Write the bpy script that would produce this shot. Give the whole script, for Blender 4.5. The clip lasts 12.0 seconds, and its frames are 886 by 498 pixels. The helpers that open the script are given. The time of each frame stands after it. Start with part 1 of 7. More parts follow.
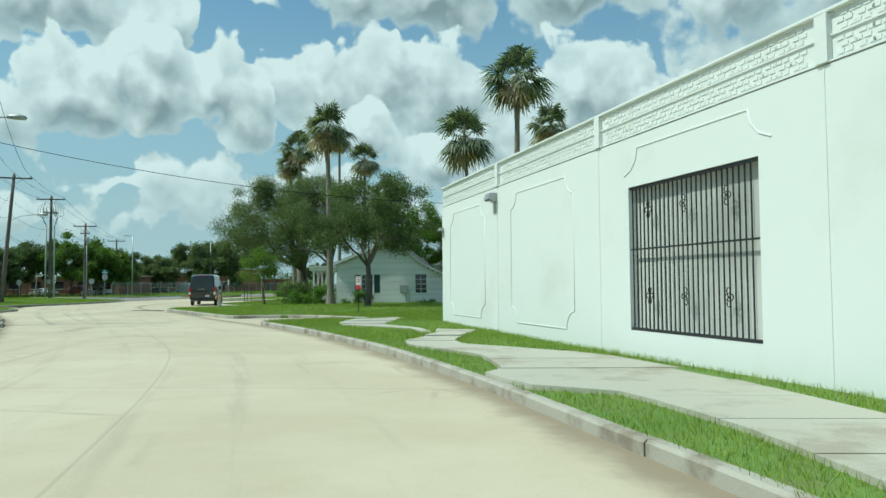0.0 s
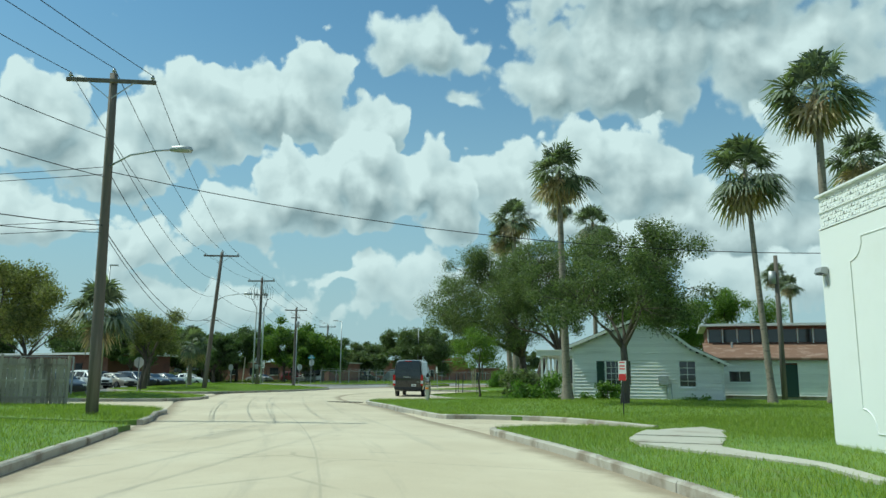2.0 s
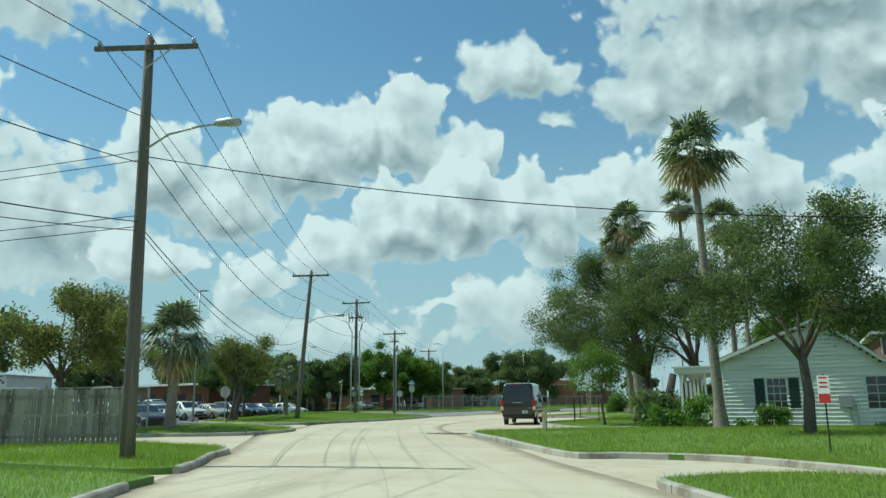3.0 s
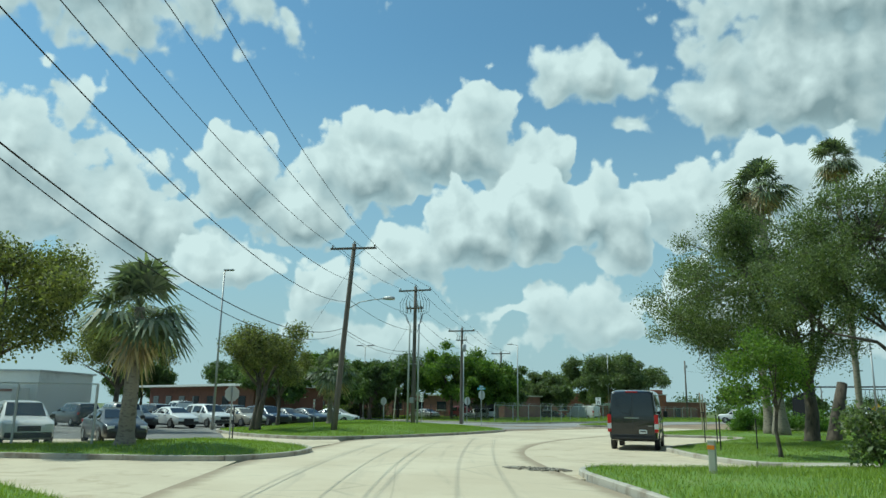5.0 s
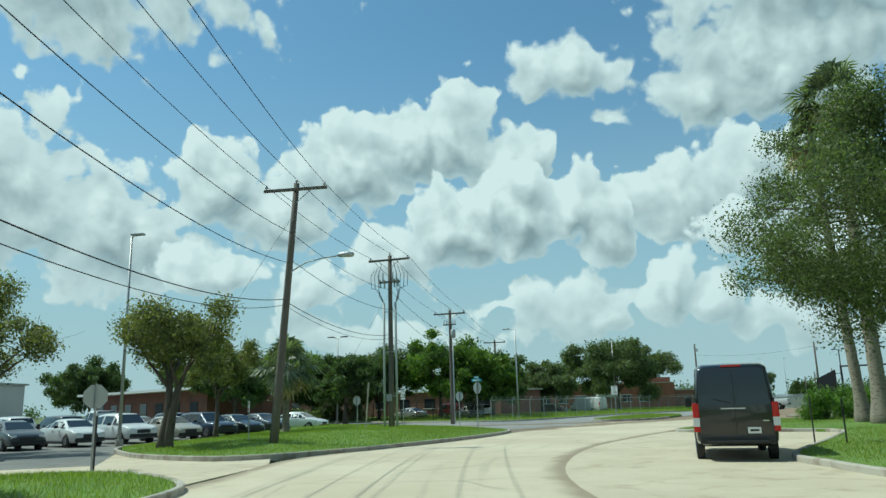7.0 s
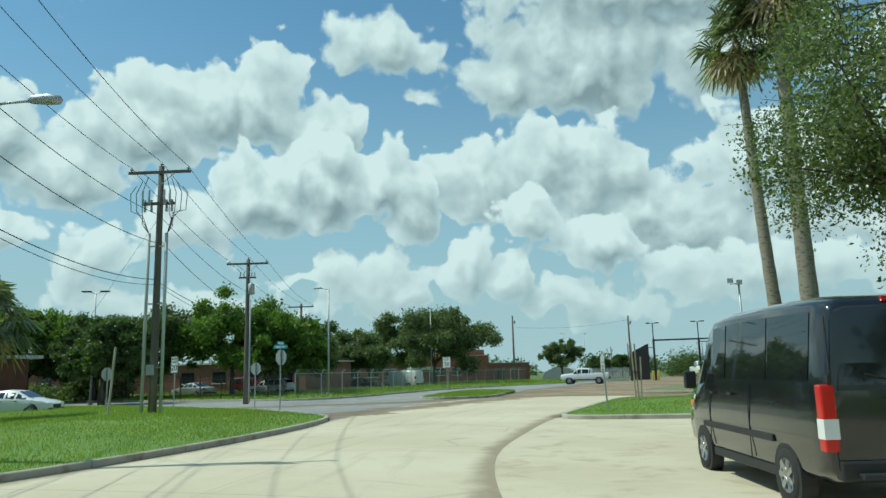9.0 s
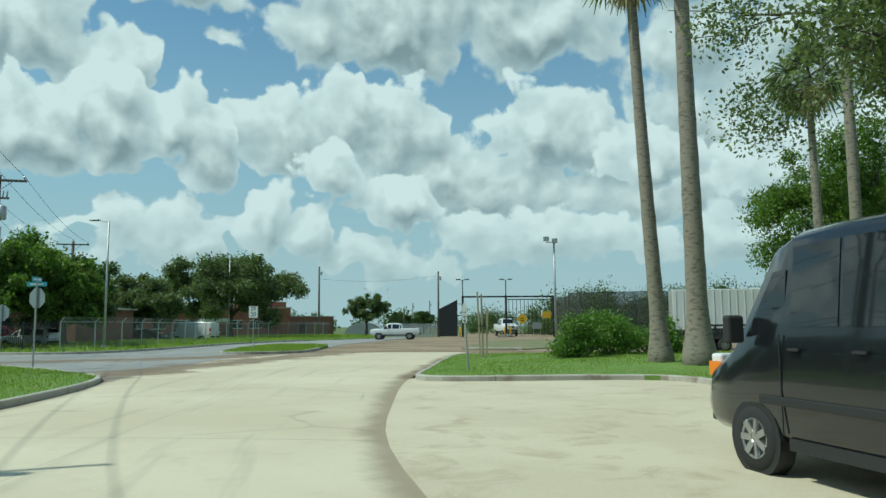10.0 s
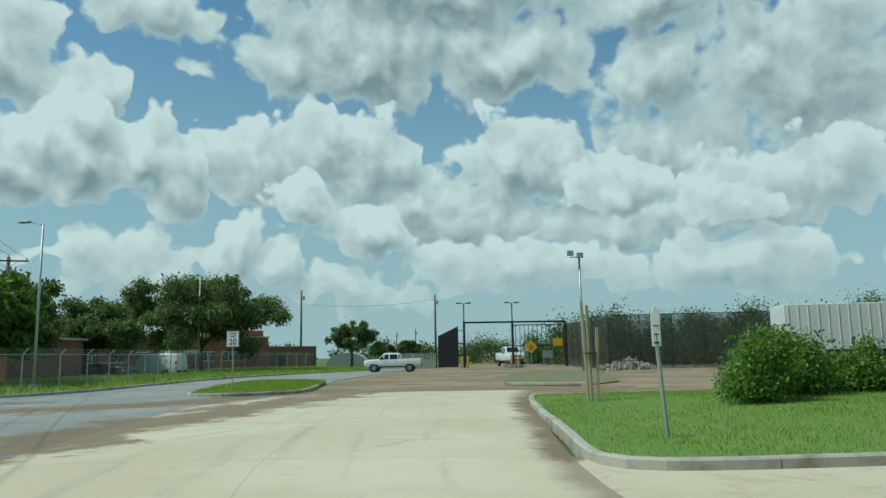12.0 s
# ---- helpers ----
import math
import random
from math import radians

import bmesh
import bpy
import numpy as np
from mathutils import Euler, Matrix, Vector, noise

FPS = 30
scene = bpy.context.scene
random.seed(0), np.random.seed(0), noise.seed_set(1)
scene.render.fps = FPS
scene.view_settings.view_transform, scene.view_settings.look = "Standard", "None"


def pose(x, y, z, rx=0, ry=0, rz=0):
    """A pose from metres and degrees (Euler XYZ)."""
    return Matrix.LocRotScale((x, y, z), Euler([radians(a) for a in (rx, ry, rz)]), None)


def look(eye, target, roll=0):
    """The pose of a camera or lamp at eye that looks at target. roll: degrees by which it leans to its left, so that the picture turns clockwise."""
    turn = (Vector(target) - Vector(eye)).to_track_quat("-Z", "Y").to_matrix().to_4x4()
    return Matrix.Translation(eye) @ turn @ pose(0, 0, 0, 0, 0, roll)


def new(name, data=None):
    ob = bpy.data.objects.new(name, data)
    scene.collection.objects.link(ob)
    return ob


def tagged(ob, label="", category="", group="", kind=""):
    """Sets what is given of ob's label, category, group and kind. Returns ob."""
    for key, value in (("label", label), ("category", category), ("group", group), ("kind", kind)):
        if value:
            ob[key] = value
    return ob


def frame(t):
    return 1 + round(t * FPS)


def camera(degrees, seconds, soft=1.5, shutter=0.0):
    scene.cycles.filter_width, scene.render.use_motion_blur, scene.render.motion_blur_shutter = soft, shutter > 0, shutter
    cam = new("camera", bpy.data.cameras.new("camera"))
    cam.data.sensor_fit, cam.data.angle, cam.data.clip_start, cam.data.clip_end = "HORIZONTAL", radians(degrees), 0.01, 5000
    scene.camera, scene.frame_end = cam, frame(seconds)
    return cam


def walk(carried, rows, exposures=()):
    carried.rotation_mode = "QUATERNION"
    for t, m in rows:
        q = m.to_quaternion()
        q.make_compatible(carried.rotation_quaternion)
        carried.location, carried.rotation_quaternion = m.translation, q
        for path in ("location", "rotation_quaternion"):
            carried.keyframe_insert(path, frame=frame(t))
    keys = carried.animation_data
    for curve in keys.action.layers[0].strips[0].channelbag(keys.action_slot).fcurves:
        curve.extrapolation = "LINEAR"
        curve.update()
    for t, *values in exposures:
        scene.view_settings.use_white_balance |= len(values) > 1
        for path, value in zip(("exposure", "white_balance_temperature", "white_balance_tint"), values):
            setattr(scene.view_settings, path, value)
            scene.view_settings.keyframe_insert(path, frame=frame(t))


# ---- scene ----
import mathutils

cam = camera(62.2, 12.0)
PATH = [
    (0, (0.156, 1.887, 1.57), (0.078, 3.883, 1.667), -0.4),
    (0.5, (-0.696, 4.456, 1.545), (-0.958, 6.434, 1.681), -0.0),
    (1, (-1.564, 7.076, 1.541), (-2.026, 9.012, 1.736), 0.7),
    (1.5, (-2.516, 9.662, 1.527), (-3.071, 11.568, 1.777), 1.3),
    (2, (-3.51, 12.274, 1.482), (-4.119, 14.149, 1.821), 0.5),
    (2.5, (-4.599, 14.945, 1.473), (-5.357, 16.755, 1.861), -0.6),
    (4.5, (-10.482, 26.416, 1.702), (-11.452, 28.118, 2.103), 0.5),
    (5, (-12.016, 29.248, 1.683), (-13.036, 30.916, 2.104), 0.8),
    (5.5, (-13.595, 31.991, 1.635), (-14.626, 33.651, 2.063), 0.7),
    (6, (-15.234, 34.78, 1.597), (-16.252, 36.449, 2.017), -0.3),
    (6.5, (-16.803, 37.522, 1.593), (-17.811, 39.198, 2.009), -1.6),
    (8.5, (-23.243, 48.625, 1.735), (-23.953, 50.454, 2.124), -0.1),
    (9, (-24.711, 51.569, 1.725), (-25.22, 53.475, 2.059), -1.5),
    (9.5, (-26.03, 54.422, 1.664), (-26.373, 56.375, 1.931), -1.2),
    (10, (-27.219, 57.352, 1.564), (-27.196, 59.341, 1.772), -0.4),
    (10.5, (-28.184, 60.598, 1.525), (-27.965, 62.575, 1.737), -0.2),
    (11, (-29.061, 63.374, 1.521), (-28.823, 65.344, 1.772), -0.4),
    (11.5, (-29.799, 65.977, 1.538), (-29.617, 67.95, 1.814), -0.9),
    (12, (-30.447, 68.562, 1.558), (-30.347, 70.538, 1.845), -1.0),
]
EXPOSURES = [(0, 0.0, 6000, -11), (9, 0.0, 6000, -11), (10.2, -0.1, 6000, -11), (12, -0.22, 6000, -11)]
walk(cam, [(t, look(eye, target, roll)) for t, eye, target, roll in PATH], EXPOSURES)

# ---- world: blue sky with cumulus, one sun ----
SUN_TO = Vector((-0.977, -0.212, 0.0)).normalized() * math.cos(radians(56)) + Vector((0, 0, math.sin(radians(56))))


class Nodes:
    """Short hand for node trees."""

    def __init__(self, tree):
        self.tree = tree

    def add(self, kind):
        return self.tree.nodes.new(kind)

    def link(self, a, b):
        if isinstance(a, bpy.types.Node):
            a = a.outputs[0]
        if isinstance(a, bpy.types.NodeSocket):
            self.tree.links.new(a, b)
        else:
            b.default_value = a

    def math(self, op, a, b=0.0, c=None, clamp=False):
        n = self.add("ShaderNodeMath")
        n.operation, n.use_clamp = op, clamp
        self.link(a, n.inputs[0])
        self.link(b, n.inputs[1])
        if c is not None:
            self.link(c, n.inputs[2])
        return n.outputs[0]

    def vec(self, op, a, b=(0, 0, 0)):
        n = self.add("ShaderNodeVectorMath")
        n.operation = op
        self.link(a, n.inputs[0])
        self.link(b, n.inputs[1])
        return n.outputs["Value"] if op in ("LENGTH", "DOT_PRODUCT") else n.outputs[0]

    def step(self, v, lo, hi, a=0.0, b=1.0, smooth=True):
        n = self.add("ShaderNodeMapRange")
        n.interpolation_type, n.clamp = ("SMOOTHSTEP" if smooth else "LINEAR"), True
        for i, x in enumerate((v, lo, hi, a, b)):
            self.link(x, n.inputs[i])
        return n.outputs[0]

    def mix(self, f, a, b, blend="MIX"):
        n = self.add("ShaderNodeMix")
        n.data_type, n.blend_type = "RGBA", blend
        self.link(f, n.inputs[0])
        for i, x in ((6, a), (7, b)):
            self.link((*x, 1) if isinstance(x, tuple) and len(x) == 3 else x, n.inputs[i])
        return n.outputs[2]

    def noise(self, vec, scale, detail=4, rough=0.55, distort=0.0, kind="FBM", dims="3D"):
        n = self.add("ShaderNodeTexNoise")
        n.noise_type, n.noise_dimensions = kind, dims
        if vec is not None:
            self.link(vec, n.inputs["Vector"])
        n.inputs["Scale"].default_value, n.inputs["Detail"].default_value = scale, detail
        n.inputs["Roughness"].default_value, n.inputs["Distortion"].default_value = rough, distort
        return n.outputs[0]

    def voronoi(self, vec, scale, feature="F1", detail=0.0, out=0, dims="3D"):
        n = self.add("ShaderNodeTexVoronoi")
        n.feature, n.voronoi_dimensions = feature, dims
        if vec is not None:
            self.link(vec, n.inputs["Vector"])
        n.inputs["Scale"].default_value = scale
        if "Detail" in n.inputs:
            n.inputs["Detail"].default_value = detail
        return n.outputs[out]


# Clouds: bearing (degrees, right of +y), height over the horizon, half width, half height, thickness
CLOUDS_HIGH = [(-3, 22.5, 9.5, 5.5, 1.4), (7, 22.3, 8, 4.5, 1.3), (-9, 21.8, 4, 3.5, 1.1), (2, 28, 14, 5, 1.3), (-19.5, 24.6, 5.5, 2.6, 0.9), (-16.4, 21.4, 1.8, 0.9, 0.7), (19, 20, 5, 4, 1.0), (30, 19, 8, 7, 1.1), (38, 14, 10, 7, 1.1),
               (14, 33, 20, 7, 1.1), (20, 26, 8, 4, 1.0), (-62, 30, 16, 7, 0.8), (60, 24, 16, 10, 1.0), (-95, 26, 24, 11, 1.0), (115, 28, 26, 13, 1.0), (170, 30, 30, 14, 1.0), (-40, 40, 14, 5, 0.7), (22, 14.5, 6, 4, 0.9)]
CLOUDS_MIDDLE = [(-28.8, 20.3, 3.6, 4.4, 1.3), (-33, 19.5, 4.2, 4.2, 1.3), (-38, 17.8, 4.6, 4.4, 1.2), (-47.8, 16.5, 3.4, 4.2, 1.2), (-43.5, 14.5, 4.2, 3.6, 1.1), (-24.6, 18, 3.6, 4.2, 1.2), (-55, 12, 6, 5, 1.0), (-64, 14, 8, 7, 1.1),
                 (-12, 14.2, 4.2, 4.0, 1.3), (-7, 15.2, 4.2, 4.0, 1.3), (-2.8, 14.6, 4.2, 3.8, 1.3), (1, 12, 3.6, 3.0, 1.2), (8.5, 14.4, 4.4, 4.0, 1.3), (13, 13.6, 3.6, 3.8, 1.2), (26, 10.5, 6, 3.4, 0.9), (4, 10, 9, 3.4, 1.0), (31, 11.5, 4, 3, 1.0), (17, 9.5, 8, 3, 0.9)]
CLOUDS_NEAR = [(-29, 13.2, 4.4, 4.4, 1.3), (-24.4, 14.2, 4.4, 4.4, 1.3), (-19.8, 14.2, 3.8, 4.2, 1.3), (-17, 12.6, 2.8, 3.2, 1.1), (-34, 11, 3.8, 2.6, 1.0), (-8.2, 11.6, 2.6, 2.2, 1.1), (-2.4, 9.4, 3.6, 2.6, 1.2), (17.2, 12, 4.4, 2.9, 1.2),
               (-13, 7.6, 2.2, 3.0, 1.1), (-17.6, 5.8, 2.0, 1.9, 0.9), (-10, 7.0, 2.2, 2.6, 1.0), (-41.2, 8.9, 3.0, 1.8, 0.9), (-48.6, 10, 4.2, 2.2, 0.9), (-26, 7, 3.2, 0.7, 0.5), (-21, 6.6, 4, 2.6, 0.8), (-36, 5, 8, 1.8, 0.6), (25, 10.4, 3, 2, 0.9), (8, 6.5, 8, 2.2, 0.8), (-4, 5, 6, 2, 0.7), (24, 6, 9, 2.5, 0.8)]


def cloud_group(name, blobs, seed):
    """One bank of cumulus: rounded heaps with flat bases, broken up by billows."""
    tree = bpy.data.node_groups.new(name, "ShaderNodeTree")
    tree.interface.new_socket("Plane", in_out="INPUT", socket_type="NodeSocketVector")
    tree.interface.new_socket("Cover", in_out="OUTPUT", socket_type="NodeSocketFloat")
    n = Nodes(tree)
    given, out = n.add("NodeGroupInput"), n.add("NodeGroupOutput")
    plane = given.outputs[0]
    own = n.vec("ADD", plane, (seed * 37.0, seed * 11.0, seed * 5.0))
    warp = n.add("ShaderNodeTexNoise")
    n.link(own, warp.inputs["Vector"])
    warp.noise_dimensions = "2D"
    warp.inputs["Scale"].default_value, warp.inputs["Detail"].default_value = 0.22, 2
    shift = n.vec("SUBTRACT", warp.outputs["Color"], (0.5, 0.5, 0.5))
    bent = n.vec("ADD", plane, n.vec("MULTIPLY", shift, (3.6, 2.6, 0)))
    cover = None
    for a, e, ra, re, w in blobs:
        off = n.vec("MULTIPLY", n.vec("SUBTRACT", bent, (a, e, 0)), (1 / ra, 1 / re, 0))
        flat = n.vec("SUBTRACT", n.vec("MULTIPLY", n.vec("ABSOLUTE", off), (1, 1.25, 0)), n.vec("MULTIPLY", off, (0, 0.25, 0)))
        g = n.math("MULTIPLY_ADD", n.vec("LENGTH", flat), -w, w)
        cover = g if cover is None else n.math("SMOOTH_MAX", cover, g, 0.12)
    curl = n.vec("ADD", own, n.vec("MULTIPLY", shift, (2.4, 2.4, 0)))
    puffs = n.voronoi(curl, 0.30, "SMOOTH_F1", 2.3, 0, "2D")
    fine = n.noise(own, 0.9, 5, 0.6, dims="2D")
    cover = n.math("ADD", cover, n.math("MULTIPLY_ADD", puffs, -0.95, 0.74))
    cover = n.math("ADD", cover, n.math("MULTIPLY_ADD", fine, 0.36, -0.18))
    n.link(cover, out.inputs[0])
    return tree


def build_world():
    world = bpy.data.worlds.new("sky")
    scene.world = world
    world.use_nodes = True
    world.node_tree.nodes.clear()
    n = Nodes(world.node_tree)
    coord = n.add("ShaderNodeTexCoord")
    sep = n.add("ShaderNodeSeparateXYZ")
    n.link(n.vec("NORMALIZE", coord.outputs["Generated"]), sep.inputs[0])
    up = sep.outputs[2]
    plane = n.add("ShaderNodeCombineXYZ")
    n.link(n.math("MULTIPLY", n.math("ARCTAN2", sep.outputs[0], sep.outputs[1]), 57.2958), plane.inputs[0])
    n.link(n.math("MULTIPLY", n.math("ARCSINE", up), 57.2958), plane.inputs[1])
    sky = n.add("ShaderNodeTexSky")
    sky.sky_type, sky.sun_disc = "NISHITA", False
    sky.sun_elevation, sky.sun_rotation = radians(56), math.atan2(SUN_TO.x, SUN_TO.y)
    sky.air_density, sky.dust_density, sky.ozone_density = 1.0, 1.0, 1.5
    blue = n.mix(1.0, sky.outputs[0], (0.78, 1.10, 1.20), "MULTIPLY")
    color = n.mix(n.step(up, 0.5, 0.0, 0.1, 1.0), blue, (3.9, 5.2, 5.9))
    # three banks, the farthest first; the sun stands high behind the viewer's left shoulder
    for name, blobs, seed, soft, glow in (("high_clouds", CLOUDS_HIGH, 1, 0.30, 0.40), ("middle_clouds", CLOUDS_MIDDLE, 2, 0.15, 0.45), ("near_clouds", CLOUDS_NEAR, 3, 0.17, 0.47)):
        group = cloud_group(name, blobs, seed)
        here, above = (n.add("ShaderNodeGroup") for _ in range(2))
        here.node_tree = above.node_tree = group
        n.link(plane.outputs[0], here.inputs[0])
        n.link(n.vec("ADD", plane.outputs[0], (-0.6, 1.6, 0)), above.inputs[0])
        alpha = n.step(here.outputs[0], -0.03, soft)
        rise = n.math("SUBTRACT", here.outputs[0], above.outputs[0])
        lit = n.math("MULTIPLY_ADD", rise, 0.72, glow, clamp=True)
        thin = n.step(here.outputs[0], 0.5, 0.0, 0.0, 0.25)
        shade = n.mix(n.step(here.outputs[0], 0.1, 0.9), (3.7, 4.6, 5.1), (2.5, 3.15, 3.5))
        white = n.mix(n.math("ADD", lit, thin, clamp=True), shade, (7.3, 7.9, 8.15))
        color = n.mix(alpha, color, white)
    color = n.mix(n.step(up, 0.17, 0.0, 0.0, 0.66), color, (4.5, 5.5, 5.85))
    back = n.add("ShaderNodeBackground")
    n.link(color, back.inputs[0])
    back.inputs[1].default_value = 0.1
    n.link(back, n.add("ShaderNodeOutputWorld").inputs[0])
    sun = bpy.data.lights.new("sun", "SUN")
    sun.energy, sun.angle, sun.color = 3.7, radians(0.55), (1.0, 0.95, 0.86)
    lamp = new("sun", sun)
    lamp.matrix_world = look(SUN_TO * 200, (0, 0, 0))


build_world()

# ---- materials ----
def material(name, base, rough=0.8, metal=0.0, bump=0.0, bump_scale=40.0, spots=None, spot_scale=1.0, spot_lo=0.5, spot_hi=0.65, vary=0.0, grain=0.0,
             grain_scale=60.0, island=0.0, spec=0.5, stretch=(1, 1, 1), shift=0.0):
    """A surface with grain, stains and relief. vary: brightness by object; island: by loose piece; shift: hue by loose piece."""
    m = bpy.data.materials.new(name)
    m.use_nodes = True
    n = Nodes(m.node_tree)
    bsdf = m.node_tree.nodes["Principled BSDF"]
    coord = n.vec("MULTIPLY", n.add("ShaderNodeTexCoord").outputs["Object"], stretch)
    color = (*base, 1)
    if spots:
        color = n.mix(n.step(n.noise(coord, spot_scale, 6, 0.6), spot_lo, spot_hi), base, spots)
    if grain:
        g = n.noise(coord, grain_scale, 5, 0.6)
        color = n.mix(1.0, color if not isinstance(color, tuple) else base, n.mix(g, (1 - grain,) * 3, (1 + grain,) * 3), "MULTIPLY")
    if vary or island:
        if vary:
            r = n.add("ShaderNodeObjectInfo").outputs["Random"]
        else:
            r = n.add("ShaderNodeNewGeometry").outputs["Random Per Island"]
        w = vary or island
        color = n.mix(1.0, color if not isinstance(color, tuple) else base, n.mix(r, (1 - w,) * 3, (1 + w + shift, 1 + w, 1 + w - shift)), "MULTIPLY")
    n.link(color, bsdf.inputs["Base Color"])
    bsdf.inputs["Roughness"].default_value, bsdf.inputs["Metallic"].default_value = rough, metal
    bsdf.inputs["Specular IOR Level"].default_value = spec
    if bump:
        b = n.add("ShaderNodeBump")
        b.inputs["Strength"].default_value, b.inputs["Distance"].default_value = bump, 0.01
        n.link(n.noise(coord, bump_scale, 6, 0.6), b.inputs["Height"])
        n.link(b, bsdf.inputs["Normal"])
    return m


def leaf_material(name, base, back=0.35, spread=0.35, shift=0.25):
    """Leaves: diffuse with light passing through, varied leaf by leaf."""
    m = bpy.data.materials.new(name)
    m.use_nodes = True
    n = Nodes(m.node_tree)
    bsdf, out = m.node_tree.nodes["Principled BSDF"], m.node_tree.nodes["Material Output"]
    r = n.add("ShaderNodeNewGeometry").outputs["Random Per Island"]
    color = n.mix(1.0, base, n.mix(r, (1 - spread,) * 3, (1 + spread + shift, 1 + spread, 1 + spread - shift)), "MULTIPLY")
    n.link(color, bsdf.inputs["Base Color"])
    bsdf.inputs["Roughness"].default_value = 0.5
    bsdf.inputs["Specular IOR Level"].default_value = 0.35
    through_leaf = n.add("ShaderNodeBsdfTranslucent")
    n.link(n.mix(1.0, color, (1.3, 1.5, 0.6), "MULTIPLY"), through_leaf.inputs[0])
    mix = n.add("ShaderNodeMixShader")
    mix.inputs[0].default_value = back
    n.link(bsdf, mix.inputs[1])
    n.link(through_leaf, mix.inputs[2])
    n.link(mix, out.inputs[0])
    return m


# lines along which vehicles carry yard dirt over the paving, and a gutter: plan points and half width
DIRT_TRAILS = (([(-56, 87.5), (-43.7, 93.6), (-38.1, 96.8), (-36.3, 101), (-33.2, 109), (-29, 122)], 2.0), ([(-38.6, 80.5), (-37.5, 83.6), (-37.2, 87), (-35.8, 92), (-33, 100), (-29, 112), (-24, 135)], 1.9),
               ([(-28.05, 79.9), (-27.35, 85), (-26.7, 92), (-26, 95.3), (-24, 97.5)], 0.5))


def trails(n, coord, color):
    """Brown dirt dragged along the trails, in broken streaks."""
    flat = n.vec("MULTIPLY", coord, (1, 1, 0))
    rough = n.math("MULTIPLY_ADD", n.noise(coord, 0.5, 6, 0.72, 0.8), 4.6, -2.2)
    mask = None
    for pts, width in DIRT_TRAILS:
        for a, b in zip(pts, pts[1:]):
            ba = (b[0] - a[0], b[1] - a[1], 0)
            pa = n.vec("SUBTRACT", flat, (a[0], a[1], 0))
            h = n.math("MULTIPLY", n.vec("DOT_PRODUCT", pa, ba), 1 / (ba[0] ** 2 + ba[1] ** 2), clamp=True)
            scaled = n.add("ShaderNodeVectorMath")
            scaled.operation = "SCALE"
            scaled.inputs[0].default_value = ba
            n.link(h, scaled.inputs["Scale"])
            d = n.math("DIVIDE", n.vec("LENGTH", n.vec("SUBTRACT", pa, scaled.outputs[0])), width)
            mask = d if mask is None else n.math("MINIMUM", mask, d)
    near = n.step(n.math("ADD", mask, rough), 0.5, 1.3, 0.9, 0.0)
    soil = n.mix(n.noise(coord, 1.4, 5, 0.7), (0.10, 0.068, 0.042), (0.27, 0.19, 0.115))
    return n.mix(near, color, soil)


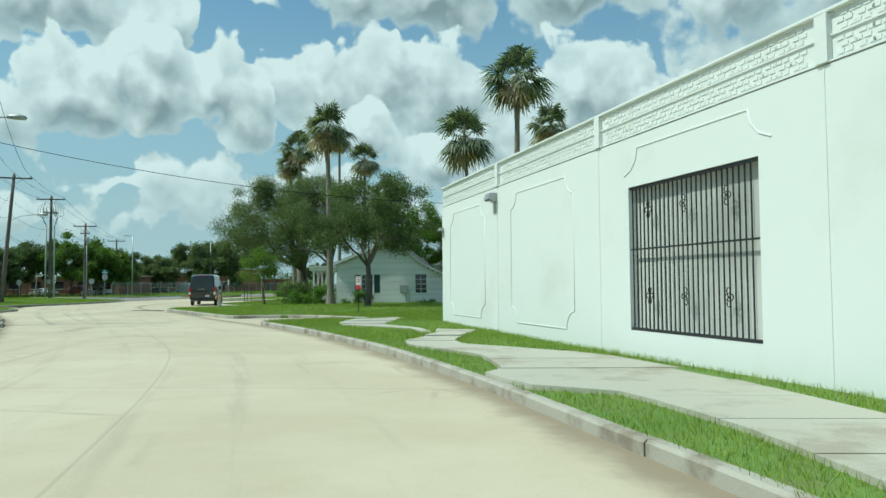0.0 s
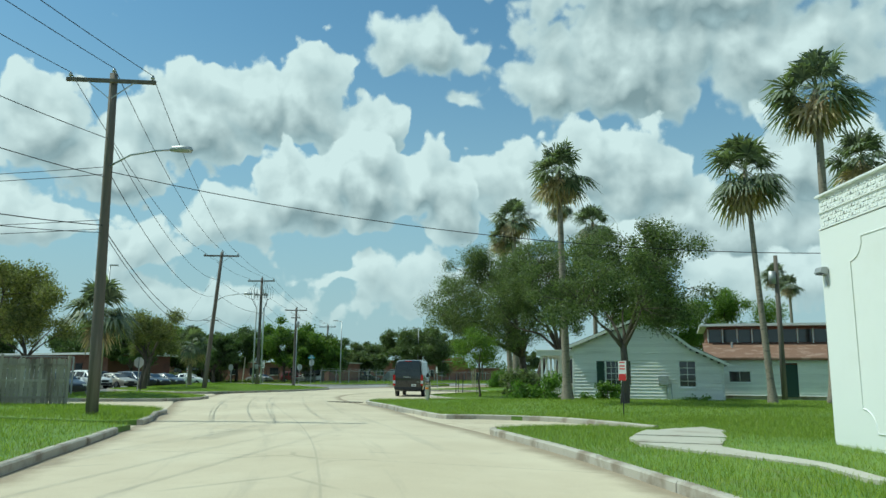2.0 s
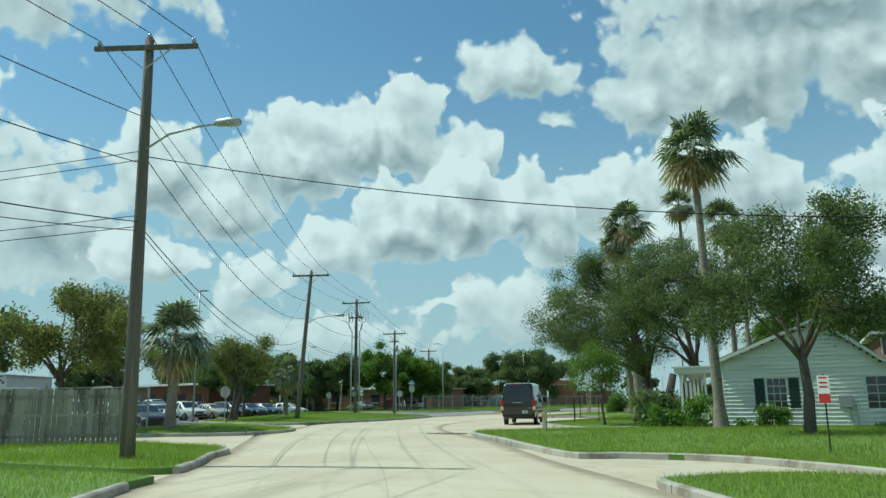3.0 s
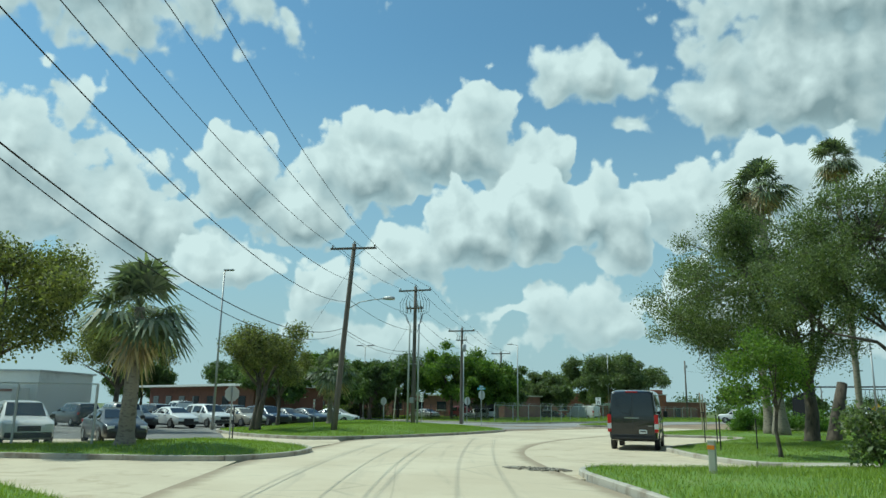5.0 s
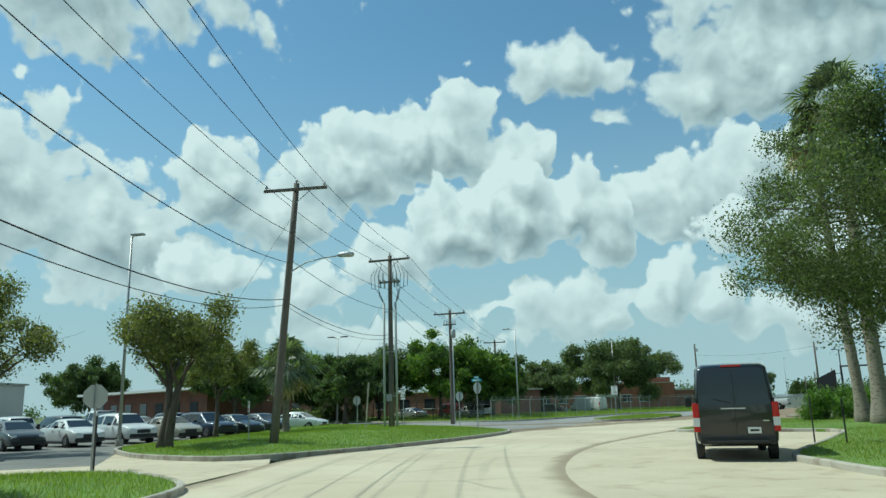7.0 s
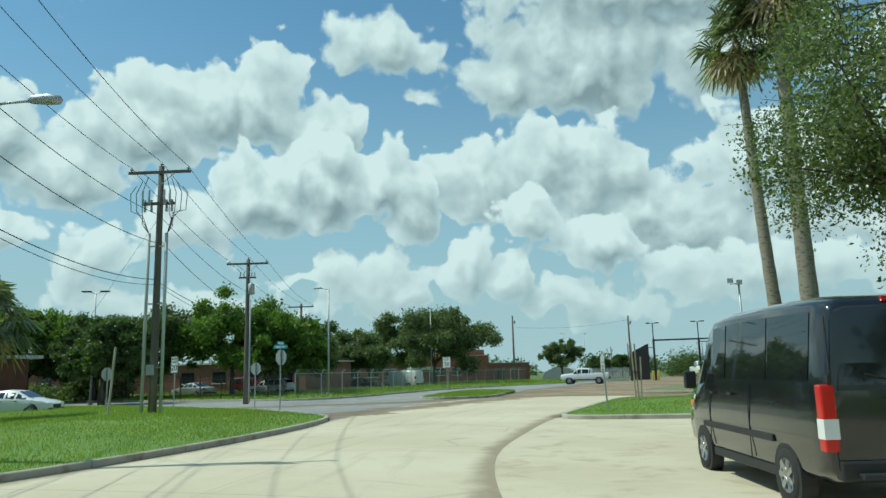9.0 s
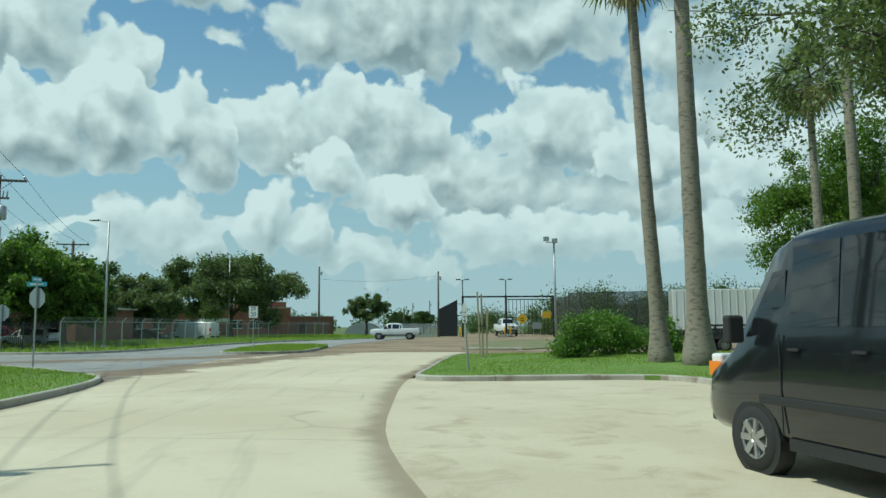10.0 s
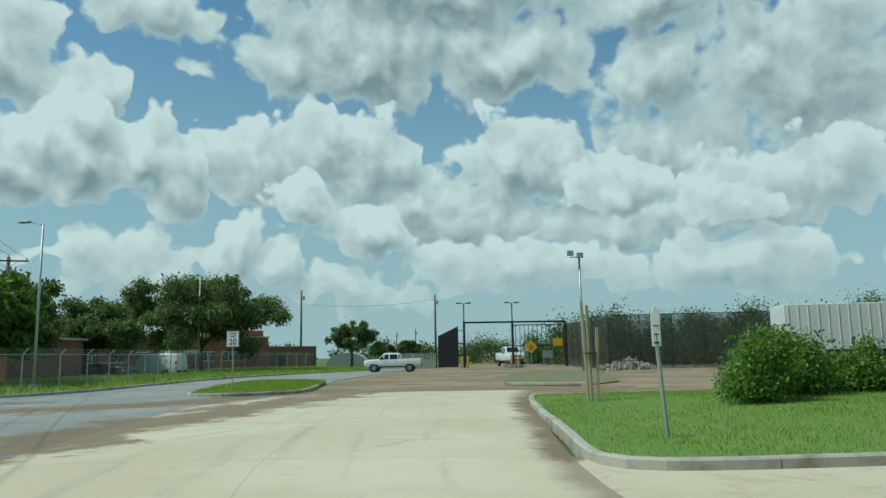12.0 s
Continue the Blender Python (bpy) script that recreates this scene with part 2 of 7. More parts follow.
def concrete_road():
    """Pale worn concrete: joints, tyre tracks along the lanes (by the strip's own coordinates), tan dust and cracks."""
    m = bpy.data.materials.new("worn_concrete_road")
    m.use_nodes = True
    n = Nodes(m.node_tree)
    bsdf = m.node_tree.nodes["Principled BSDF"]
    tex = n.add("ShaderNodeTexCoord")
    coord = tex.outputs["Object"]
    sep = n.add("ShaderNodeSeparateXYZ")
    n.link(tex.outputs["UV"], sep.inputs[0])
    across, along = sep.outputs[0], sep.outputs[1]
    color = n.mix(n.step(n.noise(coord, 0.22, 5, 0.6), 0.35, 0.7), (0.52, 0.44, 0.31), (0.60, 0.525, 0.385))
    color = n.mix(n.step(n.noise(coord, 1.3, 6, 0.65), 0.52, 0.75, 0, 0.55), color, (0.48, 0.405, 0.28))
    color = n.mix(1.0, color, n.mix(n.noise(coord, 45, 4, 0.7), (0.86,) * 3, (1.14,) * 3), "MULTIPLY")
    wob = n.math("MULTIPLY_ADD", n.noise(coord, 0.12, 2), 1.6, n.math("SUBTRACT", across, 0.8))
    lanes = None
    for at, width in ((2.5, 0.10), (4.1, 0.09), (5.1, 0.07), (6.3, 0.09), (7.7, 0.10)):
        d = n.math("ABSOLUTE", n.math("SUBTRACT", wob, at))
        l = n.step(d, width, width + 0.12, 1, 0)
        lanes = l if lanes is None else n.math("MAXIMUM", lanes, l)
    lanes = n.math("MULTIPLY", lanes, n.step(n.noise(n.vec("MULTIPLY", tex.outputs["UV"], (2.0, 0.16, 1)), 1.0, 4, 0.7), 0.42, 0.66, 0, 0.22))
    color = n.mix(lanes, color, (0.21, 0.195, 0.155))
    # expansion joints across the slabs and one along the middle
    j = n.math("ABSOLUTE", n.math("SUBTRACT", n.math("FRACT", n.math("MULTIPLY", along, 1 / 6.2)), 0.5))
    joint = n.step(j, 0.4965, 0.499, 0, 0.55)
    mid = n.step(n.math("ABSOLUTE", n.math("SUBTRACT", across, 5.0)), 0.012, 0.03, 0.22, 0)
    # cracks
    crack = n.step(n.voronoi(n.vec("ADD", coord, n.vec("MULTIPLY", n.add("ShaderNodeTexNoise").outputs["Color"], (0.5, 0.5, 0))), 0.23, "DISTANCE_TO_EDGE"), 0.004, 0.018, 1, 0)
    crack = n.math("MULTIPLY", crack, n.step(n.noise(coord, 0.3, 3), 0.5, 0.62, 0, 0.3))
    dark = n.math("MAXIMUM", n.math("MAXIMUM", joint, mid), crack)
    color = n.mix(dark, color, (0.17, 0.15, 0.115))
    # tan silt along both gutters
    edge = n.math("MINIMUM", across, n.math("SUBTRACT", 10.0, across))
    silt = n.math("MULTIPLY", n.step(n.math("ADD", edge, n.math("MULTIPLY_ADD", n.noise(coord, 0.8, 5, 0.7), 1.0, -0.5)), 0.1, 0.75, 1, 0), 0.8)
    color = n.mix(silt, color, (0.25, 0.19, 0.125))
    color = trails(n, coord, color)
    n.link(color, bsdf.inputs["Base Color"])
    bsdf.inputs["Roughness"].default_value = 0.85
    b = n.add("ShaderNodeBump")
    b.inputs["Strength"].default_value, b.inputs["Distance"].default_value = 0.35, 0.006
    n.link(n.noise(coord, 70, 6, 0.7), b.inputs["Height"])
    n.link(b, bsdf.inputs["Normal"])
    return m


def patchy(name, a, b, c, scale, fine=40.0, rough=0.9, bump=0.5, dirty=False):
    """Ground of three colours in drifting patches."""
    m = bpy.data.materials.new(name)
    m.use_nodes = True
    n = Nodes(m.node_tree)
    bsdf = m.node_tree.nodes["Principled BSDF"]
    coord = n.add("ShaderNodeTexCoord").outputs["Object"]
    color = n.mix(n.step(n.noise(coord, scale, 6, 0.62), 0.40, 0.62), a, b)
    color = n.mix(n.step(n.noise(n.vec("ADD", coord, (31, 7, 3)), scale * 3.1, 6, 0.65, 0.6), 0.5, 0.7, 0, 0.9), color, c)
    color = n.mix(1.0, color, n.mix(n.noise(coord, fine, 5, 0.7), (0.75,) * 3, (1.25,) * 3), "MULTIPLY")
    if dirty:
        color = trails(n, coord, color)
    n.link(color, bsdf.inputs["Base Color"])
    bsdf.inputs["Roughness"].default_value = rough
    bp = n.add("ShaderNodeBump")
    bp.inputs["Strength"].default_value, bp.inputs["Distance"].default_value = bump, 0.02
    n.link(n.noise(coord, fine * 0.5, 6, 0.7), bp.inputs["Height"])
    n.link(bp, bsdf.inputs["Normal"])
    return m


def glass_material(name, base, rough=0.04):
    m = material(name, base, rough, spec=0.8)
    return m


ROAD = concrete_road()
SLAB = material("pale_concrete", (0.46, 0.435, 0.36), 0.85, bump=0.4, bump_scale=30, spots=(0.36, 0.32, 0.25), spot_scale=0.9, grain=0.14, grain_scale=35)
BAY = patchy("stained_concrete", (0.57, 0.495, 0.36), (0.52, 0.445, 0.32), (0.42, 0.34, 0.23), 0.35, dirty=True)
KERB = material("kerb_concrete", (0.42, 0.39, 0.33), 0.88, bump=0.5, bump_scale=25, spots=(0.24, 0.20, 0.15), spot_scale=1.6, spot_lo=0.45, spot_hi=0.7, grain=0.18)
ASPHALT = patchy("grey_asphalt", (0.24, 0.24, 0.23), (0.29, 0.285, 0.27), (0.20, 0.165, 0.13), 0.2, dirty=True)
LOT = patchy("lot_asphalt", (0.16, 0.16, 0.15), (0.21, 0.205, 0.19), (0.13, 0.12, 0.11), 0.3)
DIRT = patchy("tracked_dirt", (0.22, 0.155, 0.095), (0.31, 0.235, 0.15), (0.09, 0.062, 0.04), 0.16)
TURF = patchy("turf", (0.12, 0.21, 0.036), (0.155, 0.245, 0.046), (0.18, 0.205, 0.072), 0.5, 30, 0.95, 0.8)
EARTH = patchy("far_grass", (0.085, 0.13, 0.03), (0.12, 0.15, 0.045), (0.14, 0.12, 0.06), 0.05, 8)
DRY_TURF = patchy("thin_dry_turf", (0.13, 0.16, 0.055), (0.20, 0.175, 0.10), (0.26, 0.20, 0.13), 0.5, 30, 0.95, 0.8)
GRASS = leaf_material("grass_blades", (0.21, 0.31, 0.068), 0.35, 0.35, 0.35)
OAK_LEAF = leaf_material("oak_leaves", (0.12, 0.165, 0.082), 0.4, 0.5, 0.2)
LOT_LEAF = leaf_material("olive_leaves", (0.16, 0.185, 0.085), 0.42, 0.5, 0.25)
LIGHT_LEAF = leaf_material("light_leaves", (0.115, 0.20, 0.048), 0.45, 0.4, 0.3)
BUSH_LEAF = leaf_material("bush_leaves", (0.115, 0.215, 0.052), 0.4, 0.4, 0.3)
FAR_LEAF = leaf_material("far_leaves", (0.09, 0.14, 0.055), 0.35, 0.4, 0.2)
PALM_LEAF = leaf_material("palm_leaves", (0.165, 0.20, 0.14), 0.28, 0.45, 0.12)
PALM_DEAD = leaf_material("dead_fronds", (0.40, 0.335, 0.245), 0.35, 0.4, 0.15)
BARK = material("oak_bark", (0.11, 0.09, 0.07), 0.95, bump=1.0, bump_scale=18, spots=(0.06, 0.05, 0.04), spot_scale=6, grain=0.3, grain_scale=20, stretch=(1, 1, 0.3))
PALM_BARK = material("palm_bark", (0.25, 0.215, 0.17), 0.95, bump=1.0, bump_scale=14, spots=(0.13, 0.11, 0.09), spot_scale=5, grain=0.25, grain_scale=20, stretch=(1, 1, 2.5))
PAINT = material("white_stucco", (0.72, 0.735, 0.715), 0.75, bump=0.18, bump_scale=55, spots=(0.64, 0.64, 0.60), spot_scale=0.35, spot_lo=0.5, spot_hi=0.8, grain=0.03)
SIDING = material("weathered_white_siding", (0.76, 0.76, 0.72), 0.75, bump=0.3, bump_scale=20, spots=(0.55, 0.55, 0.50), spot_scale=1.1, spot_lo=0.5, spot_hi=0.8, grain=0.12,
                  grain_scale=12, stretch=(0.3, 1, 3), island=0.08)
TRIM = material("white_trim", (0.68, 0.68, 0.64), 0.6, grain=0.1, grain_scale=15)
ROOF = material("dark_shingles", (0.11, 0.105, 0.10), 0.9, bump=0.6, bump_scale=20, grain=0.25, grain_scale=8)
RUST_ROOF = material("rusted_roof", (0.20, 0.11, 0.07), 0.85, bump=0.3, spots=(0.30, 0.20, 0.15), spot_scale=1.5, grain=0.2, grain_scale=10)
SHUTTER = material("dark_green_paint", (0.015, 0.045, 0.035), 0.6, grain=0.15)
PANE = glass_material("window_glass", (0.02, 0.025, 0.03))
POLE_WOOD = material("pole_wood", (0.13, 0.112, 0.094), 0.92, bump=0.7, bump_scale=12, spots=(0.20, 0.17, 0.14), spot_scale=3, grain=0.3, grain_scale=20, stretch=(1, 1, 0.06))
PALE_WOOD = material("pale_timber", (0.42, 0.34, 0.24), 0.9, bump=0.4, bump_scale=14, spots=(0.30, 0.24, 0.17), spot_scale=2.5, grain=0.2, grain_scale=18, stretch=(1, 1, 0.12))
OLD_WOOD = material("grey_wood", (0.36, 0.325, 0.265), 0.92, bump=0.5, bump_scale=14, spots=(0.17, 0.145, 0.115), spot_scale=2.5, grain=0.25, grain_scale=18, stretch=(1, 1, 0.12), vary=0.22)
STEEL = material("galvanised_steel", (0.40, 0.41, 0.41), 0.5, 0.6, grain=0.15, grain_scale=30)
PVC = material("grey_conduit", (0.42, 0.44, 0.43), 0.6, grain=0.12, grain_scale=10, stretch=(1, 1, 0.1))
BLACK_STEEL = material("black_steel", (0.018, 0.018, 0.02), 0.55, grain=0.2)
DARK_CABLE = material("cable", (0.012, 0.012, 0.013), 0.7)
BRICK = material("red_brick", (0.30, 0.115, 0.075), 0.9, bump=0.4, bump_scale=30, spots=(0.22, 0.085, 0.06), spot_scale=0.8, grain=0.2, grain_scale=25)
BRICK_DARK = material("brown_brick", (0.21, 0.095, 0.07), 0.9, bump=0.4, bump_scale=30, spots=(0.16, 0.075, 0.06), spot_scale=0.8, grain=0.2, grain_scale=25)
CREAM = material("cream_metal_wall", (0.60, 0.60, 0.56), 0.6, spots=(0.48, 0.48, 0.45), spot_scale=0.2, grain=0.06, grain_scale=6)
YELLOW = material("yellow_paint", (0.70, 0.42, 0.02), 0.5, grain=0.1)
SIGN_WHITE = material("sign_white", (0.78, 0.78, 0.76), 0.45, grain=0.04)
SIGN_BLACK = material("sign_black", (0.015, 0.015, 0.015), 0.5)
SIGN_RED = material("sign_red", (0.55, 0.03, 0.03), 0.45, grain=0.05)
SIGN_BACK = material("sign_aluminium", (0.42, 0.43, 0.43), 0.4, 0.7, grain=0.08)
SIGN_GREEN = material("sign_blue", (0.10, 0.42, 0.55), 0.45)
DEBRIS = material("debris", (0.30, 0.27, 0.22), 0.9, island=0.6, grain=0.3, grain_scale=20)

# ---- mesh tools ----
class Geo:
    """Collects faces of one part."""

    def __init__(self):
        self.v, self.f = [], []

    def put(self, verts, faces):
        o = len(self.v)
        self.v.extend(tuple(p) for p in verts)
        self.f.extend(tuple(o + i for i in f) for f in faces)
        return self

    def box(self, centre, size, turn=0.0, m=None):
        x, y, z = (s / 2 for s in size)
        c = Matrix.Translation(centre) @ Matrix.Rotation(radians(turn), 4, "Z")
        if m is not None:
            c = m @ c
        pts = [c @ Vector((sx * x, sy * y, sz * z)) for sz in (-1, 1) for sy in (-1, 1) for sx in (-1, 1)]
        return self.put(pts, [(0, 2, 3, 1), (4, 5, 7, 6), (0, 1, 5, 4), (2, 6, 7, 3), (0, 4, 6, 2), (1, 3, 7, 5)])

    def bar(self, a, b, wide, high):
        """A square bar from a to b."""
        a, b = Vector(a), Vector(b)
        d = (b - a).normalized()
        s = d.cross(Vector((0, 0, 1)))
        s = (s.normalized() if s.length > 1e-4 else Vector((1, 0, 0))) * wide / 2
        u = s.cross(d).normalized() * high / 2
        pts = [p + i * s + j * u for p in (a, b) for i, j in ((-1, -1), (1, -1), (1, 1), (-1, 1))]
        return self.put(pts, [(3, 2, 1, 0), (4, 5, 6, 7), (0, 1, 5, 4), (1, 2, 6, 5), (2, 3, 7, 6), (3, 0, 4, 7)])

    def tube(self, pts, radii, sides=8, caps=True):
        """A tube along points; radii one or one each."""
        pts = [Vector(p) for p in pts]
        radii = [radii] * len(pts) if isinstance(radii, (int, float)) else radii
        rings, side = [], None
        for i, p in enumerate(pts):
            d = (pts[min(i + 1, len(pts) - 1)] - pts[max(i - 1, 0)]).normalized()
            if side is None:
                side = d.orthogonal().normalized()
            side = (side - d * side.dot(d)).normalized()
            up = d.cross(side)
            rings.append([p + radii[i] * (math.cos(a) * side + math.sin(a) * up) for a in (2 * math.pi * k / sides for k in range(sides))])
        faces = [(i * sides + k, i * sides + (k + 1) % sides, (i + 1) * sides + (k + 1) % sides, (i + 1) * sides + k) for i in range(len(pts) - 1) for k in range(sides)]
        if caps:
            faces += [tuple(reversed(range(sides))), tuple((len(pts) - 1) * sides + k for k in range(sides))]
        return self.put([v for r in rings for v in r], faces)

    def prism(self, poly, z0, z1):
        """An upright prism over a plan polygon (counter-clockwise)."""
        k = len(poly)
        return self.put([(x, y, z) for z in (z0, z1) for x, y in poly],
                        [tuple(reversed(range(k))), tuple(range(k, 2 * k))] + [(i, (i + 1) % k, k + (i + 1) % k, k + i) for i in range(k)])

    def slab(self, poly, m, thick):
        """A flat plate: a polygon in the x-z plane of m, thick along its y."""
        k = len(poly)
        pts = [m @ Vector((x, y, z)) for y in (0, thick) for x, z in poly]
        return self.put(pts, [tuple(range(k)), tuple(reversed(range(k, 2 * k)))] + [(i, k + i, k + (i + 1) % k, (i + 1) % k) for i in range(k)])

    def mesh(self, name, smooth=False):
        me = bpy.data.meshes.new(name)
        me.from_pydata(self.v, [], self.f)
        me.update()
        if smooth:
            me.polygons.foreach_set("use_smooth", [True] * len(me.polygons))
        return me


def part(name, geo, mat, parent=None, label="", smooth=False, bevel=0.0):
    """One mesh object; under a thing when parent is given."""
    me = geo.mesh(name, smooth) if isinstance(geo, Geo) else geo
    if mat is not None and not me.materials:
        me.materials.append(mat)
    ob = new(name, me)
    if parent is not None:
        ob.parent = parent
    if bevel:
        b = ob.modifiers.new("bevel", "BEVEL")
        b.width, b.segments, b.limit_method = bevel, 2, "ANGLE"
    if label:
        ob["label"] = label
    return ob


def thing(name, at, label, category, group="", turn=0.0, kind=""):
    ob = new(name)
    ob.matrix_basis = pose(*at, 0, 0, turn)
    ob.empty_display_size = 0.3
    return tagged(ob, label, category, group, kind)


def setting(name, geo, mat, label, smooth=False, bevel=0.0):
    return tagged(part(name, geo, mat, None, "", smooth, bevel), label, "", "", "structure")


def curve_points(pts, spacing):
    """A smooth line through plan points, at even spacing."""
    p = [Vector((*q, 0)) if len(q) == 2 else Vector(q) for q in pts]
    fine = []
    for i in range(len(p) - 1):
        a, b, c, d = p[max(i - 1, 0)], p[i], p[i + 1], p[min(i + 2, len(p) - 1)]
        for k in range(24):
            t = k / 24
            fine.append(0.5 * ((2 * b) + (c - a) * t + (2 * a - 5 * b + 4 * c - d) * t * t + (3 * b - a - 3 * c + d) * t**3))
    fine.append(p[-1])
    out, left = [fine[0]], spacing
    for a, b in zip(fine, fine[1:]):
        length = (b - a).length
        while left <= length:
            out.append(a.lerp(b, left / length))
            a, length, left = out[-1], (b - out[-1]).length, spacing
        left -= length
    if (out[-1] - p[-1]).length > spacing * 0.3:
        out.append(p[-1])
    return out


def inside(x, y, poly):
    """Which of the points lie in the polygon (numpy)."""
    hit = np.zeros(len(x), bool)
    for (x0, y0), (x1, y1) in zip(poly, poly[1:] + poly[:1]):
        if y0 != y1:
            hit ^= ((y0 > y) != (y1 > y)) & (x < (x1 - x0) * (y - y0) / (y1 - y0) + x0)
    return hit


def edge_distance(x, y, poly):
    best = np.full(len(x), 1e9)
    for (x0, y0), (x1, y1) in zip(poly, poly[1:] + poly[:1]):
        dx, dy = x1 - x0, y1 - y0
        t = np.clip(((x - x0) * dx + (y - y0) * dy) / (dx * dx + dy * dy + 1e-9), 0, 1)
        best = np.minimum(best, np.hypot(x - x0 - t * dx, y - y0 - t * dy))
    return best


def soft_noise(x, y, scale):
    return np.array([noise.noise((a * scale, b * scale, 3.7)) for a, b in zip(x, y)])

# ---- plan of the ground ----
LEFT_EDGE = [(-5.5, -30), (-6.2, -12), (-7.3, 2), (-9.0, 10), (-11.7, 18.3), (-14.2, 22.9), (-17.2, 28), (-21.2, 34.5), (-25.5, 40.5), (-29.4, 46.3), (-33, 54), (-35.8, 60), (-35.7, 68),
             (-36, 74), (-37.3, 80.2), (-38, 88), (-38, 95), (-36, 101)]
RIGHT_EDGE = [(5, -30), (4.6, -10), (3.4, 2), (1.2, 10.4), (-1.6, 18.2), (-4.9, 25.2), (-8.3, 31), (-12, 36.5), (-16.3, 43.6), (-20, 48.6), (-24, 54.9), (-26.3, 60.5), (-27.8, 67), (-28.1, 73),
              (-28, 79.5), (-27, 88), (-26.2, 95.5), (-25, 101)]
# lawns: plan polygons, counter-clockwise, bounded by kerbs
VERGE = [(5.0, -28), (4.7, -10), (3.5, 2), (1.3, 10.4), (-1.5, 18.2), (-4.8, 25.2), (-7.9, 30.6), (-8.3, 31.6), (-7.4, 32.8), (-5.9, 33.6), (-4.4, 33.0), (-4.1, 33.7), (-5.3, 35.2), (-7.6, 37.1), (-10.2, 37.4),
         (-11.6, 37.1), (-14.0, 40.6), (-16.2, 43.9), (-18.6, 47.2), (-19.4, 48.8), (-19.2, 49.9), (-18.0, 50.5), (-16.2, 51.9), (-14.2, 53.6), (-11.5, 56.0), (-8, 58.5), (30, 60), (30, -28)]
VERGE = list(reversed(VERGE))
TREE_LAWN = list(reversed([(-20.6, 62.5), (-19.6, 59.8), (-18.4, 57.6), (-16.5, 55.2), (-15.2, 54.9), (-12.2, 57.4), (-8.5, 59.9), (30, 61.5), (30, 96), (-14, 96), (-22, 95.4), (-25.6, 94.8), (-26.3, 93.2), (-26.9, 88),
                           (-27.4, 82.6), (-27.65, 80.0), (-27.5, 79.0), (-26.9, 78.6), (-25, 78.5), (-21.8, 78.6), (-20.5, 78.0), (-20.0, 76.2), (-20.2, 70)]))
LEFT_LAWN = [(-7.5, 2), (-9.2, 10), (-11.9, 18.3), (-14.3, 22.9), (-16.9, 27.4), (-17.4, 28.6), (-18.6, 28.9), (-24, 28.4), (-40, 26), (-60, 20), (-60, -30), (-5.8, -30)]
LEFT_LAWN = list(reversed(LEFT_LAWN))
SIGN_LAWN = list(reversed([(-18.5, 30.2), (-19.6, 32.0), (-21.0, 33.9), (-21.9, 35.6), (-23.4, 36.6), (-27, 37.4), (-40, 35), (-60, 30), (-60, 22), (-40, 27.6), (-24, 29.7), (-19.2, 29.6)]))
PALM_ISLAND = list(reversed([(-29.6, 46.2), (-29.7, 48.4), (-30.9, 50.7), (-32.7, 52.1), (-35.5, 53.1), (-37.6, 52.6), (-38.4, 50.5), (-38.6, 47.5), (-39.6, 44.5), (-46, 40.8), (-60, 36.5), (-60, 33), (-44, 38), (-34, 43.0), (-30.6, 45.0)]))
POLE_LAWN = list(reversed([(-37.2, 59.2), (-36.2, 62), (-35.8, 66), (-35.8, 71), (-36.4, 76.5), (-37.4, 79.8), (-38.9, 81.6), (-41.5, 84.2), (-46, 87.6), (-56, 93), (-74, 100), (-74, 86), (-56, 77), (-52, 70), (-49.6, 63.5), (-44, 59.6), (-39, 58.4)]))
SPEED_ISLAND = list(reversed([(-39.9, 101.8), (-39.4, 100.6), (-37.5, 100.4), (-35.4, 102.2), (-35.2, 108), (-35.4, 114), (-37.5, 118), (-40.6, 117.5), (-40.6, 108)]))
FAR_LAWN = list(reversed([(-74, 108), (-58, 103.5), (-51, 102.4), (-48.2, 104), (-46.9, 109), (-46.3, 118), (-45.2, 128), (-42, 139), (-36.5, 150), (-34, 158), (-42, 190), (-120, 190), (-120, 120)]))


def height_fn(poly, rim=0.13, slope=0.035, top=0.24):
    def fn(x, y):
        d = edge_distance(x, y, poly)
        return rim + np.clip((d - 0.15) * slope, 0, top) + 0.03 * soft_noise(x, y, 0.35)
    return fn


def rounded(poly):
    """A plan polygon with its corners eased, closed."""
    n, pts = len(poly), []
    for i in range(n):
        a, b, c, d = (Vector(poly[(i + k) % n]) for k in (-1, 0, 1, 2))
        # short tangents, so that a long side does not swing out
        span = (c - b).length
        ta = (c - a) * 0.3 * min(1.0, span / max(0.01, (b - a).length))
        tb = (d - b) * 0.3 * min(1.0, span / max(0.01, (d - c).length))
        ta = ta.normalized() * min(ta.length, span)
        tb = tb.normalized() * min(tb.length, span)
        k = min(40, max(1, int(span / 0.75)))
        for j in range(k):
            t = j / k
            p = b * (2 * t**3 - 3 * t**2 + 1) + ta * (t**3 - 2 * t**2 + t) + c * (3 * t**2 - 2 * t**3) + tb * (t**3 - t**2)
            pts.append((p.x, p.y))
    return pts


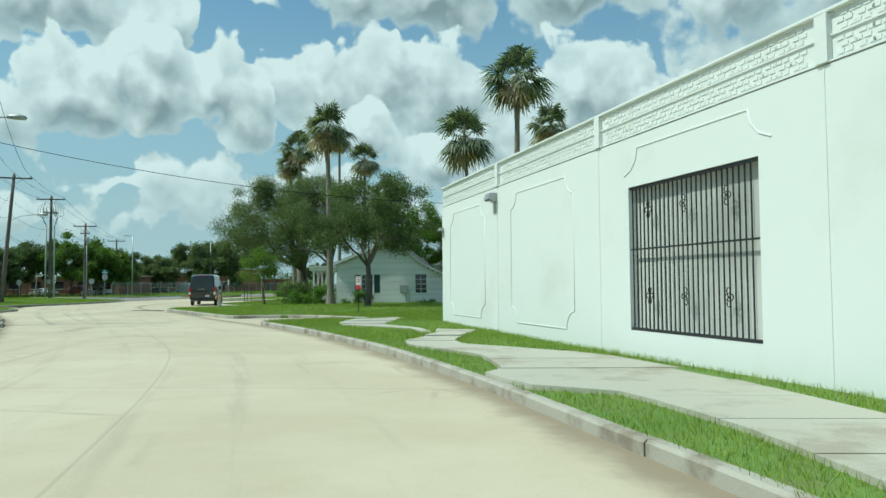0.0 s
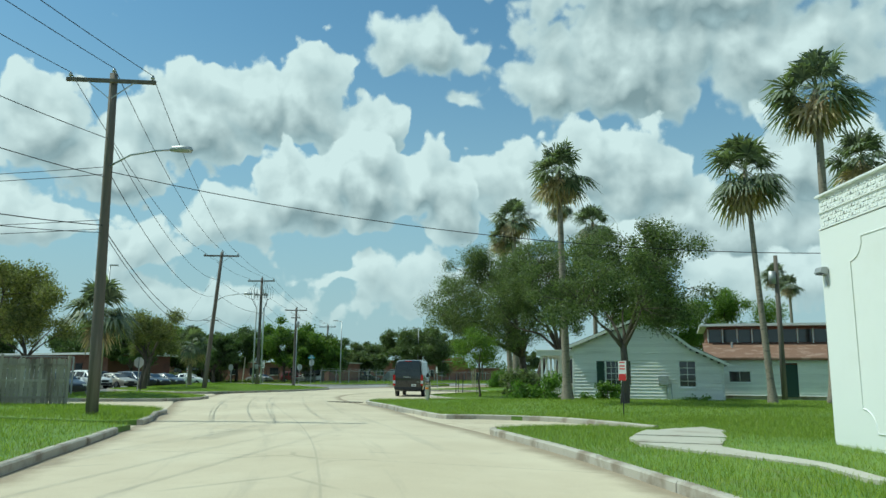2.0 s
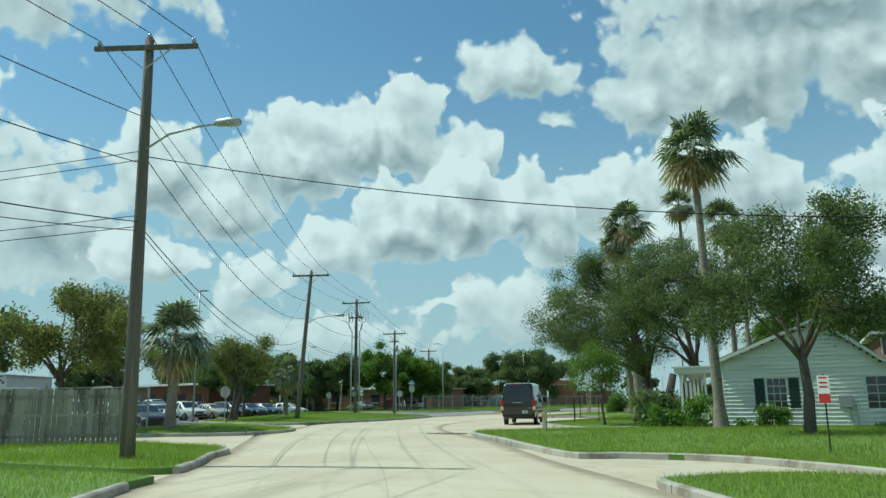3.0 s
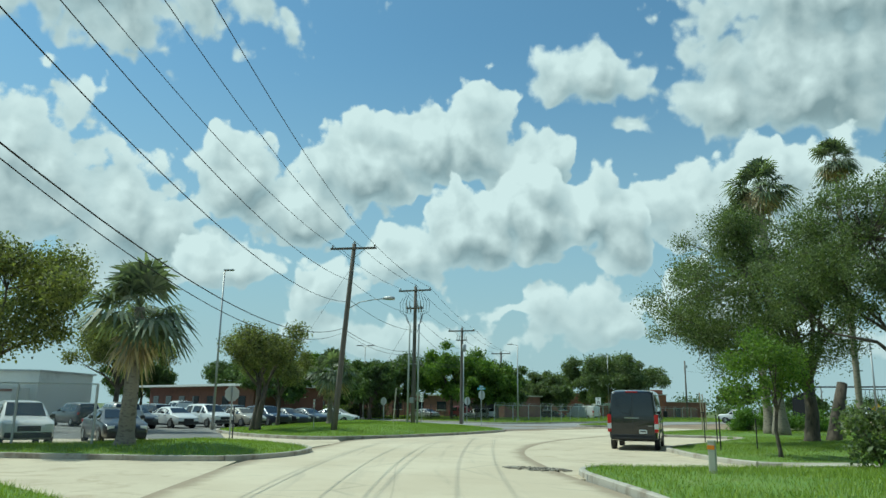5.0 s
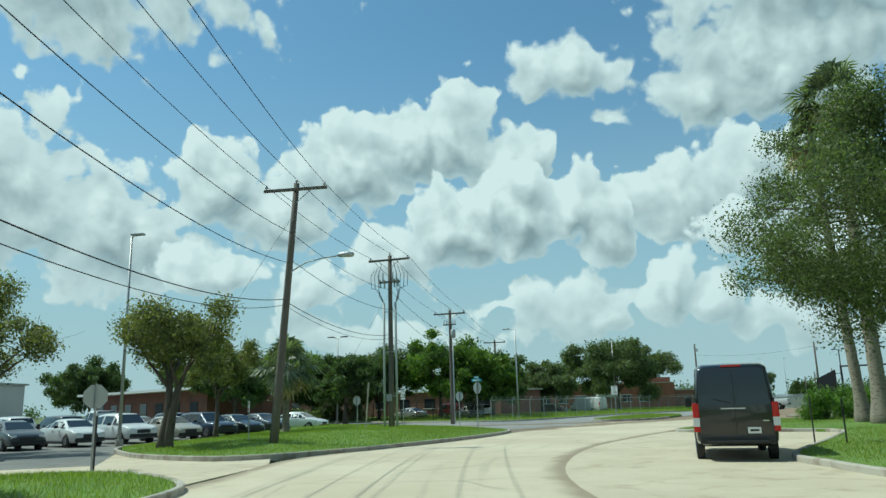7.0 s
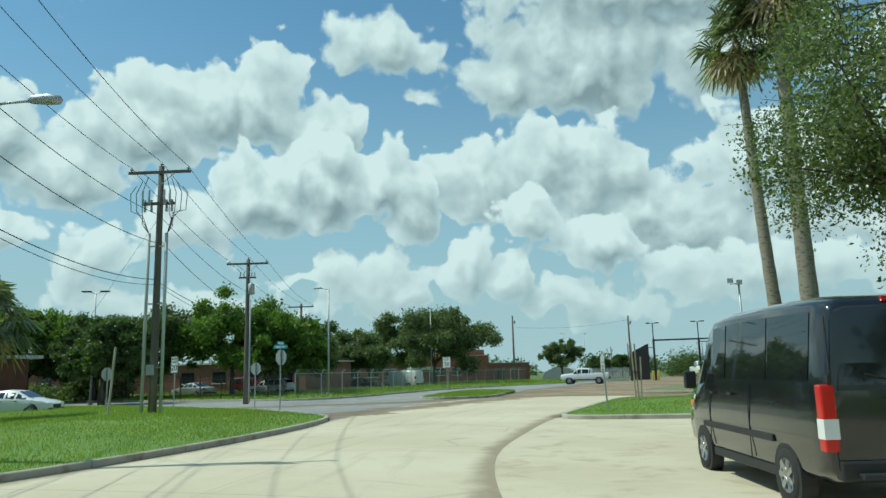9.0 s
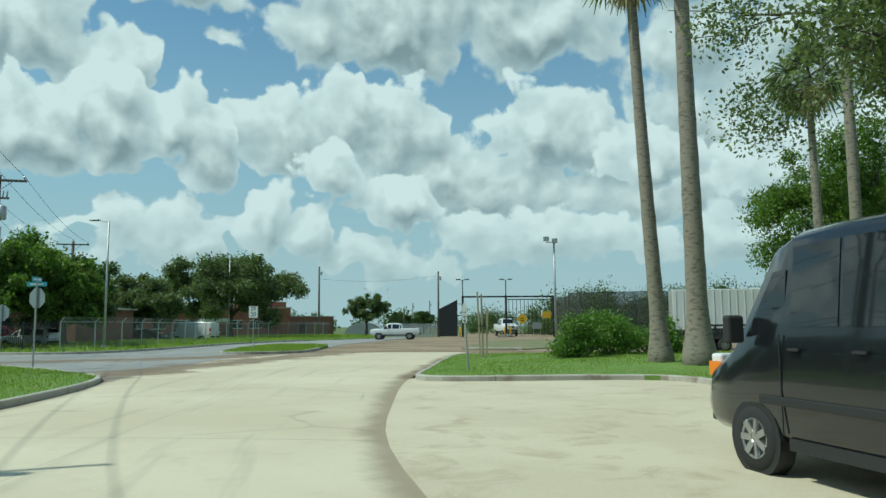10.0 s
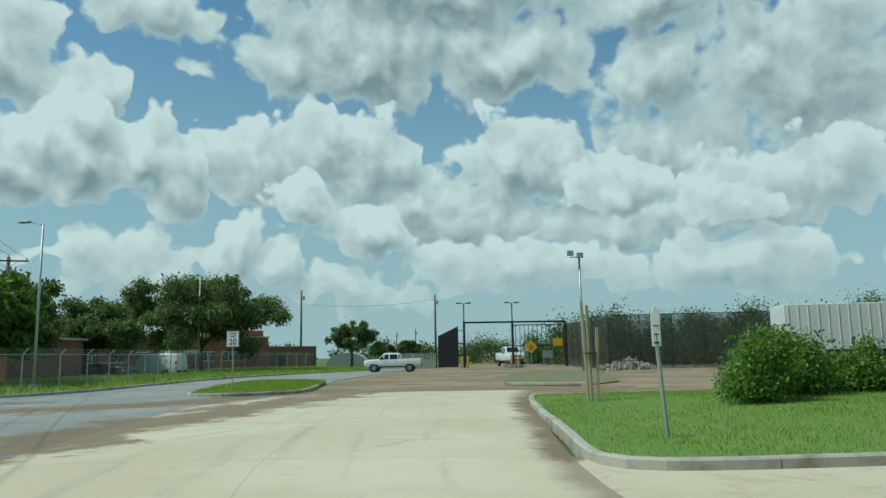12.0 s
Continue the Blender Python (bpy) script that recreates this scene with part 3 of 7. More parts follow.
def lawn(name, poly, step, label, rim=0.13, slope=0.03, top=0.2, mat=None):
    """A turf sheet raised over the paving, gently mounded, with a skirt down to the paving."""
    poly = rounded(poly)
    xs, ys = [p[0] for p in poly], [p[1] for p in poly]
    gx, gy = np.meshgrid(np.arange(min(xs), max(xs), step), np.arange(min(ys), max(ys), step))
    gx, gy = gx.ravel(), gy.ravel()
    ok = inside(gx, gy, poly)
    gx, gy = gx[ok], gy[ok]
    ok = edge_distance(gx, gy, poly) > step * 0.4
    gx, gy = gx[ok], gy[ok]
    rim_pts = []
    for a, b in zip(poly, poly[1:] + poly[:1]):
        k = max(1, int(math.dist(a, b) / (step * 0.7)))
        rim_pts += [(a[0] + (b[0] - a[0]) * i / k, a[1] + (b[1] - a[1]) * i / k) for i in range(k)]
    n_rim = len(rim_pts)
    flat = [Vector(p) for p in rim_pts] + [Vector(p) for p in zip(gx.tolist(), gy.tolist())]
    pts, _, faces, *_ = mathutils.geometry.delaunay_2d_cdt(flat, [(i, (i + 1) % n_rim) for i in range(n_rim)], [list(range(n_rim))], 1, 1e-4)
    px, py = np.array([p.x for p in pts]), np.array([p.y for p in pts])
    h = height_fn(poly, rim, slope, top)(px, py)
    geo = Geo()
    geo.put(list(zip(px.tolist(), py.tolist(), h.tolist())), faces)
    lo = [(x, y, -0.1) for x, y in rim_pts]
    hi = [(x, y, rim) for x, y in rim_pts]
    geo.put(lo + hi, [(i, (i + 1) % n_rim, n_rim + (i + 1) % n_rim, n_rim + i) for i in range(n_rim)])
    return setting(name, geo, mat or TURF, label, smooth=True)


def sheet(name, poly, z, mat, label, thick=0.12):
    return setting(name, Geo().prism(poly, z - thick, z), mat, label)


def road_strip():
    """The carriageway as a strip with its own lengthwise and crosswise metres."""
    left, right = curve_points(LEFT_EDGE, 1.5), curve_points(RIGHT_EDGE, 1.5)
    k, across = 110, 14
    geo, uv = Geo(), []
    rows = []
    for i in range(k + 1):
        a = left[min(round(i * (len(left) - 1) / k), len(left) - 1)]
        b = right[min(round(i * (len(right) - 1) / k), len(right) - 1)]
        rows.append([a.lerp(b, j / across) for j in range(across + 1)])
    along = 0.0
    for i, row in enumerate(rows):
        if i:
            along += (row[7] - rows[i - 1][7]).length
        for j, p in enumerate(row):
            s = j / across
            geo.v.append((p.x, p.y, 0.035 * (1 - (2 * s - 1) ** 2)))
            uv.append((10 * s, along))
    w = across + 1
    geo.f = [(i * w + j, i * w + j + 1, (i + 1) * w + j + 1, (i + 1) * w + j) for i in range(k) for j in range(across)]
    me = geo.mesh("road", True)
    layer = me.uv_layers.new(name="plan")
    for loop in me.loops:
        layer.data[loop.index].uv = uv[loop.vertex_index]
    return setting("road", me, ROAD, "pale worn concrete road with faint tyre tracks")


def kerb(pts, name="kerb", label="low weathered concrete kerb beside the road", wide=0.17, high=0.155, spacing=0.5):
    """A kerb with a rounded top along a plan line, in cast lengths with open joints between them."""
    line = curve_points(pts, spacing)
    section = [(-wide / 2, -0.1), (-wide / 2, high - 0.03), (-wide / 2 + 0.035, high), (wide / 2 - 0.02, high), (wide / 2, high - 0.02), (wide / 2, -0.1)]
    owner = tagged(new(name), label, "kerb", "", "structure")
    run = 6
    for start in range(0, len(line) - 1, run):
        seg = line[start:start + run + 1]
        if len(seg) < 2:
            continue
        geo = Geo()
        jig = random.uniform(-0.012, 0.012)
        for i, p in enumerate(seg):
            d = (seg[min(i + 1, len(seg) - 1)] - seg[max(i - 1, 0)]).normalized()
            s = Vector((d.y, -d.x, 0))
            if i == 0:
                p = p + d * 0.008
            if i == len(seg) - 1:
                p = p - d * 0.008
            geo.v += [tuple(p + s * (u + jig) + Vector((0, 0, z + jig * 0.5))) for u, z in section]
        w = len(section)
        geo.f += [(i * w + j, i * w + j + 1, (i + 1) * w + j + 1, (i + 1) * w + j) for i in range(len(seg) - 1) for j in range(w - 1)]
        geo.f += [tuple(range(w)), tuple((len(seg) - 1) * w + j for j in reversed(range(w)))]
        part("kerb_stone", geo, KERB, owner)
    return owner


def build_ground():
    setting("ground", Geo().put([(-1500, -1500, -0.14), (1500, -1500, -0.14), (1500, 1500, -0.14), (-1500, 1500, -0.14)], [(0, 1, 2, 3)]), EARTH, "flat grassy ground reaching the horizon")
    road_strip()
    sheet("pavement_bay", [(-8.0, 30), (-3.9, 33), (-3.9, 34.4), (-7, 38), (-11, 38), (-15, 41), (-19, 47), (-14, 53), (-7.5, 58.6), (-8.4, 60.2), (-15, 55.6), (-19.5, 61), (-19.6, 80), (-29.5, 80), (-29.5, 66), (-24, 50), (-14, 36)],
          -0.004, BAY, "stained pale concrete parking bay and driveway apron")
    sheet("pavement_left", [(-58, 21), (-24, 27), (-15, 27), (-18, 30.5), (-30, 46.6), (-34.8, 57.5), (-38, 61), (-46, 62), (-60, 62), (-60, 21)], -0.012, BAY, "stained pale concrete driveway into the parking lot")
    sheet("parking_lot", [(-150, 45), (-60, 40), (-46, 50), (-41, 56), (-48, 62), (-55, 76), (-73, 86), (-110, 100), (-150, 100)], -0.007, LOT, "grey asphalt parking lot")
    sheet("cross_street", [(-36.5, 79), (-46, 87), (-74, 99), (-140, 118), (-140, 132), (-74, 109.5), (-51, 102.2), (-47.5, 108), (-46.5, 118), (-45, 129), (-41, 141), (-35, 153), (-33, 165), (-29, 165), (-31, 150), (-35.3, 120), (-35, 104), (-33, 92), (-34, 84)],
          0.006, ASPHALT, "grey worn asphalt cross street")
    sheet("dirt_yard", [(-38, 92), (-24, 94), (-24, 95.2), (30, 97), (40, 130), (10, 150), (-8, 158), (-9, 240), (-16, 240), (-26, 163), (-40, 165), (-36, 130), (-36, 100)], -0.02, DIRT, "tan dirt yard with dark tyre tracks")
    lawn("lawn_verge", VERGE, 0.7, "bright green grass verge beside the white building")
    lawn("lawn_trees", TREE_LAWN, 1.0, "bright green lawn under the trees")
    lawn("lawn_left", LEFT_LAWN, 1.2, "green grass verge")
    lawn("lawn_fence", SIGN_LAWN, 1.0, "green grass strip at the wooden fence")
    lawn("lawn_island", PALM_ISLAND, 1.0, "grass island with a palm tree", slope=0.06, top=0.3)
    lawn("lawn_poles", POLE_LAWN, 1.2, "grass strip with utility poles", slope=0.04, top=0.3)
    lawn("lawn_median", SPEED_ISLAND, 1.2, "small grass island with a speed sign")
    lawn("lawn_far", FAR_LAWN, 3.0, "grass along a chain-link fence", rim=0.06)
    lawn("lawn_gate", [(-25.3, 106.2), (-22, 104.7), (-19, 108.5), (-16.4, 122), (-14, 132), (-20.5, 134), (-23.8, 119)], 1.2, "thin dry grass beside the dirt track", rim=0.04, slope=0.008, mat=DRY_TURF)
    kerb([(4.9, -12), (3.45, 2), (1.25, 10.4), (-1.55, 18.2), (-4.85, 25.2), (-7.95, 30.6), (-8.3, 31.5), (-7.4, 32.7)])
    kerb([(-4.3, 33.9), (-5.5, 35.3), (-7.7, 37.1), (-10.2, 37.45), (-11.6, 37.15), (-14.05, 40.55), (-16.25, 43.85), (-18.65, 47.15), (-19.45, 48.8), (-19.2, 49.95), (-18, 50.5), (-16.2, 51.9)])
    kerb([(-13.5, 56.3), (-15.3, 54.85), (-16.5, 55.15), (-18.4, 57.55), (-19.65, 59.8), (-20.65, 62.5), (-20.25, 70), (-20.05, 76.2), (-20.55, 78), (-21.8, 78.55), (-25, 78.45), (-26.9, 78.52), (-27.58, 78.95), (-27.72, 80.0), (-27.45, 82.6),
          (-26.95, 88), (-26.35, 93.2), (-25.6, 94.8), (-22, 95.4), (-14, 96)])
    kerb([(-16.9, 27.45), (-14.25, 22.9), (-11.85, 18.3), (-9.15, 10), (-7.45, 2), (-6.2, -12)])
    kerb([(-23.6, 36.6), (-21.9, 35.65), (-20.95, 33.9), (-19.55, 32.0), (-18.45, 30.2)])
    kerb([(-60, 32.95), (-44, 37.95), (-34, 42.95), (-30.6, 44.95), (-29.55, 46.2), (-29.65, 48.4), (-30.85, 50.75), (-32.7, 52.15), (-35.5, 53.15), (-37.6, 52.7), (-38.45, 50.5), (-38.65, 47.5), (-39.65, 44.5)])
    kerb([(-52, 70), (-49.6, 63.4), (-44, 59.5), (-39, 58.3), (-37.2, 59.1), (-36.15, 62), (-35.75, 66), (-35.75, 71), (-36.35, 76.5), (-37.35, 79.8), (-38.9, 81.65), (-41.5, 84.25), (-46, 87.7), (-56, 93.1), (-74, 100.1)])
    kerb([(-40.6, 108), (-39.95, 101.8), (-39.4, 100.55), (-37.5, 100.35), (-35.35, 102.2), (-35.15, 108)])
    kerb([(-74, 107.9), (-58, 103.4), (-51, 102.3), (-48.1, 104), (-46.8, 109), (-46.2, 118), (-45.1, 128), (-41.9, 139)])
    kerb([(-25.4, 106.7), (-23.6, 105.5), (-21.6, 104.7)], high=0.15, wide=0.25)


build_ground()

# ---- white building beside the verge ----
def key_tile(flip):
    """A piece of the frieze: three staggered courses of small raised blocks."""
    g = Geo()
    for row in range(3):
        for k in range(2):
            x = -0.066 + k * 0.134 + (0.03 if (row % 2) ^ flip else -0.03)
            g.box((x, -0.006, (row - 1) * 0.085), (0.108, 0.012, 0.05))
    return g.mesh("relief_tile")


def white_building():
    b = thing("commercial_building", (-0.88, 27.9, 0.0), "long white stucco building with moulded wall panels and a fretwork frieze", "building", turn=-71.7)
    L, T = 44.0, 4.95
    wall = Geo()
    w0, w1, s0, s1 = 12.74, 16.3, 0.7, 3.37
    wall.box((w0 / 2, 0.15, 2.15), (w0, 0.3, 4.3))
    wall.box(((w1 + L) / 2, 0.15, 2.15), (L - w1, 0.3, 4.3))
    wall.box(((w0 + w1) / 2, 0.15, s0 / 2), (w1 - w0, 0.3, s0))
    wall.box(((w0 + w1) / 2, 0.15, (s1 + 4.3) / 2), (w1 - w0, 0.3, 4.3 - s1))
    part("front_wall", wall, PAINT, b)
    part("end_wall", Geo().box((0.15, 8.3, 2.4), (0.3, 16.0, 4.8)), PAINT, b)
    part("end_wall", Geo().box((L - 0.15, 8.3, 2.4), (0.3, 16.0, 4.8)), PAINT, b)
    part("back_wall", Geo().box((L / 2, 16.45, 2.4), (L, 0.3, 4.8)), PAINT, b)
    part("roof", Geo().box((L / 2, 8.3, 4.55), (L - 0.6, 16.0, 0.2)), SLAB, b, "flat pale roof")
    part("frieze", Geo().box((L / 2, 0.17, 4.63), (L, 0.26, 0.66)), PAINT, b)
    part("coping", Geo().box((L / 2, 0.15, 4.985), (L + 0.06, 0.36, 0.05)), PAINT, b, bevel=0.012)
    part("frieze_groove", Geo().box((L / 2, 0.03, 4.665), (L, 0.035, 0.025)), PAINT, b)
    part("string_course", Geo().box((L / 2, 0.012, 4.335), (L, 0.05, 0.022)), PAINT, b)
    tiles = [key_tile(False), key_tile(True)]
    for me in tiles:
        me.materials.append(PAINT)
    for row in range(2):
        for i in range(70):
            x = 0.2 + i * 0.268
            if abs((x - 5.65 + 2.925) % 5.95 - 2.925) < 0.2:
                continue
            t = part("relief_tile", tiles[(i + row) % 2], None, b)
            t.location = (x, 0.04, 4.50 + row * 0.31)
    for i in range(8):
        x = 5.65 + i * 5.95
        part("pilaster", Geo().box((x, 0.0, 4.64), (0.2, 0.09, 0.62)), PAINT, b)
        part("wall_joint", Geo().box((x, -0.004, 2.2), (0.014, 0.008, 4.2)), PAINT, b)
    # moulded panels with scooped corners
    for i in range(7):
        x0 = 1.0 if i == 0 else 0.72 + 5.95 * i
        x1 = x0 + (3.55 if i == 0 else 3.74)
        z0, z1, r = 0.57, 3.97, 0.40
        if i == 2:
            x0, x1, z0 = 13.1, 16.2, 3.4
            path = [(12.6, 3.6), (12.86, 3.7), (13.02, 3.86), (13.08, 4.08), (16.1, 4.08), (16.16, 3.86), (16.32, 3.7), (16.58, 3.6)]
        else:
            path = []
            for cx, cz, a0 in ((x0, z0, 90), (x1, z0, 180), (x1, z1, 270), (x0, z1, 360)):
                path += [(cx + r * math.cos(radians(a0 - k * 15)), cz + r * math.sin(radians(a0 - k * 15))) for k in range(7)]
            path.append(path[0])
        part("panel_moulding", Geo().tube([(x, 0.0, z) for x, z in path], 0.017, 6, caps=False), PAINT, b, smooth=True)
    # barred opening
    window = part("window", Geo().box(((w0 + w1) / 2, 0.2, (s0 + s1) / 2), (w1 - w0, 0.03, s1 - s0)), CREAM, b, "pale shuttered window behind black iron bars")
    g = Geo()
    g.box(((w0 + w1) / 2, 0.05, s1 - 0.03), (w1 - w0, 0.05, 0.05)).box(((w0 + w1) / 2, 0.05, s0 + 0.03), (w1 - w0, 0.05, 0.05)).box(((w0 + w1) / 2, 0.05, 2.2), (w1 - w0, 0.03, 0.03))
    part("grille_rail", g, BLACK_STEEL, window)
    for i in range(26):
        part("grille_bar", Geo().box((w0 + 0.06 + i * 0.131, 0.05, (s0 + s1) / 2), (0.02, 0.02, s1 - s0 - 0.04)), BLACK_STEEL, window)
    for x in (w0 + 0.62, w0 + 1.7, w0 + 2.8):
        g = Geo()
        for z in (2.9, 1.35):
            for dx, dz in ((0.06, 0), (-0.06, 0), (0, 0.1), (0, -0.1)):
                g.tube([(x + dx + 0.05 * math.cos(a), 0.03, z + dz + 0.05 * math.sin(a)) for a in (k * math.pi / 3 for k in range(7))], 0.01, 5, caps=False)
        part("grille_scroll", g, BLACK_STEEL, window)
    m = b.matrix_basis
    # lamps on the wall
    for x, z, s in ((5.45, 4.02, 1.0), (0.14, 3.5, 0.6)):
        at = m @ Vector((x, -0.02, z))
        lamp = thing("wall_lamp", at, "grey box floodlight fixed under the frieze of the white wall" if s == 1 else "small grey lamp fixed near the corner of the white wall", "lamp", turn=-71.7)
        part("housing", Geo().put([(-0.2 * s, 0, -0.12 * s), (0.2 * s, 0, -0.12 * s), (0.2 * s, 0, 0.13 * s), (-0.2 * s, 0, 0.13 * s), (-0.2 * s, -0.26 * s, -0.05 * s), (0.2 * s, -0.26 * s, -0.05 * s), (0.2 * s, -0.2 * s, 0.13 * s), (-0.2 * s, -0.2 * s, 0.13 * s)],
                                  [(3, 2, 1, 0), (4, 5, 6, 7), (0, 1, 5, 4), (2, 3, 7, 6), (0, 4, 7, 3), (1, 2, 6, 5)]), STEEL, lamp, bevel=0.01)
        part("lens", Geo().box((0, -0.13 * s, -0.09 * s), (0.3 * s, 0.2 * s, 0.02)), PANE, lamp, "dark glass lens")
        part("conduit", Geo().tube([(0.05, -0.01, -0.1 * s), (0.05, -0.01, -0.45 * s)], 0.02, 6), STEEL, lamp)
    return b


white_building()


# ---- white timber house ----
def siding_wall(outline, holes, board=0.165):
    """Lapped boards filling an outline [(x, z)...] (convex), with rectangular holes; the face looks to -y."""
    g = Geo()
    zs = [z for _, z in outline]
    z = min(zs)

    def span(h):
        xs = []
        for (x0, z0), (x1, z1) in zip(outline, outline[1:] + outline[:1]):
            if (z0 - h) * (z1 - h) <= 0 and abs(z1 - z0) > 1e-6:
                xs.append(x0 + (x1 - x0) * (h - z0) / (z1 - z0))
        return (min(xs), max(xs)) if xs else None

    while z < max(zs) - 0.05:
        mid = z + board / 2
        s = span(mid)
        if s and s[1] - s[0] > 0.1:
            cuts = [s[0]]
            for hx0, hx1, hz0, hz1 in sorted(holes):
                if hz0 < mid < hz1 and hx0 < s[1] and hx1 > s[0]:
                    cuts += [max(hx0, s[0]), min(hx1, s[1])]
            cuts.append(s[1])
            sag = random.uniform(-0.006, 0.006)
            for a, c in zip(cuts[::2], cuts[1::2]):
                if c - a > 0.02:
                    g.put([(a, -0.07, z + sag), (c, -0.07, z + sag), (c, -0.004, z + board), (a, -0.004, z + board), (a, 0.05, z), (c, 0.05, z), (c, 0.05, z + board), (a, 0.05, z + board)],
                          [(0, 1, 2, 3), (4, 7, 6, 5), (0, 4, 5, 1), (3, 2, 6, 7), (0, 3, 7, 4), (1, 5, 6, 2)])
        z += board
    return g


def sash(owner, x0, x1, z0, z1, bars=(2, 3), y=0.0):
    w = part("window", Geo().box(((x0 + x1) / 2, y + 0.03, (z0 + z1) / 2), (x1 - x0, 0.02, z1 - z0)), PANE, owner)
    g, t = Geo(), 0.07
    g.box(((x0 + x1) / 2, y - 0.02, z1 + t / 2), (x1 - x0 + 2 * t, 0.06, t)).box(((x0 + x1) / 2, y - 0.03, z0 - t / 2), (x1 - x0 + 2.6 * t, 0.09, t))
    g.box((x0 - t / 2, y - 0.02, (z0 + z1) / 2), (t, 0.06, z1 - z0)).box((x1 + t / 2, y - 0.02, (z0 + z1) / 2), (t, 0.06, z1 - z0))
    part("window_frame", g, TRIM, w)
    g = Geo()
    for i in range(1, bars[0]):
        g.box((x0 + (x1 - x0) * i / bars[0], y + 0.01, (z0 + z1) / 2), (0.025, 0.03, z1 - z0))
    for i in range(1, bars[1]):
        g.box(((x0 + x1) / 2, y + 0.009, z0 + (z1 - z0) * i / bars[1]), (x1 - x0, 0.028, 0.03))
    part("glazing_bars", g, TRIM, w)
    return w


def timber_house():
    h = thing("house", (-9.1, 52.0, 0.12), "small old house with peeling white lapped boards and a dark roof", "house")
    out = [(0, 0.25), (7.5, 0.25), (7.5, 2.02), (6.0, 2.75), (3.85, 4.45), (0, 2.95)]
    holes = [(1.75, 2.47, 0.92, 2.15), (5.4, 6.15, 0.85, 2.16)]
    part("front_siding", siding_wall(out, holes), SIDING, h)
    back = Geo()
    for z0, z1, x1 in ((0.25, 2.0, 7.45), (2.0, 2.7, 5.95)):
        back.box((x1 / 2, 9.0, (z0 + z1) / 2), (x1, 0.12, z1 - z0))
    part("back_wall", back, SIDING, h)
    part("side_wall", Geo().box((0.05, 4.5, 1.6), (0.1, 8.9, 2.7)), SIDING, h)
    part("side_wall", Geo().box((7.45, 4.5, 1.1), (0.1, 8.9, 1.75)), SIDING, h)
    part("foundation", Geo().box((3.75, 4.5, 0.08), (7.3, 8.8, 0.36)), KERB, h, "grey block foundation")
    roof = Geo()
    line = [(-0.35, 2.84), (3.85, 4.56), (6.0, 2.86), (7.8, 1.98)]
    for (x0, z0), (x1, z1) in zip(line, line[1:]):
        a = [(x0, -0.3, z0), (x1, -0.3, z1), (x1, 9.3, z1), (x0, 9.3, z0)]
        roof.put(a + [(x, y, z + 0.09) for x, y, z in a], [(3, 2, 1, 0), (4, 5, 6, 7), (0, 1, 5, 4), (1, 2, 6, 5), (2, 3, 7, 6), (3, 0, 4, 7)])
    part("roof", roof, ROOF, h)
    rake = Geo()
    for (x0, z0), (x1, z1) in zip(line, line[1:]):
        rake.bar((x0, -0.31, z0 - 0.02), (x1, -0.31, z1 - 0.02), 0.04, 0.14)
    part("rake_board", rake, TRIM, h)
    part("corner_board", Geo().box((0.03, -0.035, 1.6), (0.11, 0.05, 2.7)), TRIM, h)
    part("corner_board", Geo().box((7.46, -0.035, 1.13), (0.11, 0.05, 1.78)), TRIM, h)
    sash(h, 1.75, 2.47, 0.92, 2.15, (3, 4))
    sash(h, 5.4, 6.15, 0.85, 2.16, (2, 4))
    for x in (1.45, 2.77):
        sh = Geo().box((x, -0.04, 1.53), (0.42, 0.04, 1.28))
        for k in range(14):
            sh.box((x, -0.064, 1.0 + k * 0.083), (0.34, 0.015, 0.05))
        part("shutter", sh, SHUTTER, h, "dark green louvred shutter")
    box = part("meter_box", Geo().box((4.6, -0.16, 1.2), (0.5, 0.22, 0.48)), STEEL, h, "grey electric meter box", bevel=0.015)
    part("conduit", Geo().tube([(4.75, -0.12, 0.95), (4.78, -0.12, 0.0)], 0.035, 7), PVC, box)
    part("conduit", Geo().tube([(4.95, -0.1, 1.1), (5.0, -0.1, 0.1)], 0.022, 7), PVC, box)
    # porch along the side
    p = part("porch_floor", Geo().box((-1.0, 5.3, 0.2), (2.1, 7.6, 0.16)), OLD_WOOD, h, "worn plank porch floor")
    part("porch_roof", Geo().box((-1.0, 5.3, 2.62), (2.4, 8.0, 0.26)).box((-1.02, 5.3, 2.78), (2.55, 8.2, 0.06)), TRIM, h, "flat white porch roof with a deep fascia")
    for i in range(6):
        y = 1.62 + i * 1.48
        part("porch_post", Geo().box((-1.95, y, 1.38), (0.11, 0.11, 2.24)).box((-1.95, y, 2.42), (0.2, 0.2, 0.1)).box((-1.95, y, 0.33), (0.17, 0.17, 0.1)), TRIM, h)
    part("porch_post", Geo().box((-0.9, 1.62, 1.38), (0.1, 0.1, 2.24)), TRIM, h)
    rail = Geo().box((-1.95, 5.3, 0.95), (0.07, 7.5, 0.06)).box((-1.95, 5.3, 0.4), (0.05, 7.5, 0.05)).box((-1.0, 1.62, 0.95), (1.9, 0.07, 0.06)).box((-1.0, 1.62, 0.4), (1.9, 0.05, 0.05))
    part("porch_rail", rail, TRIM, h)
    for i in range(52):
        part("baluster", Geo().box((-1.95, 1.75 + i * 0.14, 0.68), (0.035, 0.035, 0.52)), TRIM, h)
    for i in range(13):
        part("baluster", Geo().box((-1.85 + i * 0.14, 1.62, 0.68), (0.035, 0.035, 0.52)), TRIM, h)
    part("door", Geo().box((-0.02, 4.5, 1.3), (0.06, 0.95, 2.05)), SHUTTER, h, "dark side door on the porch")
    return h


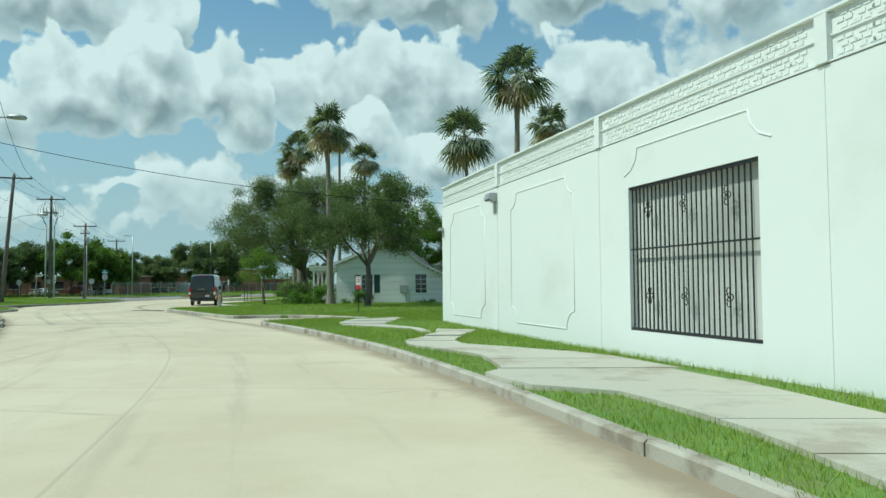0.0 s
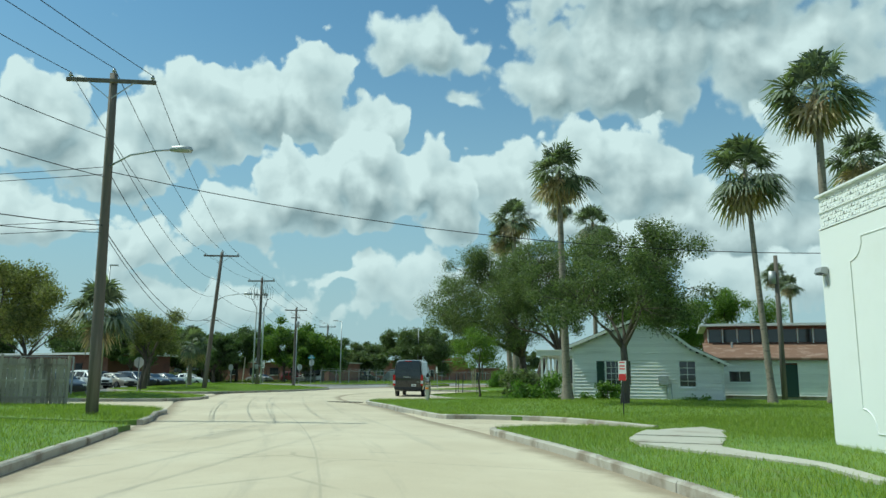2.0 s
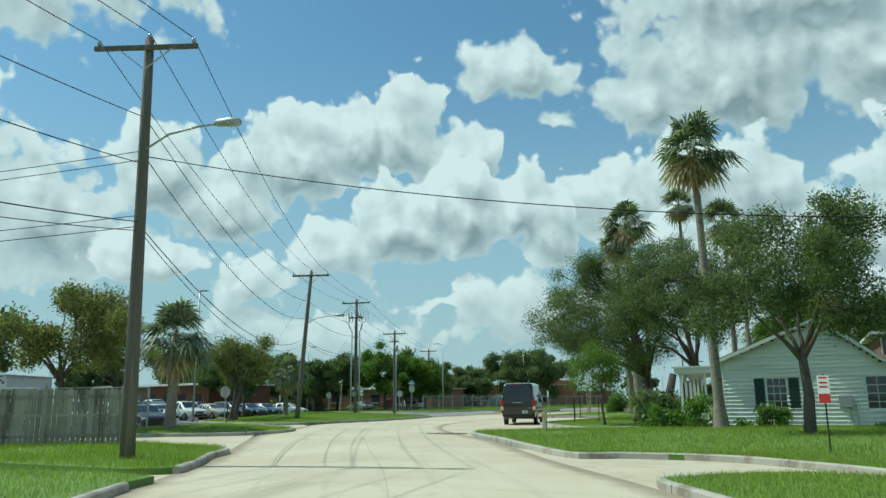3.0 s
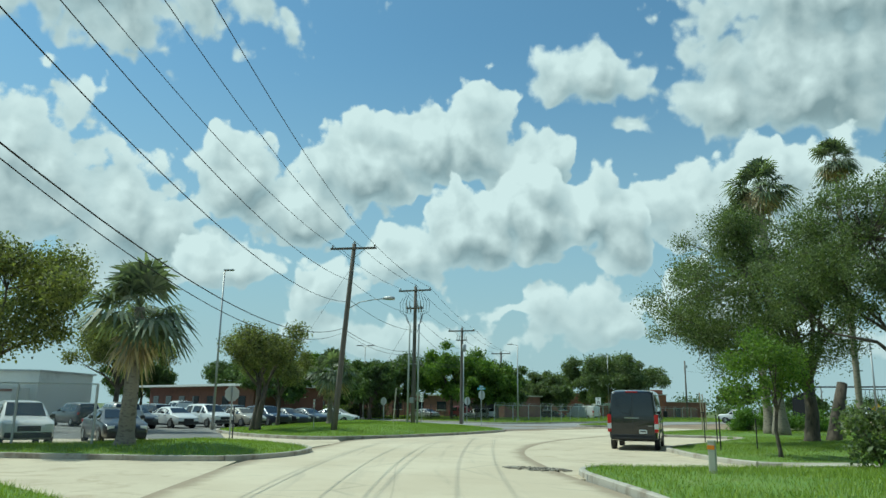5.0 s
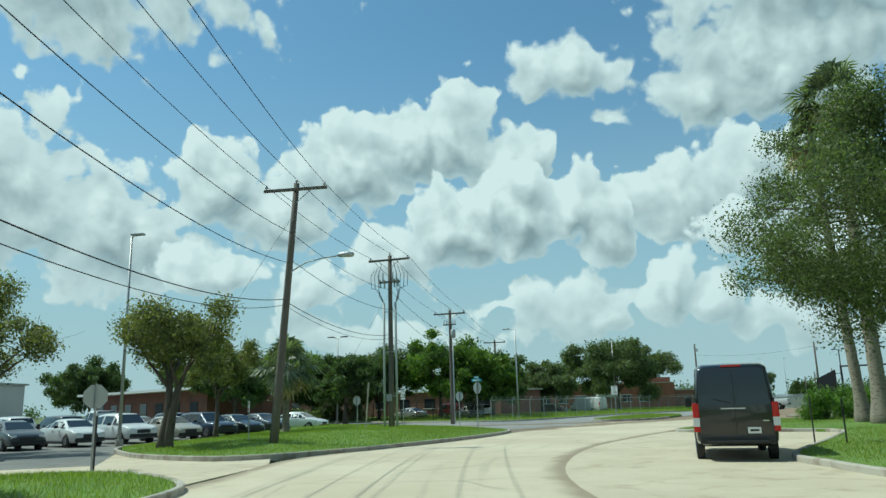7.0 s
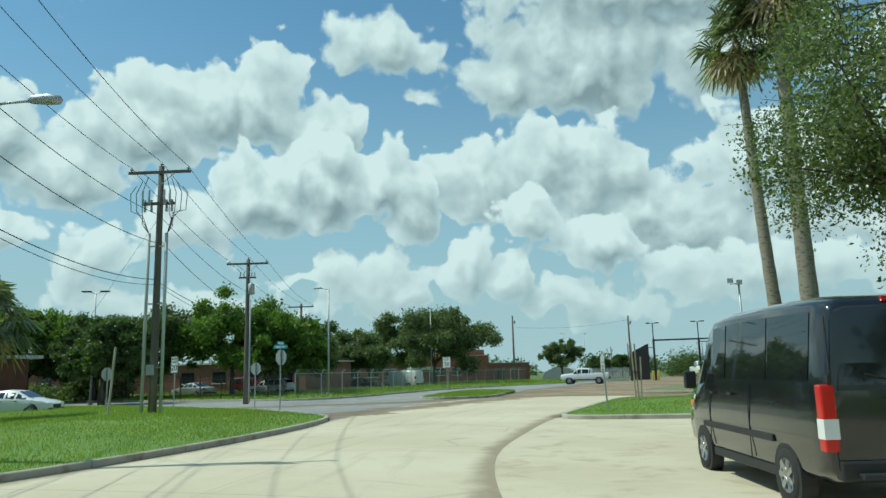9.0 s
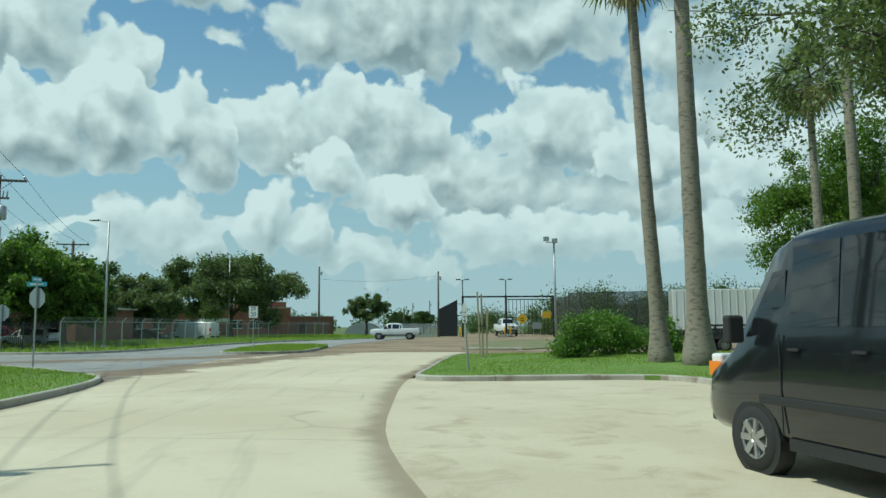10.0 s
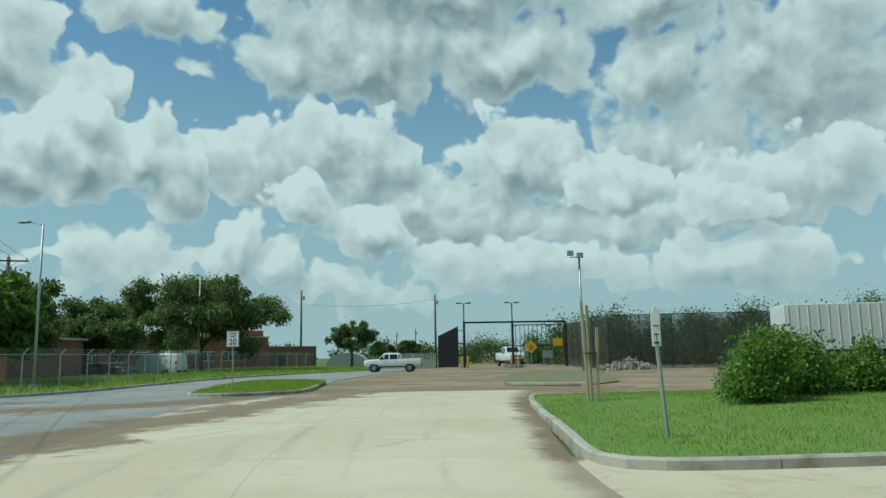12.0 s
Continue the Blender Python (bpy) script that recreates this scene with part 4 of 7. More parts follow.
def annex():
    a = thing("clerestory_building", (-1.9, 62.0, 0.12), "low white board building with rusty roof and clerestory windows", "building")
    part("front_siding", siding_wall([(0, 0.3), (9.5, 0.3), (9.5, 2.5), (0, 2.5)], [(1.1, 2.3, 1.05, 1.75), (4.0, 5.0, 0.3, 2.2)]), SIDING, a)
    part("foundation", Geo().box((4.75, 0.4, 0.1), (9.3, 0.6, 0.4)), KERB, a, "grey block foundation")
    part("door", Geo().box((4.5, 0.02, 1.2), (1.0, 0.05, 1.95)), SHUTTER, a, "dark green door")
    sash(a, 1.1, 2.3, 1.05, 1.75, (2, 1))
    part("lower_roof", Geo().put([(-0.3, -0.35, 2.48), (9.8, -0.35, 2.48), (9.8, 4, 3.55), (-0.3, 4, 3.55), (-0.3, -0.35, 2.6), (9.8, -0.35, 2.6), (9.8, 4, 3.67), (-0.3, 4, 3.67)],
                                 [(3, 2, 1, 0), (4, 5, 6, 7), (0, 1, 5, 4), (1, 2, 6, 5), (2, 3, 7, 6), (3, 0, 4, 7)]), RUST_ROOF, a, "rust-brown sheet roof")
    part("upper_wall", Geo().box((4.75, 8, 2.4), (9.5, 8, 4.7)), BRICK_DARK, a)
    for i in range(10):
        w = part("window", Geo().box((0.55 + i * 0.93, 3.97, 4.15), (0.78, 0.06, 0.85)), PANE, a)
        part("mullion", Geo().box((0.08 + i * 0.93, 3.95, 4.15), (0.08, 0.12, 0.95)), TRIM, w)
    part("upper_roof", Geo().box((4.75, 7.9, 4.87), (10.4, 9.2, 0.16)), TRIM, a, "flat pale roof edge")
    part("vent_pipe", Geo().tube([(1.5, 2.6, 3.1), (1.5, 2.6, 3.7)], 0.07, 8), STEEL, a)
    return a


timber_house()
annex()

# ---- utility poles and wires ----
def insulator(owner, at):
    return part("insulator", Geo().tube([at, (at[0], at[1], at[2] + 0.06), (at[0], at[1], at[2] + 0.07), (at[0], at[1], at[2] + 0.15), (at[0], at[1], at[2] + 0.2)], [0.03, 0.03, 0.07, 0.055, 0.02], 7), SIGN_BACK, owner, smooth=True)


def utility_pole(at, tall, turn, lean=(0, 0), lamp=0.0, lamp_len=2.6, arm=2.9, label="brown wooden utility pole with a crossarm and wires"):
    """A tapered wooden pole; its crossarm lies along local x."""
    p = thing("utility_pole", (*at, 0.1), label, "utility pole", "utility poles along the road", turn=turn)
    top = Vector((lean[0], lean[1], tall))
    part("pole", Geo().tube([top * k + Vector((0, 0, -0.4 * (1 - k))) for k in (0, 0.25, 0.5, 0.75, 1)], [0.19, 0.175, 0.155, 0.14, 0.125], 12), POLE_WOOD, p, smooth=True)
    z = tall - 0.32
    x0 = lean[0]
    part("crossarm", Geo().box((x0, lean[1] - 0.17, z), (arm, 0.1, 0.13)), POLE_WOOD, p, bevel=0.01)
    for s in (-1, 1):
        part("brace", Geo().bar((x0 + s * 0.75, lean[1] - 0.2, z - 0.05), (x0 + s * 0.05, lean[1] - 0.2, z - 0.62), 0.03, 0.03), STEEL, p)
        insulator(p, (x0 + s * (arm / 2 - 0.12), lean[1] - 0.17, z + 0.06))
    insulator(p, (x0, lean[1], tall))
    if lamp:
        k = lamp / tall
        base = top * k
        arm_part = part("lamp_arm", Geo().tube([base + Vector((0.1, -0.1, -0.45)), base + Vector((lamp_len * 0.35, -0.25, -0.1)), base + Vector((lamp_len * 0.75, -0.45, 0.02)), base + Vector((lamp_len, -0.55, 0.04))], 0.03, 7), STEEL, p, smooth=True)
        hd = base + Vector((lamp_len + 0.25, -0.6, 0.05))
        part("lamp_head", Geo().tube([hd + Vector((-0.36, 0.08, 0)), hd + Vector((-0.25, 0.05, 0.02)), hd + Vector((0.1, 0, 0.02)), hd + Vector((0.36, -0.06, -0.02)), hd + Vector((0.42, -0.07, -0.03))], [0.04, 0.1, 0.13, 0.1, 0.03], 10), STEEL, arm_part, "grey street lamp head", smooth=True)
    return p


def spot(pole, x, y, z):
    return pole.matrix_basis @ Vector((x, y, z))


def cable(a, b, sag, r=0.02, label="thin black overhead power wire"):
    a, b = Vector(a), Vector(b)
    pts = [a.lerp(b, k / 40) - Vector((0, 0, sag * 4 * (k / 40) * (1 - k / 40))) for k in range(41)]
    return tagged(part("overhead_wire", Geo().tube(pts, r * 0.62, 5), DARK_CABLE, smooth=True), label, "wire", "overhead wires")


def build_poles():
    t1 = math.degrees(math.atan2(0.49, 0.87))
    p0 = utility_pole((-13.0, -6.0), 11.4, 12)
    p1 = utility_pole((-21.2, 31.3), 11.35, t1 - 6, (-0.25, 0.0), 8.55, 2.2, label="tall brown wooden utility pole with a street lamp")
    p2 = utility_pole((-40.2, 63.4), 11.3, t1 - 8, (0.75, 0.3), 7.75, 2.4, label="leaning brown wooden utility pole with a street lamp")
    p3 = utility_pole((-45.55, 79.8), 11.35, 12, (0, 0), label="wooden utility pole with switch gear and grey cable conduits")
    p4 = utility_pole((-51.05, 97.2), 9.85, 14, (0, 0), label="wooden utility pole with a transformer")
    p5 = utility_pole((-62, 128), 9.8, 14, (0, 0))
    # gear on the third pole
    for x in (-0.43, 0.42):
        part("conduit", Geo().tube([(x, -0.1, 0), (x * 0.98, -0.1, 5), (x * 0.95, -0.1, 8.2)], 0.075, 9), PVC, p3, "grey plastic cable conduit", smooth=True)
        for z in (2.2, 5.0, 7.6):
            part("bracket", Geo().box((x * 0.5, -0.1, z), (abs(x), 0.05, 0.06)), STEEL, p3)
    part("gear_arm", Geo().box((0, -0.2, 9.55), (1.5, 0.12, 0.12)), POLE_WOOD, p3)
    for i, x in enumerate((-0.65, -0.35, 0.35, 0.6)):
        part("cutout", Geo().tube([(x, -0.3, 9.5), (x, -0.38, 9.75), (x + 0.03, -0.42, 10.15)], [0.07, 0.05, 0.035], 7), SIGN_BACK, p3)
        part("arrester", Geo().tube([(x, -0.1, 9.2), (x, -0.1, 9.75)], [0.06, 0.045], 7), STEEL, p3)
    for i in range(7):
        s = -1 if i % 2 else 1
        k = 0.35 + 0.13 * i
        part("jumper_wire", Geo().tube([(s * k, -0.25, 10.9 - 0.1 * i), (s * (k + 0.25), -0.3, 10.0), (s * (k + 0.2), -0.3, 9.2), (s * 0.7, -0.2, 8.5 + 0.1 * i), (s * 0.43, -0.1, 8.2)], 0.017, 5), DARK_CABLE, p3)
    part("notice_box", Geo().box((-0.05, -0.26, 2.1), (0.32, 0.12, 0.45)), SIGN_BACK, p3, "small grey metal box")
    tr = part("transformer", Geo().tube([(0.32, -0.25, 7.35), (0.32, -0.25, 7.4), (0.32, -0.25, 8.05), (0.32, -0.25, 8.12)], [0.16, 0.22, 0.22, 0.14], 12), STEEL, p4, "grey cylindrical transformer", smooth=True)
    part("gear_arm", Geo().box((0, -0.15, 8.55), (1.2, 0.1, 0.1)), POLE_WOOD, p4)
    for x in (-0.5, -0.25, 0.3, 0.5):
        part("cutout", Geo().tube([(x, -0.2, 8.6), (x + 0.05, -0.25, 8.95)], [0.05, 0.035], 6), SIGN_BACK, p4)
    part("conduit", Geo().tube([(0.22, -0.1, 0), (0.22, -0.1, 7.0)], 0.06, 8), PVC, p4, "pale cable conduit", smooth=True)
    lean = {id(p1): -0.25, id(p2): 0.75}
    tops = {id(p0): 11.4, id(p1): 11.35, id(p2): 11.3, id(p3): 11.35, id(p4): 9.85, id(p5): 9.8}
    for a, b, sag in ((p0, p1, 0.9), (p1, p2, 0.9), (p2, p3, 0.3), (p3, p4, 0.3), (p4, p5, 0.5)):
        la, lb, za, zb = lean.get(id(a), 0), lean.get(id(b), 0), tops[id(a)], tops[id(b)]
        for x in (-1.33, 1.33):
            cable(spot(a, la + x, -0.17, za - 0.08), spot(b, lb + x, -0.17, zb - 0.08), sag)
        cable(spot(a, la, 0, za + 0.2), spot(b, lb, 0, zb + 0.2), sag)
        cable(spot(a, la * 0.85, 0, za - 2.3), spot(b, lb * 0.85, 0, zb - 2.3), sag * 1.3, 0.02)
        cable(spot(a, la * 0.7, 0.1, za - 3.4), spot(b, lb * 0.7, 0.1, zb - 3.6), sag * 1.5, 0.022)
        if a is not p4:
            cable(spot(a, la * 0.55, -0.1, 6.05), spot(b, lb * 0.55, -0.1, 6.1), sag * 1.7, 0.025, "thick black overhead cable bundle")
            cable(spot(a, la * 0.55, 0.1, 5.85), spot(b, lb * 0.55, 0.1, 5.9), sag * 1.9, 0.018, "black overhead telephone cable")
    end = thing("service_pole", (1.7, 57.0, 0.1), "dark wooden service pole behind the white building", "utility pole")
    part("pole", Geo().tube([(0, 0, -0.3), (0, 0, 8.2)], [0.16, 0.11], 9), POLE_WOOD, end, smooth=True)
    part("transformer", Geo().tube([(-0.25, -0.1, 6.6), (-0.25, -0.1, 7.3)], [0.2, 0.2], 10), STEEL, end, smooth=True)
    cable(spot(p1, -0.18, 0, 7.95), (7.0, 42.0, 6.0), 1.1, 0.022, "thick black cable across the road")
    for z, yy in ((8.1, 22), (7.85, 22), (6.3, 20), (6.0, 20)):
        cable(spot(p1, -0.18, 0, z), (-62, yy, z + 0.2), 0.6, 0.018)
    # guy wires
    cable(spot(p2, 0.6, 0, 9.6), (-43.5, 59.5, 0.15), 0.0, 0.01, "steel guy wire with a small insulator")
    cable(spot(p3, 0, 0, 9.0), (-49.5, 76.5, 0.15), 0.0, 0.01, "steel guy wire with a small insulator")


build_poles()


def street_light(at, tall, reach, label, turn=0.0, twin=False):
    p = thing("street_lamp", (*at, 0.05), label, "street lamp", "lamps on tall poles", turn=turn)
    part("pole", Geo().tube([(0, 0, -0.2), (0, 0, tall)], [0.09, 0.055], 9), STEEL, p, smooth=True)
    part("base", Geo().tube([(0, 0, 0), (0, 0, 0.35)], 0.2, 10), KERB, p, "round concrete footing")
    for s in ((1, -1) if twin else (1,)):
        a = part("arm", Geo().tube([(0, 0, tall - 0.05), (s * reach, 0, tall + 0.12)], 0.035, 6), STEEL, p)
        part("lamp_head", Geo().box((s * (reach + 0.2), 0, tall + 0.13), (0.7, 0.32, 0.1)), BLACK_STEEL if twin else STEEL, a, bevel=0.02)
    return p


def build_lamps():
    street_light((-50.2, 109), 9.0, 0.9, "grey steel street lamp with a flat head", 170)
    street_light((-52.5, 148), 10.4, 0.9, "grey steel street lamp with a flat head", 170)
    street_light((-51.6, 64.6), 10.7, 0.15, "tall dark steel parking lot lamp with a shoebox head", 20)
    street_light((-66, 100), 8.6, 0.5, "steel lamp with two heads over the parking lot", 20, True)
    street_light((-44.7, 250), 11.2, 0.8, "far steel lamp with a flat head", 170)
    street_light((-39.7, 250), 11.0, 0.1, "far steel lamp pole", 0)
    for x, y, h in ((-44.3, 166, 10.4), (-26.7, 166, 9.6), (-35.4, 252, 6.5), (-33, 250, 7.5), (-28.5, 240, 7.8)):
        p = thing("wooden_pole", (x, y, 0), "plain dark wooden pole beside the yard", "utility pole", "plain poles")
        part("pole", Geo().tube([(0, 0, -0.3), (0, 0, h)], [0.17, 0.12], 9), POLE_WOOD, p, smooth=True)
        part("bracket", Geo().box((0.25, 0, h - 0.9), (0.5, 0.08, 0.08)), STEEL, p)
        part("meter", Geo().tube([(0.3, 0, h - 1.3), (0.3, 0, h - 0.8)], 0.12, 8), STEEL, p)
    cable((-44.3, 166, 8.6), (-26.7, 166, 9.0), 0.6, 0.02)
    f = thing("floodlight_pole", (-14.4, 135.6, 0), "grey steel pole with two square floodlights", "street lamp")
    part("pole", Geo().tube([(0, 0, -0.2), (0, 0, 10.5)], [0.13, 0.1], 9), STEEL, f, smooth=True)
    part("arm", Geo().box((-0.35, 0, 10.4), (1.0, 0.08, 0.08)), STEEL, f)
    for x, z in ((-0.85, 10.75), (0.05, 10.55)):
        part("floodlight", Geo().box((x, -0.15, z), (0.6, 0.25, 0.5)), SIGN_BACK, f, bevel=0.03)


build_lamps()

# ---- trees, palms, bushes and grass ----
def leaf_cloud(centres, radii, count, size, rng, squash=1.0, shell=0.55, droop=0.0, slim=0.55):
    """Many small folded leaves round clump centres (numpy): vertices and faces of one mesh."""
    centres, radii = np.array(centres, float), np.array(radii, float)
    pick = rng.choice(len(centres), count, p=radii**2 / (radii**2).sum())
    way = rng.normal(size=(count, 3))
    way /= np.linalg.norm(way, axis=1, keepdims=True)
    r = radii[pick] * (shell + (1 - shell) * rng.random(count)) ** 0.6 * (0.5 + 0.95 * rng.random(count))
    at = centres[pick] + way * r[:, None] * np.array([1, 1, squash])
    at[:, 2] -= droop * rng.random(count) * radii[pick]
    a = rng.normal(size=(count, 3)) + way * 0.4
    a /= np.linalg.norm(a, axis=1, keepdims=True)
    b = np.cross(a, rng.normal(size=(count, 3)))
    b /= np.linalg.norm(b, axis=1, keepdims=True)
    c = np.cross(a, b)
    s = (size * (0.6 + 0.8 * rng.random(count)))[:, None]
    v = np.stack([at - a * s, at + b * s * slim + c * s * 0.15, at + a * s, at - b * s * slim + c * s * 0.15], 1).reshape(-1, 3)
    return v, np.arange(count * 4).reshape(-1, 4)


def mesh_np(name, v, f, mat):
    me = bpy.data.meshes.new(name)
    k, w = f.shape
    me.vertices.add(len(v))
    me.vertices.foreach_set("co", np.ascontiguousarray(v, dtype=np.float32).ravel())
    me.loops.add(k * w)
    me.loops.foreach_set("vertex_index", np.ascontiguousarray(f, dtype=np.int32).ravel())
    me.polygons.add(k)
    me.polygons.foreach_set("loop_start", np.arange(0, k * w, w, dtype=np.int32))
    me.polygons.foreach_set("loop_total", np.full(k, w, dtype=np.int32))
    me.update()
    me.validate()
    me.materials.append(mat)
    return me


def tree(at, crown, radii, trunk, leaves, size, label, seed, mat=None, clumps=26, limbs=7, stems=((0, 0),), fork=0.45, name="tree", group="", low=-0.75, lean=(0, 0), bark=None):
    """A leafy tree: tapered stems, limbs that reach the clumps, and a crown of many leaves in uneven clumps. crown: its middle over the base."""
    rng = np.random.default_rng(seed)
    t = thing(name, at, label, "tree", group)
    c, rad = np.array(crown, float), np.array(radii, float)
    mids, sizes = [], []
    while len(mids) < clumps:
        w = rng.normal(size=3)
        w /= np.linalg.norm(w)
        if w[2] < low:
            continue
        k = rng.uniform(0.45, 0.98)
        mids.append(c + w * rad * k * rng.uniform(0.8, 1.2))
        sizes.append(rad.mean() * rng.uniform(0.13, 0.40) * (26 / clumps) ** 0.33)
    wood = Geo()
    forkz = c[2] * fork
    jitter = lambda k: Vector(rng.uniform(-k, k, 3).tolist())
    tips = []
    for sx, sy in stems:
        tip = Vector((sx * 1.6 + lean[0], sy * 1.6 + lean[1], forkz + rng.uniform(-0.2, 0.3)))
        mid = Vector((sx, sy, 0)).lerp(tip, 0.5) + Vector((rng.uniform(-0.1, 0.1), rng.uniform(-0.1, 0.1), 0))
        wood.tube([(sx, sy, -0.3), (sx, sy, 0.1), mid, tip], [trunk * 1.5, trunk * 1.05, trunk * 0.85, trunk * 0.7], 10)
        tips.append(tip)
    # boughs into the crown, then a branch from the nearest bough to each clump
    knots = []
    for j in rng.permutation(len(mids))[:limbs]:
        end = Vector(mids[j])
        tip = min(tips, key=lambda q: (q - end).length)
        stop = tip.lerp(end, 0.72) + jitter(0.25)
        bend = tip.lerp(stop, 0.5) + jitter(0.3) + Vector((0, 0, 0.25))
        wood.tube([tip - Vector((0, 0, 0.2)), tip.lerp(bend, 0.5) + jitter(0.08), bend, stop], [trunk * 0.5, trunk * 0.36, trunk * 0.26, trunk * 0.15], 7)
        knots += [(bend, trunk * 0.2), (stop, trunk * 0.14)]
    for m, size_of in zip(mids, sizes):
        end = Vector(m)
        root, thick = min(knots, key=lambda q: (q[0] - end).length)
        wood.tube([root, root.lerp(end, 0.5) + jitter(0.15), end], [thick, thick * 0.6, 0.012], 5)
        for _ in range(2):
            twig = end + Vector(rng.normal(size=3) * float(size_of) * 0.6)
            wood.tube([root.lerp(end, 0.7), root.lerp(twig, 0.85), twig], [thick * 0.4, thick * 0.25, 0.008], 4)
    part("trunk", wood, bark or BARK, t, smooth=True)
    v, f = leaf_cloud(mids, sizes, leaves, size, rng, 0.8, 0.35, 0.25)
    part("crown", mesh_np("crown", v, f, mat or OAK_LEAF), None, t)
    return t


def bush(at, radii, leaves, size, label, seed, mat=None):
    rng = np.random.default_rng(seed)
    t = thing("bush", at, label, "bush")
    rad = np.array(radii, float)
    mids = [rng.uniform(-1, 1, 3) * rad * np.array([0.75, 0.75, 0.42]) + np.array([0, 0, rad[2] * 0.55]) for _ in range(14)]
    sizes = [rad.mean() * rng.uniform(0.3, 0.5) for _ in mids]
    stems = Geo()
    for m in mids:
        stems.tube([(m[0] * 0.2, m[1] * 0.2, -0.1), tuple(m * 0.6), tuple(m)], [0.03, 0.02, 0.008], 5)
    part("stems", stems, BARK, t)
    v, f = leaf_cloud(mids, sizes, leaves, size, rng, 0.9, 0.3, 0.3)
    v[:, 2] = np.maximum(v[:, 2], 0.02)
    part("foliage", mesh_np("foliage", v, f, mat or BUSH_LEAF), None, t)
    return t


def fronds(rng, count, reach, up_lo, up_hi, blades, droop, stalk):
    """Fan leaves round a palm's top: a stalk and a pleated fan of narrow blades."""
    v, f = [], []

    def quad(a, b, c, d):
        o = len(v)
        v.extend((a, b, c, d))
        f.append((o, o + 1, o + 2, o + 3))

    for i in range(count):
        az = i * 2.39996 + rng.uniform(-0.3, 0.3)
        el = math.radians(rng.uniform(up_lo, up_hi))
        d = np.array([math.cos(az) * math.cos(el), math.sin(az) * math.cos(el), math.sin(el)])
        side = np.array([-math.sin(az), math.cos(az), 0.0])
        nrm = np.cross(d, side)
        k = reach * rng.uniform(0.8, 1.15)
        hub = d * k * stalk + np.array([0, 0, -0.12 * k * droop])
        w = side * 0.025
        quad(-w, w, hub + w * 0.6, hub - w * 0.6)
        roll = rng.uniform(-0.5, 0.5)
        s2 = side * math.cos(roll) + nrm * math.sin(roll)
        n2 = np.cross(d, s2)
        for j in range(blades):
            a = (j / (blades - 1) - 0.5) * math.radians(215)
            r = d * math.cos(a) + s2 * math.sin(a)
            length = k * (1 - stalk) * (1.0 - 0.28 * abs(a) / 1.9) * rng.uniform(0.9, 1.1)
            tang = -d * math.sin(a) + s2 * math.cos(a)
            wide = length * 0.062
            p1 = hub + r * length * 0.55 + n2 * 0.05 * (1 if j % 2 else -1)
            p2 = hub + r * length + np.array([0, 0, -length * rng.uniform(0.2, 0.55) * droop])
            quad(hub - tang * wide * 0.3, hub + tang * wide * 0.3, p1 + tang * wide, p1 - tang * wide)
            quad(p1 - tang * wide, p1 + tang * wide, p2 + tang * wide * 0.15, p2 - tang * wide * 0.15)
    return np.array(v), np.array(f)


PALM_KINDS = []
for seed in (3, 8, 15):
    g = np.random.default_rng(seed)
    live = mesh_np("crown", *fronds(g, 36, 2.15, -42, 86, 19, 0.95, 0.46), PALM_LEAF)
    dead = mesh_np("skirt", *fronds(g, 30, 1.75, -86, -40, 13, 0.7, 0.48), PALM_DEAD)
    bare = mesh_np("skirt", *fronds(g, 16, 1.8, -80, -40, 13, 1.0, 0.5), PALM_DEAD)
    PALM_KINDS.append((live, dead, bare))


def palm(at, crown_z, r, label, kind=0, bend=(0, 0), trunk=0.2, full=True, group="tall fan palms"):
    """A fan palm: ringed trunk, green crown and a skirt of dead fronds."""
    t = thing("palm_tree", at, label, "palm tree", group)
    geo = Geo()
    pts, rad = [], []
    n = 26
    for i in range(n + 1):
        k = i / n
        sway = math.sin(k * math.pi) * 0.6
        pts.append((bend[0] * (k * k + sway * 0.5), bend[1] * (k * k + sway * 0.5), -0.3 + k * (crown_z + 0.3)))
        rad.append(trunk * (1.0 - 0.45 * k) * (1.75 - 0.75 * min(1, k * 9)) * (1 + (0.05 if i % 2 else 0)))
    geo.tube(pts, rad, 11)
    part("trunk", geo, PALM_BARK, t, smooth=True)
    live, dead, bare = PALM_KINDS[kind % 3]
    s = r / 2.0
    for name, me in (("crown", live), ("skirt", dead if full else bare)):
        ob = part(name, me, None, t)
        ob.location, ob.scale, ob.rotation_euler = (pts[-1][0], pts[-1][1], crown_z), (s, s, s), (0, 0, kind * 1.3)
    return t


